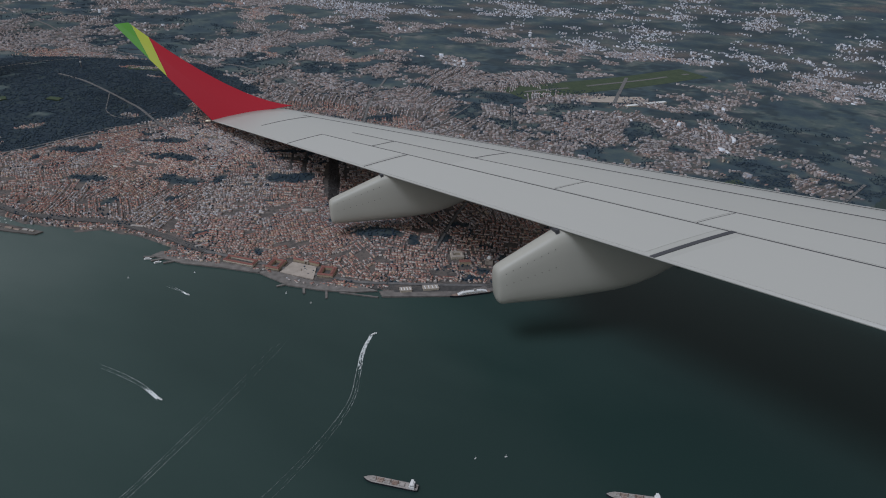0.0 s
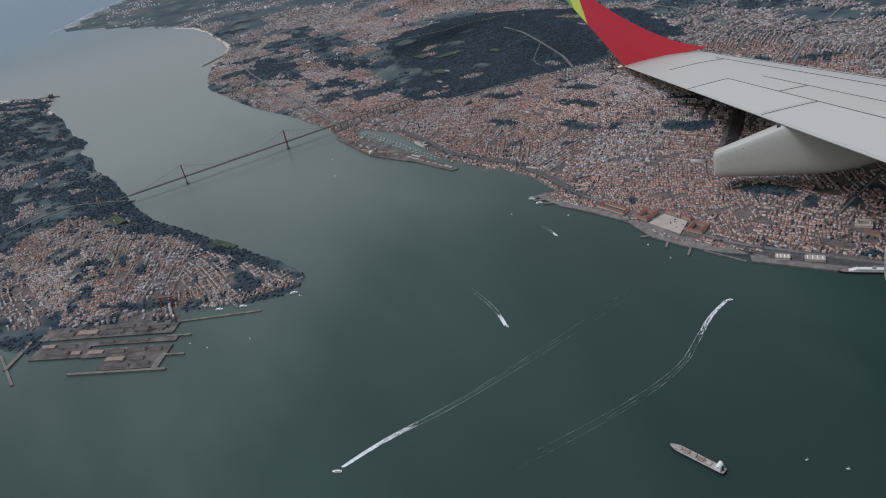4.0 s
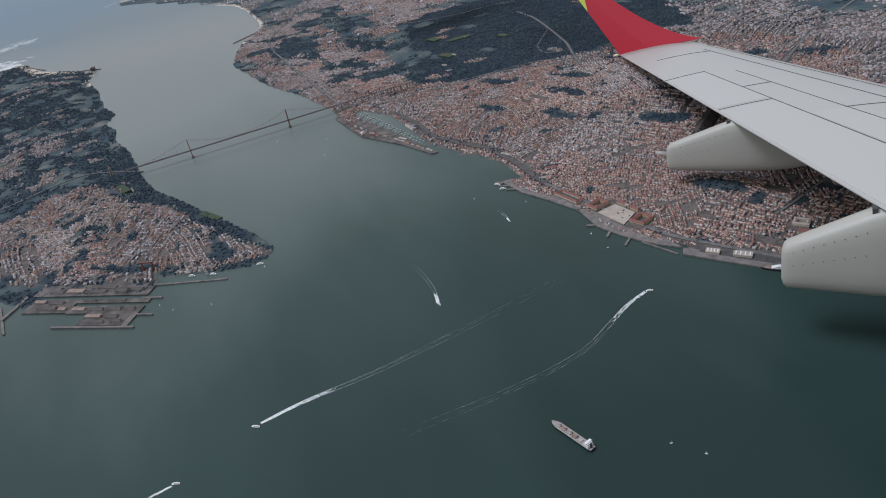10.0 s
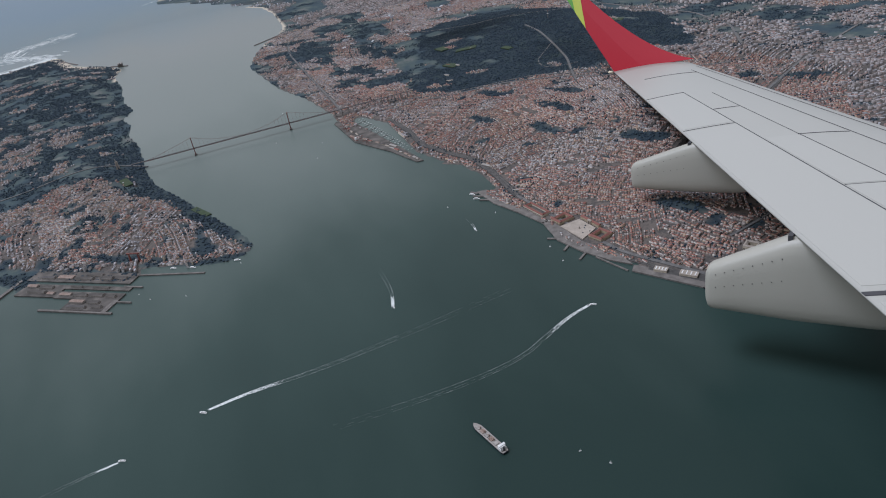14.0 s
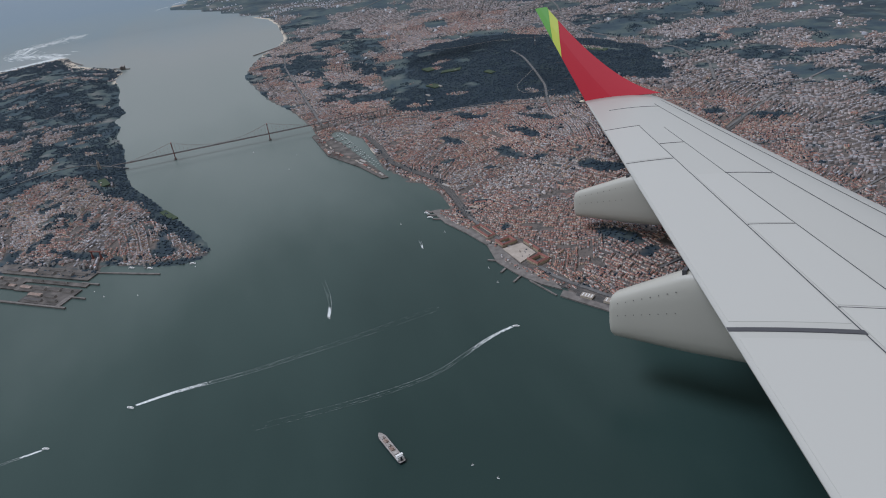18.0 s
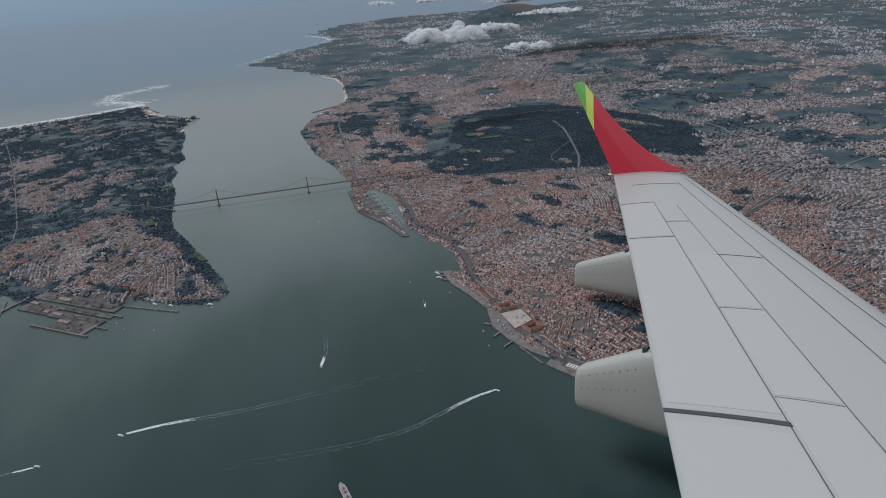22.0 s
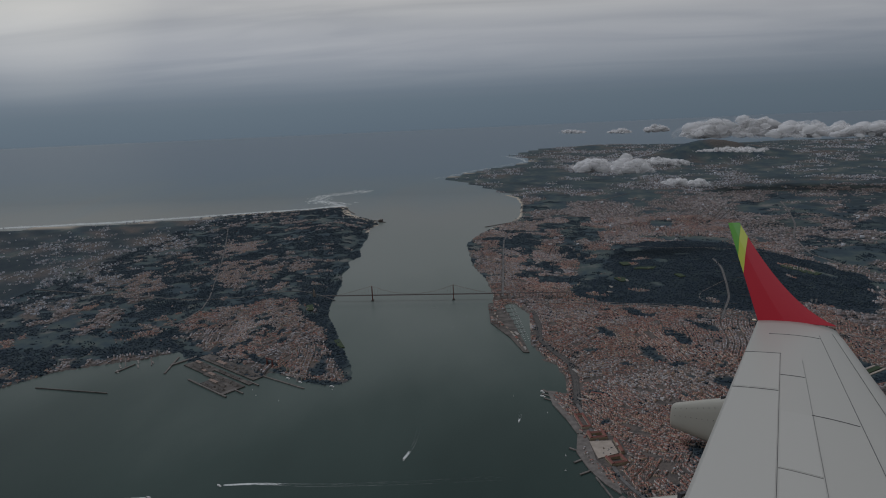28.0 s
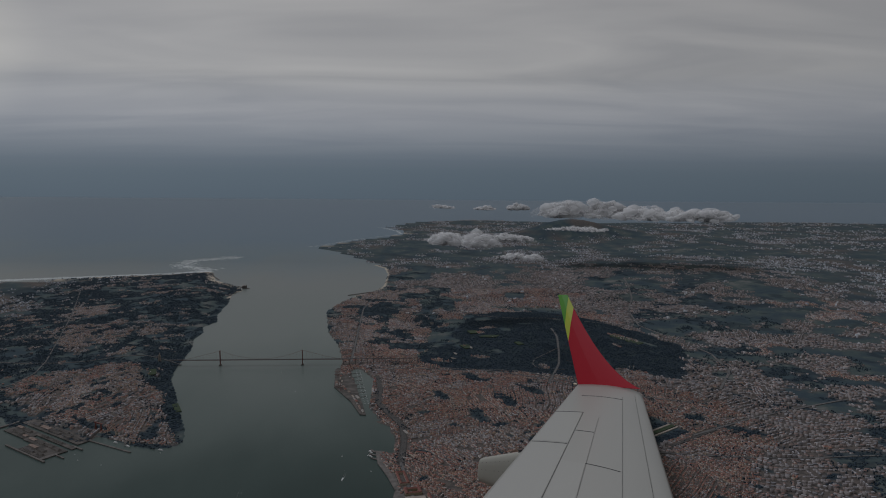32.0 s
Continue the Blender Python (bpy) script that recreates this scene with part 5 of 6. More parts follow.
# ---------------------------------------------------------------- ships and boats
def hull(length, beam_, height, bow=0.16, stern=0.05):
    """A ship's hull with a pointed bow towards +x."""
    L, B = length / 2, beam_ / 2
    out = [(-L, -B * 0.8), (-L + length * stern, -B), (L - length * bow, -B), (L - length * bow * 0.4, -B * 0.62), (L, 0),
           (L - length * bow * 0.4, B * 0.62), (L - length * bow, B), (-L + length * stern, B), (-L, B * 0.8)]
    bm = bmesh.new()
    lo = [bm.verts.new((x * 0.97, y * 0.86, -0.3)) for x, y in out]
    hi = [bm.verts.new((x, y, height)) for x, y in out]
    n = len(out)
    for i in range(n):
        j = (i + 1) % n
        bm.faces.new((lo[i], lo[j], hi[j], hi[i]))
    bm.faces.new(hi); bm.faces.new(lo[::-1])
    return bm


def bulk_carrier(x, y, turn):
    s = thing("bulk_carrier", x, y, 0, turn, "grey bulk carrier at anchor with closed hatches", "ship", "bulk carriers on the river")
    h = part("hull", hull(25, 4.0, 1.0), HULL_DARK, s, "dark hull")
    part("deck", hull(24.6, 3.7, 1.06), HULL_GREY, s, "worn grey deck")
    for i in range(5):
        c = -5.2 + 3.3 * i
        hb_ = part("hatch", block(c - 1.25, c + 1.25, -1.15, 1.15, 1.06, 1.45, 0.06), RUST if i % 2 else HULL_GREY, s, "steel hatch cover")
    for i in range(4):
        c = -3.55 + 3.3 * i
        bm = bmesh.new()
        box(bm, c - 0.18, c + 0.18, -0.18, 0.18, 1.06, 2.9)
        beam(bm, Vector((c, 0, 2.6)), Vector((c + 1.9, 0.3, 1.8)), 0.12, 0.12)
        part("deck_crane", bm, RUST, s, "small deck crane")
    bm = block(-11.0, -8.6, -1.7, 1.7, 1.06, 2.2)
    box(bm, -10.7, -8.9, -1.5, 1.5, 2.2, 3.1)
    box(bm, -10.2, -9.0, -1.8, 1.8, 3.1, 3.5)
    part("superstructure", bm, WHITE_PAINT, s, "white stern house")
    part("funnel", block(-11.6, -10.9, -0.4, 0.4, 1.06, 3.4, 0.1), HULL_DARK, s)
    return s


bulk_carrier(146, -134, 195)
bulk_carrier(243, -88, 200)


def ferry(x, y, turn, scale=1.0):
    s = thing("ferry", x, y, 0, turn, "small white ferry running with a long wake", "ferry", "ferries crossing the river")
    part("hull", hull(4.6 * scale, 1.3 * scale, 0.35 * scale, 0.22), WHITE_PAINT, s, "white hull")
    part("cabin", block(-1.7 * scale, 1.0 * scale, -0.48 * scale, 0.48 * scale, 0.35 * scale, 0.8 * scale, 0.06), WHITE_PAINT, s, "white cabin")
    part("window_band", block(-1.6 * scale, 0.98 * scale, -0.47 * scale, 0.47 * scale, 0.5 * scale, 0.62 * scale), HULL_DARK, s, "dark window band")
    part("wheelhouse", block(0.1 * scale, 0.8 * scale, -0.3 * scale, 0.3 * scale, 0.8 * scale, 1.05 * scale, 0.05), WHITE_PAINT, s)
    return s


def wake(points, w0, w1, label, fade=1.0):
    """Broken foam lying on the water behind a boat, widest and thickest at its start, drawn out along the points."""
    pts = [Vector((x, y, 0.03)) for x, y in points]
    for _ in range(3):                                  # round the bends
        pts = [pts[0]] + [q for a, b in zip(pts, pts[1:]) for q in (a.lerp(b, 0.25), a.lerp(b, 0.75))] + [pts[-1]]
    seg = [(b - a).length for a, b in zip(pts, pts[1:])]
    total = sum(seg)
    rs = random.Random(int(points[0][0] * 7 + points[0][1]))
    bm = bmesh.new()

    def at(s):
        for a, b, l in zip(pts, pts[1:], seg):
            if s <= l:
                return a.lerp(b, s / l), (b - a).normalized()
            s -= l
        return pts[-1], (pts[-1] - pts[-2]).normalized()

    s = 0.0
    while s < total:
        t = s / total
        head = max(0.0, 1 - t / 0.22)
        dens = head ** 0.8
        p, d = at(s)
        nrm = Vector((-d.y, d.x, 0))
        width = w0 + (w1 - w0) * t ** 0.8
        # churned foam close behind the boat, then the thin lines of the bow waves and a faint middle
        pieces = [(rs.uniform(-0.55, 0.55) * width, rs.uniform(0.5, 1.3), rs.uniform(0.12, 0.24)) for _ in range(int(14 * dens * fade))]
        for side, keep in ((-0.5, 1.0), (0.5, 0.75), (0.1, 0.35)):
            if rs.random() < keep * (1 - t) ** 0.5:
                pieces.append((side * width + rs.gauss(0, 0.07), rs.uniform(1.6, 3.2), rs.uniform(0.02, 0.05) * (1.1 - 0.8 * t)))
        for off, ln, wd in pieces:
            c = p + nrm * off + d * rs.uniform(-0.5, 0.5)
            e = d * ln
            sd_ = nrm * wd
            z = Vector((0, 0, rs.uniform(0.0, 0.05)))
            q = [c - e + z, c - e * 0.2 + sd_ + z, c + e + z, c + e * 0.2 - sd_ + z]
            vs = [bm.verts.new(a) for a in q] + [bm.verts.new(c + Vector((0, 0, 0.07)))]
            for i in range(4):
                bm.faces.new((vs[i], vs[(i + 1) % 4], vs[4]))
        s += 0.55 + 0.5 * t
    me = bpy.data.meshes.new("wake")
    bm.to_mesh(me); bm.free()
    me.materials.append(FOAM)
    return tagged(new("wake", me), label, "wake", kind="stuff")


ferry(57, -262, 233)
wake([(56, -258), (53, -236), (54, -200), (50, -160), (47, -130), (38, -70)], 1.5, 5.0, "long white foam trail behind a ferry", 1.0)
ferry(79, -41, 68, 0.9)
wake([(78.5, -44), (82, -58), (92, -78), (102, -98), (106, -138), (103, -200)], 1.4, 4.5, "curved white foam trail behind a ferry", 0.5)
ferry(18, -144, 0, 0.8)
wake([(16, -144), (4, -141), (-12, -140), (-30, -141)], 1.6, 2.4, "short white foam trail", 1.0)
ferry(-42, -65, 0, 0.6)
wake([(-43.5, -65), (-50, -64), (-60, -64)], 0.7, 2.0, "short white foam trail", 0.7)
ferry(73, -303, 245, 0.9)
wake([(73.5, -306), (76, -325), (82, -350)], 0.9, 2.4, "white foam trail behind a ferry", 1.0)


def sailboat(x, y, turn, s=1.0):
    b = thing("sailing_boat", x, y, 0, turn, "tiny white sailing boat on the water", "boat", "small boats on the river")
    part("hull", hull(1.4 * s, 0.45 * s, 0.14 * s, 0.4), WHITE_PAINT, b)
    bm = bmesh.new()
    v = [bm.verts.new(p) for p in ((-0.5 * s, 0, 0.2), (0.1 * s, 0.03, 0.2), (0.1 * s, 0, 1.7 * s), (0.14 * s, 0.05, 0.2))]
    bm.faces.new((v[0], v[1], v[2])); bm.faces.new((v[1], v[3], v[2])); bm.faces.new((v[3], v[0], v[2])); bm.faces.new((v[0], v[3], v[1]))
    part("sail", bm, WHITE_PAINT, b, "white sail")
    return b


for x, y, a in ((8, -32, 20), (28, -33, 60), (-58, -43, 10), (-88, -70, 40), (-118, -246, 0), (-98, -228, 30), (-84, -292, 60), (-74, -268, 15), (172, -101, 80),
                (184, -93, 45), (-300, -128, 0), (-262, -140, 30), (-96, -300, 20), (-335, -170, 60), (-430, -150, 10)):
    sailboat(x, y, a, 1.0)

moor = random.Random(5)
for k in range(20):
    u = (k // 2) / 9
    x, y = -306 + 66 * u + moor.uniform(-1, 1), -75 + 11 * u + (2.6 if k % 2 else -1.6) + moor.uniform(-0.4, 0.4)
    sailboat(x, y, moor.uniform(80, 110), moor.uniform(0.5, 0.75))


# ---------------------------------------------------------------- roads, quays, open places
def strip(points, width, lift, step=4.0):
    """A road that follows the ground, with its own thickness."""
    pts = [Vector((x, y, 0)) for x, y in points]
    line = []
    for a, b in zip(pts, pts[1:]):
        n = max(1, int((b - a).length / step))
        line += [a.lerp(b, i / n) for i in range(n)]
    line.append(pts[-1])
    for _ in range(6):
        line = [line[0]] + [(p + q * 2 + r) / 4 for p, q, r in zip(line, line[1:], line[2:])] + [line[-1]]
    bm = bmesh.new()
    rows = []
    for i, p in enumerate(line):
        d = (line[min(i + 1, len(line) - 1)] - line[max(i - 1, 0)]).normalized()
        s = Vector((-d.y, d.x, 0)) * (width / 2)
        xs, ys = np.array([p.x - s.x, p.x, p.x + s.x]), np.array([p.y - s.y, p.y, p.y + s.y])
        z = max(float(np.max(land_height(xs, ys))), 0.4) + lift
        rows.append([bm.verts.new((p.x + s.x, p.y + s.y, z)), bm.verts.new((p.x - s.x, p.y - s.y, z)),
                     bm.verts.new((p.x - s.x, p.y - s.y, z - 1.2)), bm.verts.new((p.x + s.x, p.y + s.y, z - 1.2))])
    for r, q in zip(rows, rows[1:]):
        for k in range(4):
            bm.faces.new((r[k], q[k], q[(k + 1) % 4], r[(k + 1) % 4]))
    bm.faces.new(rows[0][::-1]); bm.faces.new(rows[-1])
    bmesh.ops.recalc_face_normals(bm, faces=bm.faces)
    return bm


def setting(name, bm, mat, label, category):
    me = bpy.data.meshes.new(name)
    bm.normal_update(); bm.to_mesh(me); bm.free()
    me.materials.append(mat)
    return tagged(new(name, me), label, category, kind="structure")


ROAD_GREY = material("pale_road", ((0.11, 0.107, 0.105), (0.18, 0.174, 0.168)), 0.9, scale=0.3)
for r_name, (r_pts, r_w) in ROADS.items():
    if "rail" in r_name:
        setting("railway", strip(r_pts, r_w, 0.5), ASPHALT, "broad dark railway yard between the town and the quays", "railway")
        for off in (-0.36, -0.2, 0.05, 0.22, 0.38):
            setting("track", strip([(x_ + off * r_w * 0.5, y_ - off * r_w * 0.8) for x_, y_ in r_pts], 0.16, 0.62), CONCRETE, "pale railway track", "railway")
    elif "street" in r_name:
        setting("road", strip(r_pts, r_w, 0.5), ASPHALT, "dark straight street between tall houses", "road")
    else:
        setting("road", strip(r_pts, r_w, 0.6), ROAD_GREY, "wide grey asphalt road through the town", "road")
setting("railway", strip([(44, -1), (93, 25), (130, 62), (168, 96), (218, 155), (258, 205), (305, 280)], 3.4, 0.12), ASPHALT, "dark railway yard along the river quay", "railway")
for off in (-1.2, -0.4, 0.4, 1.2):
    setting("track", strip([(60 + off, 6 - off), (93 + off, 25 - off), (130 + off, 62 - off), (168 + off, 96 - off), (218 + off, 155 - off)], 0.16, 0.30), CONCRETE, "pale railway track", "railway")
# waterfront quays
setting("quay", slab([(57, 0), (62, -4.5), (98, 19), (118, 38), (146, 66), (168, 90), (196, 117), (190, 124), (160, 97), (112, 44), (90, 28)], -2, 1.0), CONCRETE, "pale concrete quay of the cruise terminal", "quay")
setting("quay", slab([(218, 141), (247, 164), (288, 200), (287, 236), (262, 214), (222, 160)], -2, 1.0), DOCK, "container terminal apron on the river", "quay")
setting("quay", slab([(-350, -103), (-345, -106), (-276, -99.5), (-227, -76), (-188, -63), (-187, -57), (-224, -64), (-284, -76), (-340, -88)], -2, 0.9), DOCK, "long harbour quay beside the marina basin", "quay")
setting("pavement", slab([(-24, -22), (4, -24.5), (26, -18), (44, -9), (56, 0), (40, -1), (14, -12), (-18, -15)], -2, 0.9), CONCRETE, "pale riverside promenade", "pavement")
setting("quay", slab([(-98, -42), (-72, -38.5), (-46, -29), (-22, -22), (-24, -18), (-50, -23), (-76, -31), (-97, -34)], -2, 0.9), CONCRETE, "pale river wall and promenade", "quay")
plaza_ob = setting("plaza", slab([(-11, -14.5), (-12.5, 1), (5, 4), (13, -10.5)], -1, 1.3), PALE_STONE, "broad pale paved square open to the river", "square")
for xa, ya, xb, yb, w in ((-95, -42, -101, -46, 2), (-88, -40, -93, -47, 1.6), (-80, -39, -84, -45, 1.6), (2, -23, -2, -29, 1.5), (14, -22, 18, -27, 1.5), (28, -17, 33, -24, 1.4), (36, -14, 60, -6, 1.0)):
    setting("jetty", (lambda b: (beam(b, Vector((xa, ya, 0.3)), Vector((xb, yb, 0.3)), w, 1.0), b)[1])(bmesh.new()), CONCRETE, "narrow ferry jetty on piles", "jetty")


# ---------------------------------------------------------------- buildings one can tell apart
def hall(name, x, y, turn, lx, ly, h, wall, roof, label, category="building", pitch=0.9, group=""):
    """A long building under a pitched roof."""
    b = thing(name, x, y, float(land_height(np.array([x]), np.array([y]))[0]), turn, label, category, group)
    part("wall", block(-lx / 2, lx / 2, -ly / 2, ly / 2, -1.5, h), wall, b)
    part("roof", gable(-lx / 2 - 0.1, lx / 2 + 0.1, -ly / 2 - 0.1, ly / 2 + 0.1, h, h + pitch), roof, b)
    return b


def court_house(name, x, y, turn, lx, ly, depth, h, wall, roof, label):
    """Four ranges round a courtyard, each with its own roof."""
    b = thing(name, x, y, float(land_height(np.array([x]), np.array([y]))[0]), turn, label, "building")
    for cx, cy, sx, sy in ((0, ly / 2 - depth / 2, lx, depth), (0, -ly / 2 + depth / 2, lx, depth)):
        part("wall", block(cx - sx / 2, cx + sx / 2, cy - sy / 2, cy + sy / 2, -1.5, h), wall, b)
        part("roof", gable(cx - sx / 2 - 0.08, cx + sx / 2 + 0.08, cy - sy / 2 - 0.08, cy + sy / 2 + 0.08, h, h + 0.8), roof, b)
    for cx in (lx / 2 - depth / 2, -lx / 2 + depth / 2):
        part("wall", block(cx - depth / 2, cx + depth / 2, -ly / 2 + depth, ly / 2 - depth, -1.5, h), wall, b)
        bm = gable(-(ly - 2 * depth) / 2, (ly - 2 * depth) / 2, -depth / 2 - 0.08, depth / 2 + 0.08, h, h + 0.8)
        bmesh.ops.rotate(bm, verts=bm.verts, cent=(0, 0, 0), matrix=Matrix.Rotation(math.pi / 2, 3, 'Z'))
        bmesh.ops.translate(bm, verts=bm.verts, vec=(cx, 0, 0))
        part("roof", bm, roof, b)
    n_w = int(lx / 0.8)
    for i in range(n_w):
        cx = -lx / 2 + (i + 0.5) * lx / n_w
        part("arch", block(cx - 0.22, cx + 0.22, -ly / 2 - 0.03, -ly / 2 + 0.05, 0.1, 0.9), DARK_STEEL, b)
    return b


court_house("arcaded_palace", 15.5, 1.5, 20, 10.5, 12.5, 2.4, 2.0, OCHRE_WALL, CLAY, "ochre arcaded palace with red roofs beside the square")
court_house("arcaded_palace", -19, -8.5, 12, 9.5, 13, 2.4, 2.0, OCHRE_WALL, CLAY, "red-roofed arcaded palace beside the square")
hall("arcaded_wing", -4, 5.2, 10, 19, 2.4, 2.0, OCHRE_WALL, CLAY, "long ochre arcade closing the square")
arch = thing("triumphal_arch", -3.4, 4.0, 0.6, 10, "pale stone triumphal arch over the street", "arch")
part("pier", block(-1.6, -0.7, -0.6, 0.6, 0, 2.2), PALE_STONE, arch)
part("pier", block(0.7, 1.6, -0.6, 0.6, 0, 2.2), PALE_STONE, arch)
part("attic", block(-1.7, 1.7, -0.7, 0.7, 2.2, 3.1, 0.1), PALE_STONE, arch)
monument = thing("monument", -0.5, -5.5, 1.3, 0, "dark bronze monument on a pale plinth in the square", "monument")
part("plinth", block(-0.5, 0.5, -0.5, 0.5, 0, 0.8, 0.15), PALE_STONE, monument)
part("bronze", block(-0.25, 0.25, -0.2, 0.2, 0.8, 1.5, 0.1), DARK_STEEL, monument)
court_house("arsenal", -42, -17, 12, 22, 8, 2.0, 1.7, CREAM_WALL, CLAY, "long cream arsenal buildings with red roofs by the river")

# cruise terminal
for x, y, lx, ly in ((71, 9.5, 7.5, 4.2), (83.5, 20, 10, 4.6)):
    s = thing("terminal_shed", x, y, 1.0, 40, "flat cream-roofed shed of the cruise terminal", "shed", "terminal sheds on the quay")
    part("wall", block(-lx / 2, lx / 2, -ly / 2, ly / 2, 0, 1.2), CREAM_WALL, s)
    part("roof", block(-lx / 2 - 0.2, lx / 2 + 0.2, -ly / 2 - 0.2, ly / 2 + 0.2, 1.2, 1.45), PALE_STONE, s, "pale flat roof")
    for i in range(4):
        cx = -lx / 2 + (i + 0.5) * lx / 4
        part("roof_light", block(cx - 0.3, cx + 0.3, -ly / 2 + 0.5, ly / 2 - 0.5, 1.45, 1.55), WHITE_PAINT, s)
setting("parking", slab([(64, 6), (66, 4), (100, 27), (112, 42), (107, 42), (88, 28)], 0.9, 1.06), ASPHALT, "dark asphalt car park behind the quay", "parking")
liner = thing("cruise_ship", 108, 28.5, 0, 225, "white cruise ship with a dark hull moored at the quay", "cruise ship")
part("hull", hull(28, 3.3, 1.3, 0.2), HULL_DARK, liner, "dark blue hull")
part("main_deck", hull(27.4, 3.1, 1.36, 0.2), RUST, liner, "wooden weather deck")
for i, (x0, x1, z) in enumerate(((-11.5, 8.5, 1.36), (-10.5, 7.5, 1.76), (-9.5, 6.5, 2.16), (-8, 5.5, 2.5))):
    part("deck_house", block(x0, x1, -1.4 + 0.1 * i, 1.4 - 0.1 * i, z, z + 0.36), WHITE_PAINT, liner, "white deck house")
    part("window_row", block(x0 + 0.2, x1 - 0.2, -1.42 + 0.1 * i, 1.42 - 0.1 * i, z + 0.14, z + 0.24), HULL_DARK, liner)
part("funnel", block(-4.2, -2.4, -0.55, 0.55, 2.86, 4.2, 0.25), HULL_GREY, liner)
bm = bmesh.new(); beam(bm, Vector((5, 0, 2.8)), Vector((5, 0, 4.6)), 0.15, 0.15)
part("mast", bm, WHITE_PAINT, liner)
for x in (-7.5, -5.5, -1.5, 0.5, 2.5):
    for sgn in (-1, 1):
        part("lifeboat", block(x - 0.5, x + 0.5, sgn * 1.35 - 0.15, sgn * 1.35 + 0.15, 1.95, 2.2, 0.06), OCHRE_WALL, liner, "small orange lifeboat")
for x, y, a in ((147, 66, 42), (175, 92, 42), (-291, -98.5, 8), (232, 148, 38), (-113, -262, 58), (-121, -276, 58), (-104, -230, 70), (-97, -46, 40), (-88, -46, 60)):
    s = thing("moored_ferry", x, y, 0, a, "white ferry moored beside the quay", "ferry", "ferries moored along the quays")
    part("hull", hull(5.0, 1.5, 0.4), WHITE_PAINT, s)
    part("cabin", block(-1.9, 1.2, -0.6, 0.6, 0.4, 1.0, 0.08), WHITE_PAINT, s)
    part("window_band", block(-1.7, 1.22, -0.61, 0.61, 0.62, 0.74), HULL_DARK, s)
cargo = thing("cargo_ship", -288, -98, 0, 188, "red-hulled cargo ship unloading at the harbour quay", "ship")
part("hull", hull(20, 3.0, 1.2), STEEL_RED, cargo, "red hull")
part("superstructure", block(-9, -6.6, -1.3, 1.3, 1.2, 3.4, 0.1), WHITE_PAINT, cargo)
for i in range(5):
    part("container_stack", block(-5.8 + 2.7 * i, -3.4 + 2.7 * i, -1.2, 1.2, 1.2, 1.9 + 0.2 * (i % 3)), RUST, cargo)

# churches and landmarks on the hills
dome_z = float(land_height(np.array([102.0]), np.array([72.0]))[0])
pan = thing("domed_church", 102, 72, dome_z, 20, "pale stone church with a large white dome", "church")
part("body", block(-2.2, 2.2, -2.2, 2.2, -1, 2.6, 0.1), PALE_STONE, pan)
for sx, sy in ((-1, -1), (1, -1), (-1, 1), (1, 1)):
    part("corner_tower", block(sx * 2.1 - 0.6, sx * 2.1 + 0.6, sy * 2.1 - 0.6, sy * 2.1 + 0.6, -1, 3.0, 0.1), PALE_STONE, pan)
bm = bmesh.new()
bmesh.ops.create_cone(bm, cap_ends=True, segments=16, radius1=1.5, radius2=1.5, depth=1.6, matrix=Matrix.Translation((0, 0, 3.4)))
part("drum", bm, PALE_STONE, pan)
bm = bmesh.new()
bmesh.ops.create_uvsphere(bm, u_segments=16, v_segments=10, radius=1.55, matrix=Matrix.Translation((0, 0, 4.2)) @ Matrix.Diagonal((1, 1, 1.15, 1)))
part("dome", bm, WHITE_PAINT, pan, "white dome", smooth=True)
part("lantern", block(-0.25, 0.25, -0.25, 0.25, 5.8, 6.8, 0.08), PALE_STONE, pan)
court_house("monastery", 79, 68, 35, 9, 8, 2.0, 2.3, CREAM_WALL, PALE_STONE, "large pale monastery round a courtyard")
hall("monastery_church", 88, 62, 35, 8, 3.4, 2.6, OCHRE_WALL, CLAY, "ochre church hall with a clay roof", "church")
court_house("river_barracks", 196, 150, 45, 9, 7, 1.8, 1.6, CREAM_WALL, CLAY, "red-roofed barracks round a yard")
for x, y in ((89.5, 167), (93, 171.5)):
    t = thing("tower_block", x, y, float(land_height(np.array([x]), np.array([y]))[0]), 30, "tall yellow tower block beside a green slope", "tower block", "yellow tower blocks")
    part("wall", block(-1.6, 1.6, -1.3, 1.3, -1, 4.4), OCHRE_WALL, t)
    part("roof", block(-1.4, 1.4, -1.1, 1.1, 4.4, 4.7), CONCRETE, t)
    for k in range(8):
        part("window_row", block(-1.62, 1.62, -1.32, 1.32, 0.25 + 0.5 * k, 0.42 + 0.5 * k), DARK_STEEL, t)
st = thing("station_hall", -51, 71, 1.5, 35, "railway station under a pale arched roof", "station")
part("wall", block(-5.5, 5.5, -2.2, 2.2, -1, 1.3), CREAM_WALL, st)
bm = bmesh.new()
bmesh.ops.create_cone(bm, cap_ends=True, segments=20, radius1=2.2, radius2=2.2, depth=11, matrix=Matrix.Translation((0, 0, 1.2)) @ Matrix.Rotation(math.pi / 2, 4, 'Y') @ Matrix.Diagonal((0.55, 1, 1, 1)))
part("roof", bm, HULL_GREY, st, "pale arched roof", smooth=True)
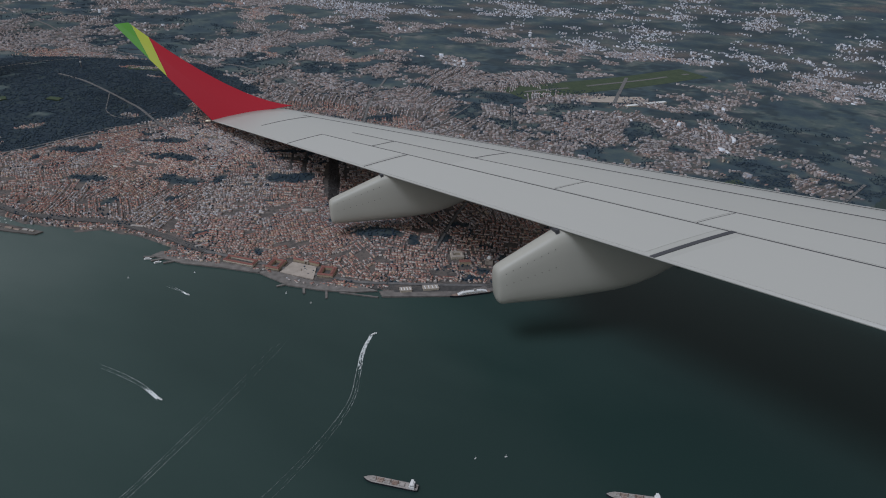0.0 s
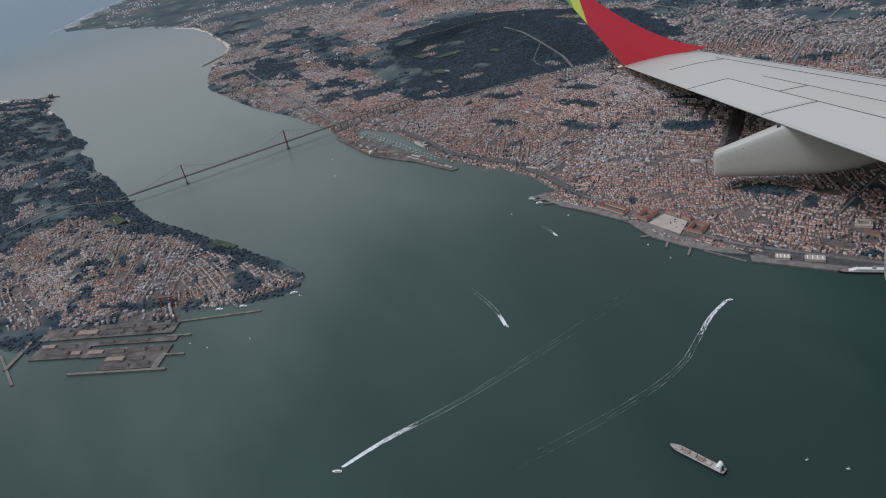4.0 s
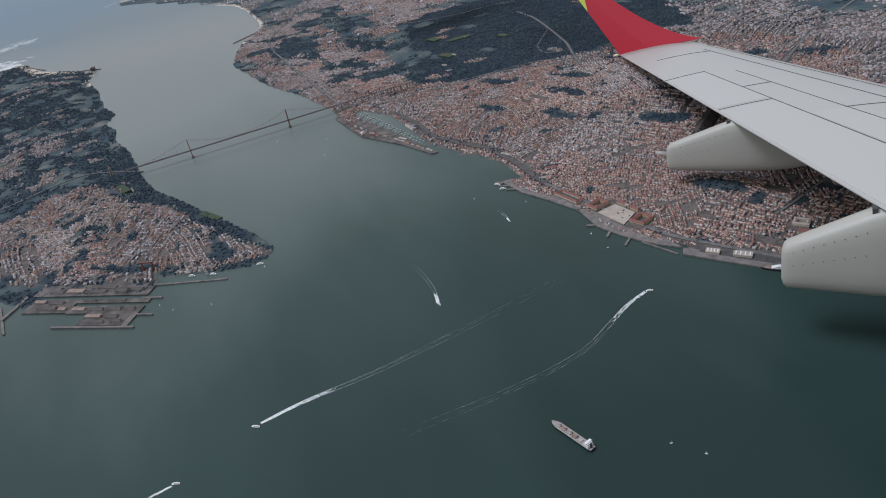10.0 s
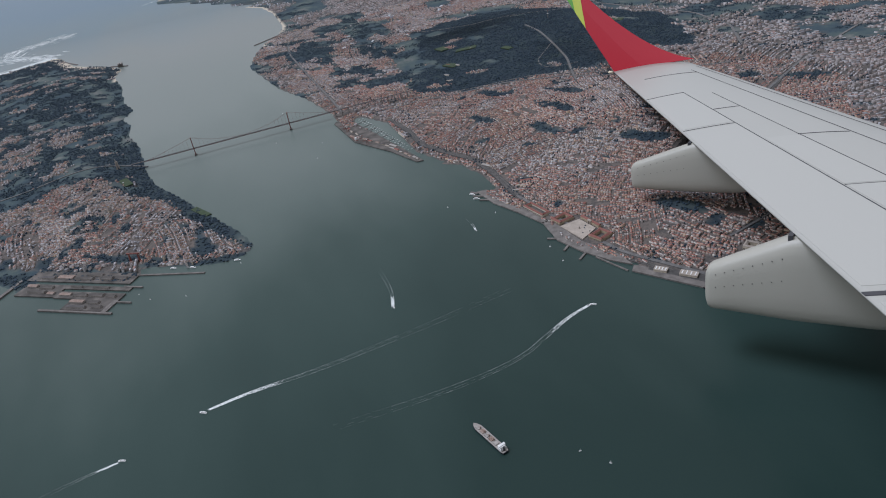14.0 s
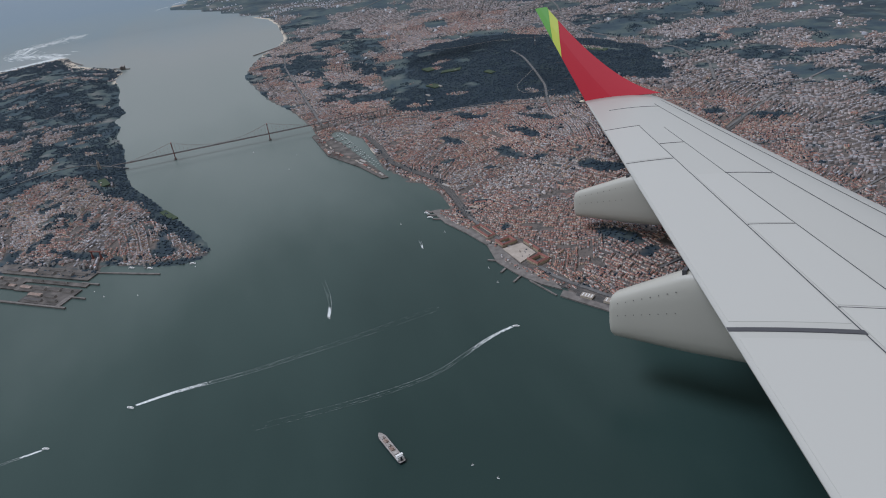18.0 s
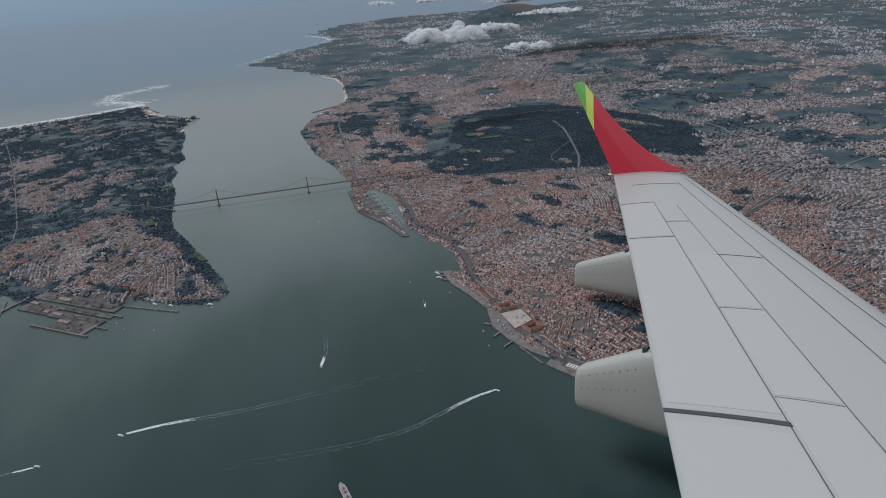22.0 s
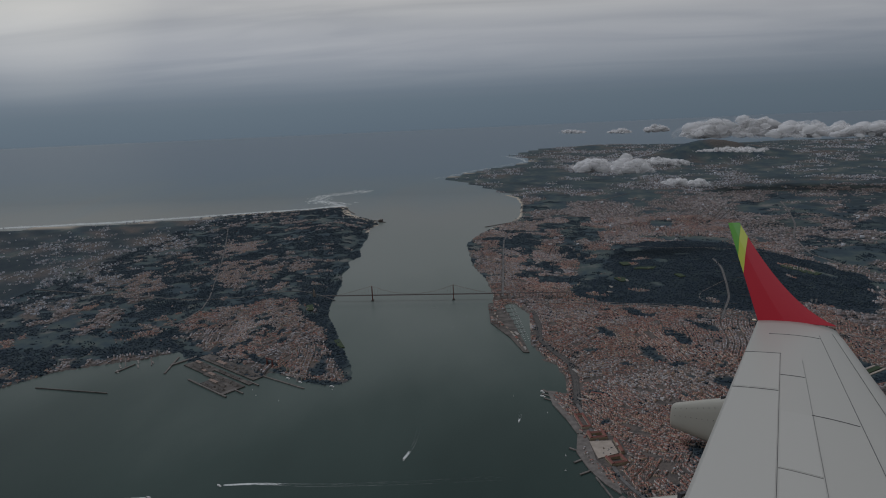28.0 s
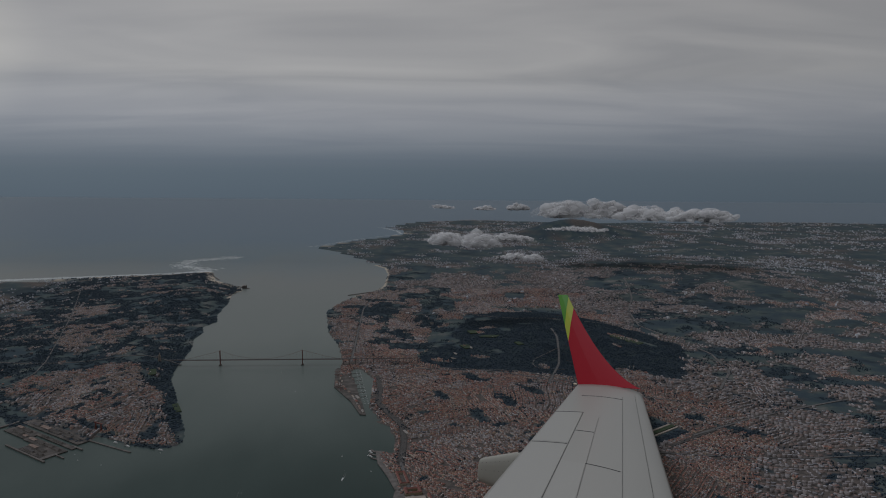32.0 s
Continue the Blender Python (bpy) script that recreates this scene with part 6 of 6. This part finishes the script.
# long flat halls along the quays
QUAY_HALLS = [(124, 56, 42, 12, 2.2), (139, 70, 43, 13, 2.0), (152, 86, 45, 10, 2.0), (180, 112, 44, 12, 2.4), (-205, -60, 22, 9, 2.6), (-240, -70, 22, 10, 2.6), (-262, -55, 4, 16, 2.4),
              (-300, -55, 4, 16, 2.4), (-80, -14, 70, 9, 2.4), (-86, -8, 70, 9, 2.4), (-92, -2, 70, 9, 2.4), (-140, -16, 25, 9, 2.4), (228, 158, 42, 10, 3.2), (252, 182, 42, 12, 3.2)]
for i, (x, y, a, lx, ly) in enumerate(QUAY_HALLS):
    hall("quay_warehouse", x, y, a, lx, ly, 0.8, CREAM_WALL, (PALE_STONE, CLAY, HULL_GREY)[i % 3], "long low warehouse beside the quay", "warehouse", 0.4, "warehouses along the quays")
# low sheds and stores on the harbour quay beside the marina
qrs = random.Random(21)
QUAY_LINE = [(-343, -98), (-312, -95), (-280, -92), (-254, -80), (-232, -71), (-208, -64), (-192, -60)]
for (xa, ya), (xb, yb) in zip(QUAY_LINE, QUAY_LINE[1:]):
    turn_ = math.degrees(math.atan2(yb - ya, xb - xa))
    for k in range(3):
        t_ = (k + 0.5) / 3
        hall("harbour_shed", xa + (xb - xa) * t_ + qrs.uniform(-0.6, 0.6), ya + (yb - ya) * t_ + qrs.uniform(-1.4, 1.4), turn_ + qrs.uniform(-4, 4), qrs.uniform(3.5, 7.5), qrs.uniform(1.4, 2.6),
             qrs.uniform(0.6, 1.0), CREAM_WALL, qrs.choice((RUST, HULL_GREY, PALE_STONE, CLAY, DARK_STEEL)), "low harbour shed on the quay beside the marina", "shed", 0.35, "sheds on the harbour quay")
# pontoons of the marina
for k in range(7):
    u = k / 6
    bm = bmesh.new(); beam(bm, Vector((-328 + 86 * u, -84 + 13.5 * u, 0.2)), Vector((-331 + 86 * u, -75 + 13.5 * u, 0.2)), 0.5, 0.3)
    setting("pontoon", bm, CONCRETE, "narrow pale pontoon in the marina basin", "pontoon")
# grey ships along the southern naval piers
for x, y, a, l_ in ((-147, -456, 38, 11), (-134, -451, 38, 9), (-159, -444, 35, 10), (-148, -438, 35, 9), (-158, -428, 40, 7)):
    s = thing("grey_ship", x, y, 0, a, "small grey ship moored at a southern pier", "ship", "grey ships at the southern piers")
    part("hull", hull(l_, 1.5, 0.6, 0.25), HULL_GREY, s, "grey hull")
    part("superstructure", block(-l_ * 0.22, l_ * 0.15, -0.5, 0.5, 0.6, 1.3, 0.1), HULL_GREY, s)
    part("mast", block(-0.1, 0.1, -0.1, 0.1, 1.3, 2.3), DARK_STEEL, s)
for xa, ya, xb, yb, w in ((-172, -408, -130, -401, 1.6), (-168, -463, -146, -450, 1.0), (-171, -437, -150, -425, 1.0)):
    bm = bmesh.new(); beam(bm, Vector((xa, ya, 0.3)), Vector((xb, yb, 0.3)), w, 1.0)
    setting("pier", bm, CONCRETE, "narrow concrete pier of the southern shore", "pier")
# containers stacked on the terminal
crs = random.Random(3)
for i in range(60):
    u, v = crs.uniform(0, 1), crs.uniform(0, 1)
    x, y = 228 + 50 * u + 4 * v, 160 + 44 * u - 12 * v + 3
    c = thing("container_stack", x, y, 1.0, 42, "coloured shipping containers stacked on the quay", "containers", "container stacks on the quay")
    part("stack", block(-1.2, 1.2, -0.5, 0.5, 0, crs.choice((0.3, 0.55, 0.8)), 0.01), crs.choice((RUST, CLAY, HULL_GREY, DARK_STEEL, WHITE_PAINT)), c)
for x, y, a in ((270, 186, 40), (256, 174, 40), (-276, -93, 15), (-262, -90, 15), (-310, -99, 8), (-320, -100, 8)):
    c = thing("gantry_crane", x, y, 0.9, a, "tall steel gantry crane on the quay", "crane", "harbour cranes")
    bm = bmesh.new()
    for sx in (-0.8, 0.8):
        for sy in (-0.8, 0.8):
            beam(bm, Vector((sx, sy, 0)), Vector((sx * 0.8, sy, 4.2)), 0.2, 0.2)
    part("legs", bm, STEEL_RED, c)
    bm = bmesh.new(); beam(bm, Vector((0, -4.5, 4.3)), Vector((0, 2.5, 4.3)), 0.5, 0.35)
    part("boom", bm, STEEL_RED, c)
    part("cab", block(-0.3, 0.3, -0.6, 0.4, 4.4, 4.9, 0.05), WHITE_PAINT, c)

# slab blocks of flats that stand clear above the houses, each on its own
def slab_block(x, y, turn, lx, ly, h, wall, label):
    b = thing("slab_block", x, y, float(land_height(np.array([x]), np.array([y]))[0]), turn, label, "apartment block", "tall slab blocks of flats")
    part("wall", block(-lx / 2, lx / 2, -ly / 2, ly / 2, -1.5, h), wall, b)
    part("roof", block(-lx / 2 - 0.06, lx / 2 + 0.06, -ly / 2 - 0.06, ly / 2 + 0.06, h, h + 0.15), CONCRETE, b, "flat grey roof")
    part("lift_house", block(-0.4, 0.4, -0.3, 0.3, h + 0.15, h + 0.5), CONCRETE, b)
    for k in range(int(h / 0.6)):
        part("window_row", block(-lx / 2 + 0.15, lx / 2 - 0.15, -ly / 2 - 0.02, ly / 2 + 0.02, 0.3 + 0.6 * k, 0.52 + 0.6 * k), DARK_STEEL, b)
    return b


slab_rng = random.Random(33)
WHITE_WALL = material("white_rendered_wall", ((0.56, 0.55, 0.54), (0.68, 0.67, 0.66)), 0.85, scale=0.6)
SLAB_SITES = [(203, 366), (219, 387), (223, 304), (130, 395), (150, 384), (89, 369), (299, 380), (282, 381), (241, 357), (137, 320), (243, 499), (317, 540),
              (-303, -447), (-280, -427), (-280, -412), (-318, -405), (-328, -390), (-330, -350), (-140, -314), (-138, -280), (-284, -366), (-251, -329), (-159, -340), (-118, -264), (-503, -466),
              (-258, 74), (-780, 116), (-708, 202), (-220, 147), (-187, 178), (-582, 16), (-280, 131), (-327, 254)]
for sx, sy in SLAB_SITES:
    turn_ = slab_rng.uniform(0, 180)
    for k in range(2):
        a_ = radians(turn_ + 90)
        off = (k - 0.5) * slab_rng.uniform(3.6, 5.0)
        pale = slab_rng.random() < 0.6
        slab_block(sx + off * math.cos(a_), sy + off * math.sin(a_), turn_ + slab_rng.uniform(-6, 6), slab_rng.uniform(2.6, 5.4), slab_rng.uniform(1.1, 1.5), slab_rng.uniform(1.9, 3.6),
                   WHITE_WALL if pale else CREAM_WALL, "white slab block of flats with rows of dark windows" if pale else "cream slab block of flats with rows of dark windows")

# marina boats
for i in range(46):
    t, s = (i % 23) / 22, i // 23
    m = thing("moored_yacht", -340 + 118 * t, -79 + 19 * t - 0 * s + 4 * s - 1, 0, 100, "white yacht moored in the marina basin", "boat", "yachts in the marina")
    part("hull", hull(1.6, 0.5, 0.2, 0.4), WHITE_PAINT, m)

# park and avenue
setting("avenue", strip([(-99, 172), (-40, 87)], 8.0, 0.5, 3.0), ASPHALT, "broad dark avenue between the houses", "avenue")
a_u, a_v = rng.uniform(0.0, 1.0, 1000), rng.uniform(-3.9, 3.9, 1000)
a_x, a_y = -99 + 59 * a_u + 0.82 * a_v, 172 - 85 * a_u + 0.57 * a_v
avenue_me = crown_mesh("avenue_trees", a_x, a_y, land_height(a_x, a_y), rng.uniform(0.5, 0.95, 1000), rng.uniform(1.0, 1.7, 1000), PALE_TREES)
tagged(new("avenue_trees", avenue_me), "bare brown trees filling the broad avenue", "trees", kind="stuff")
park = setting("lawn", strip([(-144, 239), (-108, 190)], 4.6, 0.9), GRASS, "green lawn running down the park", "lawn")
for o in (-4.4, 4.4):
    setting("park_walk", strip([(-144 + o * 0.8, 239 + o * 0.6), (-108 + o * 0.8, 190 + o * 0.6)], 2.0, 0.7), PALE_STONE, "pale walk beside the lawn", "path")
for x, y, w, h, a in ((-455, 285, 46, 14, 45), (-432, 60, 20, 12, 20), (-470, 95, 26, 12, 60), (-505, 75, 20, 14, 10), (-210, -252, 26, 6, 26), (110, 168, 30, 14, 35), (-322, -318, 20, 8, 20), (-420, 130, 14, 9, 20), (150, 235, 22, 10, 30), (230, 330, 26, 9, 50)):
    c_, s_ = math.cos(radians(a)), math.sin(radians(a))
    setting("meadow", strip([(x - c_ * w / 2, y - s_ * w / 2), (x, y), (x + c_ * w / 2, y + s_ * w / 2)], h, 0.5), GRASS, "open green meadow among the woods", "meadow")

# airport
setting("airfield", strip([(-45, 470), (20, 580), (125, 765)], 52, 0.2, 12), GRASS, "flat grass airfield", "airfield")
setting("runway", strip([(-34, 488), (119, 753)], 4.5, 0.6, 12), ROAD_GREY, "long pale runway", "runway")
setting("runway", strip([(49, 668), (72, 512)], 4.5, 0.7, 12), ROAD_GREY, "cross runway with pale concrete", "runway")
setting("apron", strip([(28, 505), (100, 560)], 26, 0.5, 12), PALE_STONE, "pale concrete apron", "apron")
for x, y in ((92, 520), (108, 545), (118, 560)):
    hall("airport_terminal", x, y, 50, 16, 5, 1.6, CREAM_WALL, WHITE_PAINT, "long white airport terminal", "terminal", 0.3, "airport buildings")


# ---------------------------------------------------------------- south bank
YARD = Vector((-163, -374, 0))
YARD_D, YARD_N = Vector((0.574, 0.819, 0)), Vector((0.819, -0.574, 0))


def yard(s, n):
    """Place in the shipyard: s along the shore, n out into the river."""
    p = YARD + YARD_D * s + YARD_N * n
    return (p.x, p.y)


def yard_rect(s0, s1, n0, n1, z0, z1):
    return slab([yard(s0, n0), yard(s0, n1), yard(s1, n1), yard(s1, n0)], z0, z1)


for s0, s1, n0, n1, lab in ((-14, 82, -13, 0.5, "shipyard ground along the shore"), (-8, 30, 4.5, 20, "derelict shipyard dock of grey concrete"), (30, 88, 4.5, 9, "narrow dock wall between two basins"),
                            (30, 88, 12.5, 21, "derelict shipyard dock of grey concrete"), (48, 84, 21, 34, "outer dock platform in the river"), (84, 88, 21, 35, "pale end wall of the outer dock")):
    setting("dock", yard_rect(s0, s1, n0, n1, -2, 0.9), CONCRETE if s0 == 84 else DOCK, lab, "dock")
for s0, s1, n0, n1 in ((30, 94, 34.8, 36.6), (86, 100, 22, 23.2), (80, 96, 3.4, 4.6), (-20, -17, 0, 28)):
    setting("mole", yard_rect(s0, s1, n0, n1, -2, 1.1), CONCRETE, "long narrow concrete mole", "mole")
b_ = bmesh.new(); beam(b_, Vector((-126, -302, 0.2)), Vector((-99, -254, 0.2)), 1.6, 1.2)
setting("mole", b_, CONCRETE, "long narrow concrete mole", "mole")
drs = random.Random(9)
yard_turn = math.degrees(math.atan2(YARD_D.y, YARD_D.x))
for s0, n0, lx, ly in ((4, -4, 12, 3), (20, -5, 14, 4), (38, -4, 16, 3), (44, -9, 14, 3), (58, -5, 10, 4), (70, -6, 10, 3), (0, 8, 9, 3), (14, 9, 12, 3.5), (10, 15, 16, 3), (24, 16, 6, 3),
                       (38, 16.5, 10, 3), (52, 17, 12, 3), (66, 16.5, 12, 3.4), (79, 17, 8, 3), (56, 25, 12, 3.2), (70, 25, 10, 3.2), (60, 31, 16, 2.2), (77, 30, 8, 2.4), (40, 6.7, 10, 1.6), (62, 6.7, 14, 1.6)):
    x, y = yard(s0, n0)
    b = thing("yard_shed", x, y, 0.9, yard_turn, "worn grey shipyard shed on the dock", "shed", "sheds of the old shipyard")
    w_h = drs.uniform(0.7, 1.3)
    part("wall", block(-lx / 2, lx / 2, -ly / 2, ly / 2, 0, w_h), HULL_GREY, b)
    part("roof", gable(-lx / 2 - 0.1, lx / 2 + 0.1, -ly / 2 - 0.1, ly / 2 + 0.1, w_h, w_h + 0.45), drs.choice((DOCK, RUST, DARK_STEEL, DOCK)), b)
cr_ob = thing("shipyard_gantry", -150, -304, 0.5, 60, "huge red gantry crane of the old shipyard", "crane")
for sx in (-4, 4):
    bm = bmesh.new(); beam(bm, Vector((sx, -0.8, 0)), Vector((sx * 0.95, 0, 7)), 0.7, 0.7); beam(bm, Vector((sx, 0.8, 0)), Vector((sx * 0.95, 0, 7)), 0.7, 0.7)
    part("leg", bm, STEEL_RED, cr_ob)
bm = bmesh.new(); beam(bm, Vector((-5.5, 0, 7.2)), Vector((5.5, 0, 7.2)), 0.9, 0.9)
part("girder", bm, STEEL_RED, cr_ob)
statue = thing("hilltop_monument", -372, -328, float(land_height(np.array([-372.0]), np.array([-328.0]))[0]), 0, "tall pale monument on a four-legged pedestal above the bridge", "monument")
bm = bmesh.new()
for sx in (-1, 1):
    for sy in (-1, 1):
        beam(bm, Vector((sx * 1.1, sy * 1.1, -1)), Vector((sx * 0.7, sy * 0.7, 7.6)), 0.7, 0.7)
box(bm, -1.1, 1.1, -1.1, 1.1, 7.6, 8.3, 0.1)
part("pedestal", bm, PALE_STONE, statue, "tall four-legged pedestal")
bm = block(-0.4, 0.4, -0.35, 0.35, 8.3, 10.8, 0.12)
box(bm, -1.3, 1.3, -0.16, 0.16, 10.0, 10.35, 0.02)
part("statue", bm, PALE_STONE, statue, "plain pale statue")
# grain pier at the river mouth, and the pier opposite
for pts, w, nm in (([(-1114, -489), (-1016, -436)], 3.0, "breakwater"), ([(-930, -372), (-906, -345)], 3.5, "pier"), ([(-874, -92), (-834, -140)], 2.2, "pier"), ([(-95, -508), (-85, -431)], 0.7, "mole"), ([(-153, -444), (-132, -452)], 1.6, "mole")):
    b_ = bmesh.new(); beam(b_, Vector((*pts[0], 0.3)), Vector((*pts[1], 0.3)), w, 1.4)
    setting(nm, b_, CONCRETE, "long grey pier in the river mouth", nm)
for i in range(6):
    x, y = -918 + 2.2 * (i % 3) * 2, -358 + 4 * (i // 3)
    s = thing("grain_silo", x, y, 0.8, 0, "pale round grain silo on the pier", "silo", "silos at the river mouth")
    bm = bmesh.new(); bmesh.ops.create_cone(bm, cap_ends=True, segments=12, radius1=1.7, radius2=1.7, depth=5, matrix=Matrix.Translation((0, 0, 2.2)))
    part("drum", bm, CONCRETE, s)
    bm = bmesh.new(); bmesh.ops.create_cone(bm, cap_ends=True, segments=12, radius1=1.75, radius2=0.3, depth=0.7, matrix=Matrix.Translation((0, 0, 5.05)))
    part("cap", bm, HULL_GREY, s)


# surf on the ocean beach and over the bar
def surf(points, spread, count, label, seed):
    rs = random.Random(seed)
    bm = bmesh.new()
    for _ in range(count):
        k = rs.randrange(len(points) - 1)
        a, b = Vector((*points[k], 0)), Vector((*points[k + 1], 0))
        d = (b - a).normalized()
        nrm = Vector((-d.y, d.x, 0))
        c = a.lerp(b, rs.random()) + nrm * rs.gauss(0, spread) + Vector((0, 0, 0.05))
        ln, wd = rs.uniform(4, 16), rs.uniform(0.5, 1.8)
        dd = (d + nrm * rs.uniform(-0.25, 0.25)).normalized()
        q = [c - dd * ln, c + nrm * wd, c + dd * ln, c - nrm * wd * 0.6]
        vs = [bm.verts.new(p) for p in q] + [bm.verts.new(c + Vector((0, 0, 0.25)))]
        for i in range(4):
            bm.faces.new((vs[i], vs[(i + 1) % 4], vs[4]))
    me = bpy.data.meshes.new("surf")
    bm.to_mesh(me); bm.free()
    me.materials.append(FOAM)
    return tagged(new("surf", me), label, "surf", kind="stuff")


surf([(-825, -1900), (-938, -1214), (-978, -971), (-1047, -740), (-1097, -560), (-1134, -492)], 6.0, 3000, "white surf breaking along the ocean beach", 1)
surf([(-1150, -490), (-1240, -600), (-1330, -578), (-1390, -480)], 15, 420, "broken white water over the river bar", 2)
surf([(-1610, -338), (-1825, -224), (-2040, -68), (-2150, -88), (-2298, -158)], 4, 160, "thin surf along the far coast", 3)


# ---------------------------------------------------------------- clouds
ball = bmesh.new()
bmesh.ops.create_icosphere(ball, subdivisions=2, radius=1.0)
BALL_V = np.array([tuple(q.co) for q in ball.verts])
BALL_F = np.array([[q.index for q in f.verts] for f in ball.faces])
ball.free()


def cloud(x, y, z, lx, ly, h, turn, seed, label):
    """A heaped cloud: many rounded lumps on a flattish base, joined into one body."""
    rs = random.Random(seed)
    bm = bmesh.new()
    c, s = math.cos(radians(turn)), math.sin(radians(turn))
    lobes = [(rs.uniform(-0.75, 0.75), rs.uniform(-0.5, 0.5), rs.uniform(0.45, 1.0)) for _ in range(6)]
    V, F = [], []
    for k_ in range(230):
        lu, lv, lh = rs.choice(lobes)
        u, v = lu + rs.gauss(0, 0.17), lv + rs.gauss(0, 0.22)
        k = max(0.10, 1 - 0.55 * (u * u + v * v))
        r = h * (0.10 + 0.26 * rs.random()) * (0.35 + 0.65 * k)
        zz = h * lh * rs.random() ** 1.6 * 0.72 * k
        px, py = u * lx / 2, v * ly / 2
        at_ = np.array((px * c - py * s, px * s + py * c, zz))
        V.append(BALL_V * (r * rs.uniform(1.1, 1.8), r * rs.uniform(1.1, 1.8), r * rs.uniform(0.65, 0.95)) + at_)
        F.append(BALL_F + k_ * len(BALL_V))
    V, F = np.concatenate(V), np.concatenate(F)
    V[:, 2] = np.where(V[:, 2] < 0, V[:, 2] * 0.35, V[:, 2])     # a flattish base
    for _w, _a in ((2.1 / h, 0.07), (4.7 / h, 0.04), (11 / h, 0.02)):
        for ax in range(3):
            V[:, ax] += h * _a * np.sin(V[:, (ax + 1) % 3] * _w * 2.1 + seed + ax) * np.cos(V[:, (ax + 2) % 3] * _w * 1.7 + 2 * seed)
    me = quick_mesh("cloud", V, F, [CLOUD], smooth=True)
    ob = new("cloud", me)
    ob.matrix_world = Matrix.Translation((x, y, z))
    return tagged(ob, label, "cloud", "fair-weather clouds near the coast", "stuff")


cloud(-590, 70, 128, 130, 90, 26, 80, 1, "small white heaped cloud over the suburbs")
cloud(-600, 135, 132, 70, 60, 16, 70, 2, "small white cloud over the suburbs")
cloud(-400, 132, 130, 60, 50, 10, 70, 3, "thin white wisp of cloud")
cloud(-1240, 400, 128, 220, 160, 56, 70, 4, "tall white heaped cloud over the hills")
cloud(-1180, 520, 126, 260, 160, 40, 70, 5, "long white heaped cloud over the hills")
cloud(-1130, 650, 126, 200, 140, 36, 70, 6, "long white heaped cloud over the hills")
cloud(-820, 330, 128, 190, 60, 10, 75, 7, "low flat bank of white cloud")
cloud(-1330, 252, 136, 60, 50, 22, 70, 8, "small white cloud above the sea")
cloud(-1380, 172, 132, 60, 50, 14, 70, 9, "small white cloud above the sea")
cloud(-1500, 60, 128, 80, 50, 12, 70, 10, "small flat cloud above the sea")

# the wooded hill: a lookout mast and low buildings in the clearing
mast_z = float(land_height(np.array([-500.0]), np.array([226.0]))[0])
mast = thing("radio_mast", -500, 226, mast_z, 0, "tall pale radio mast above the wooded hill", "mast")
bm = bmesh.new(); beam(bm, Vector((0, 0, -1)), Vector((0, 0, 9)), 0.7, 0.7)
part("shaft", bm, CONCRETE, mast)
part("platform", block(-0.9, 0.9, -0.9, 0.9, 6.2, 6.9, 0.1), WHITE_PAINT, mast)
bm = bmesh.new(); beam(bm, Vector((0, 0, 9)), Vector((0, 0, 12)), 0.25, 0.25)
part("aerial", bm, STEEL_RED, mast)
for i, (x, y, a) in enumerate(((-478, 268, 40), (-468, 276, 40), (-458, 288, 45), (-474, 284, 50), (-449, 297, 45), (-425, 66, 10), (-437, 58, 20), (-462, 101, 60), (-404, 44, 30), (-498, 82, 10), (-383, 40, 60))):
    hall("clearing_house", x, y, a, 7, 2.6, 0.9, CREAM_WALL, (CLAY, PALE_STONE, HULL_GREY)[i % 3], "low pale building in a woodland clearing", "building", 0.4, "buildings in the woods")
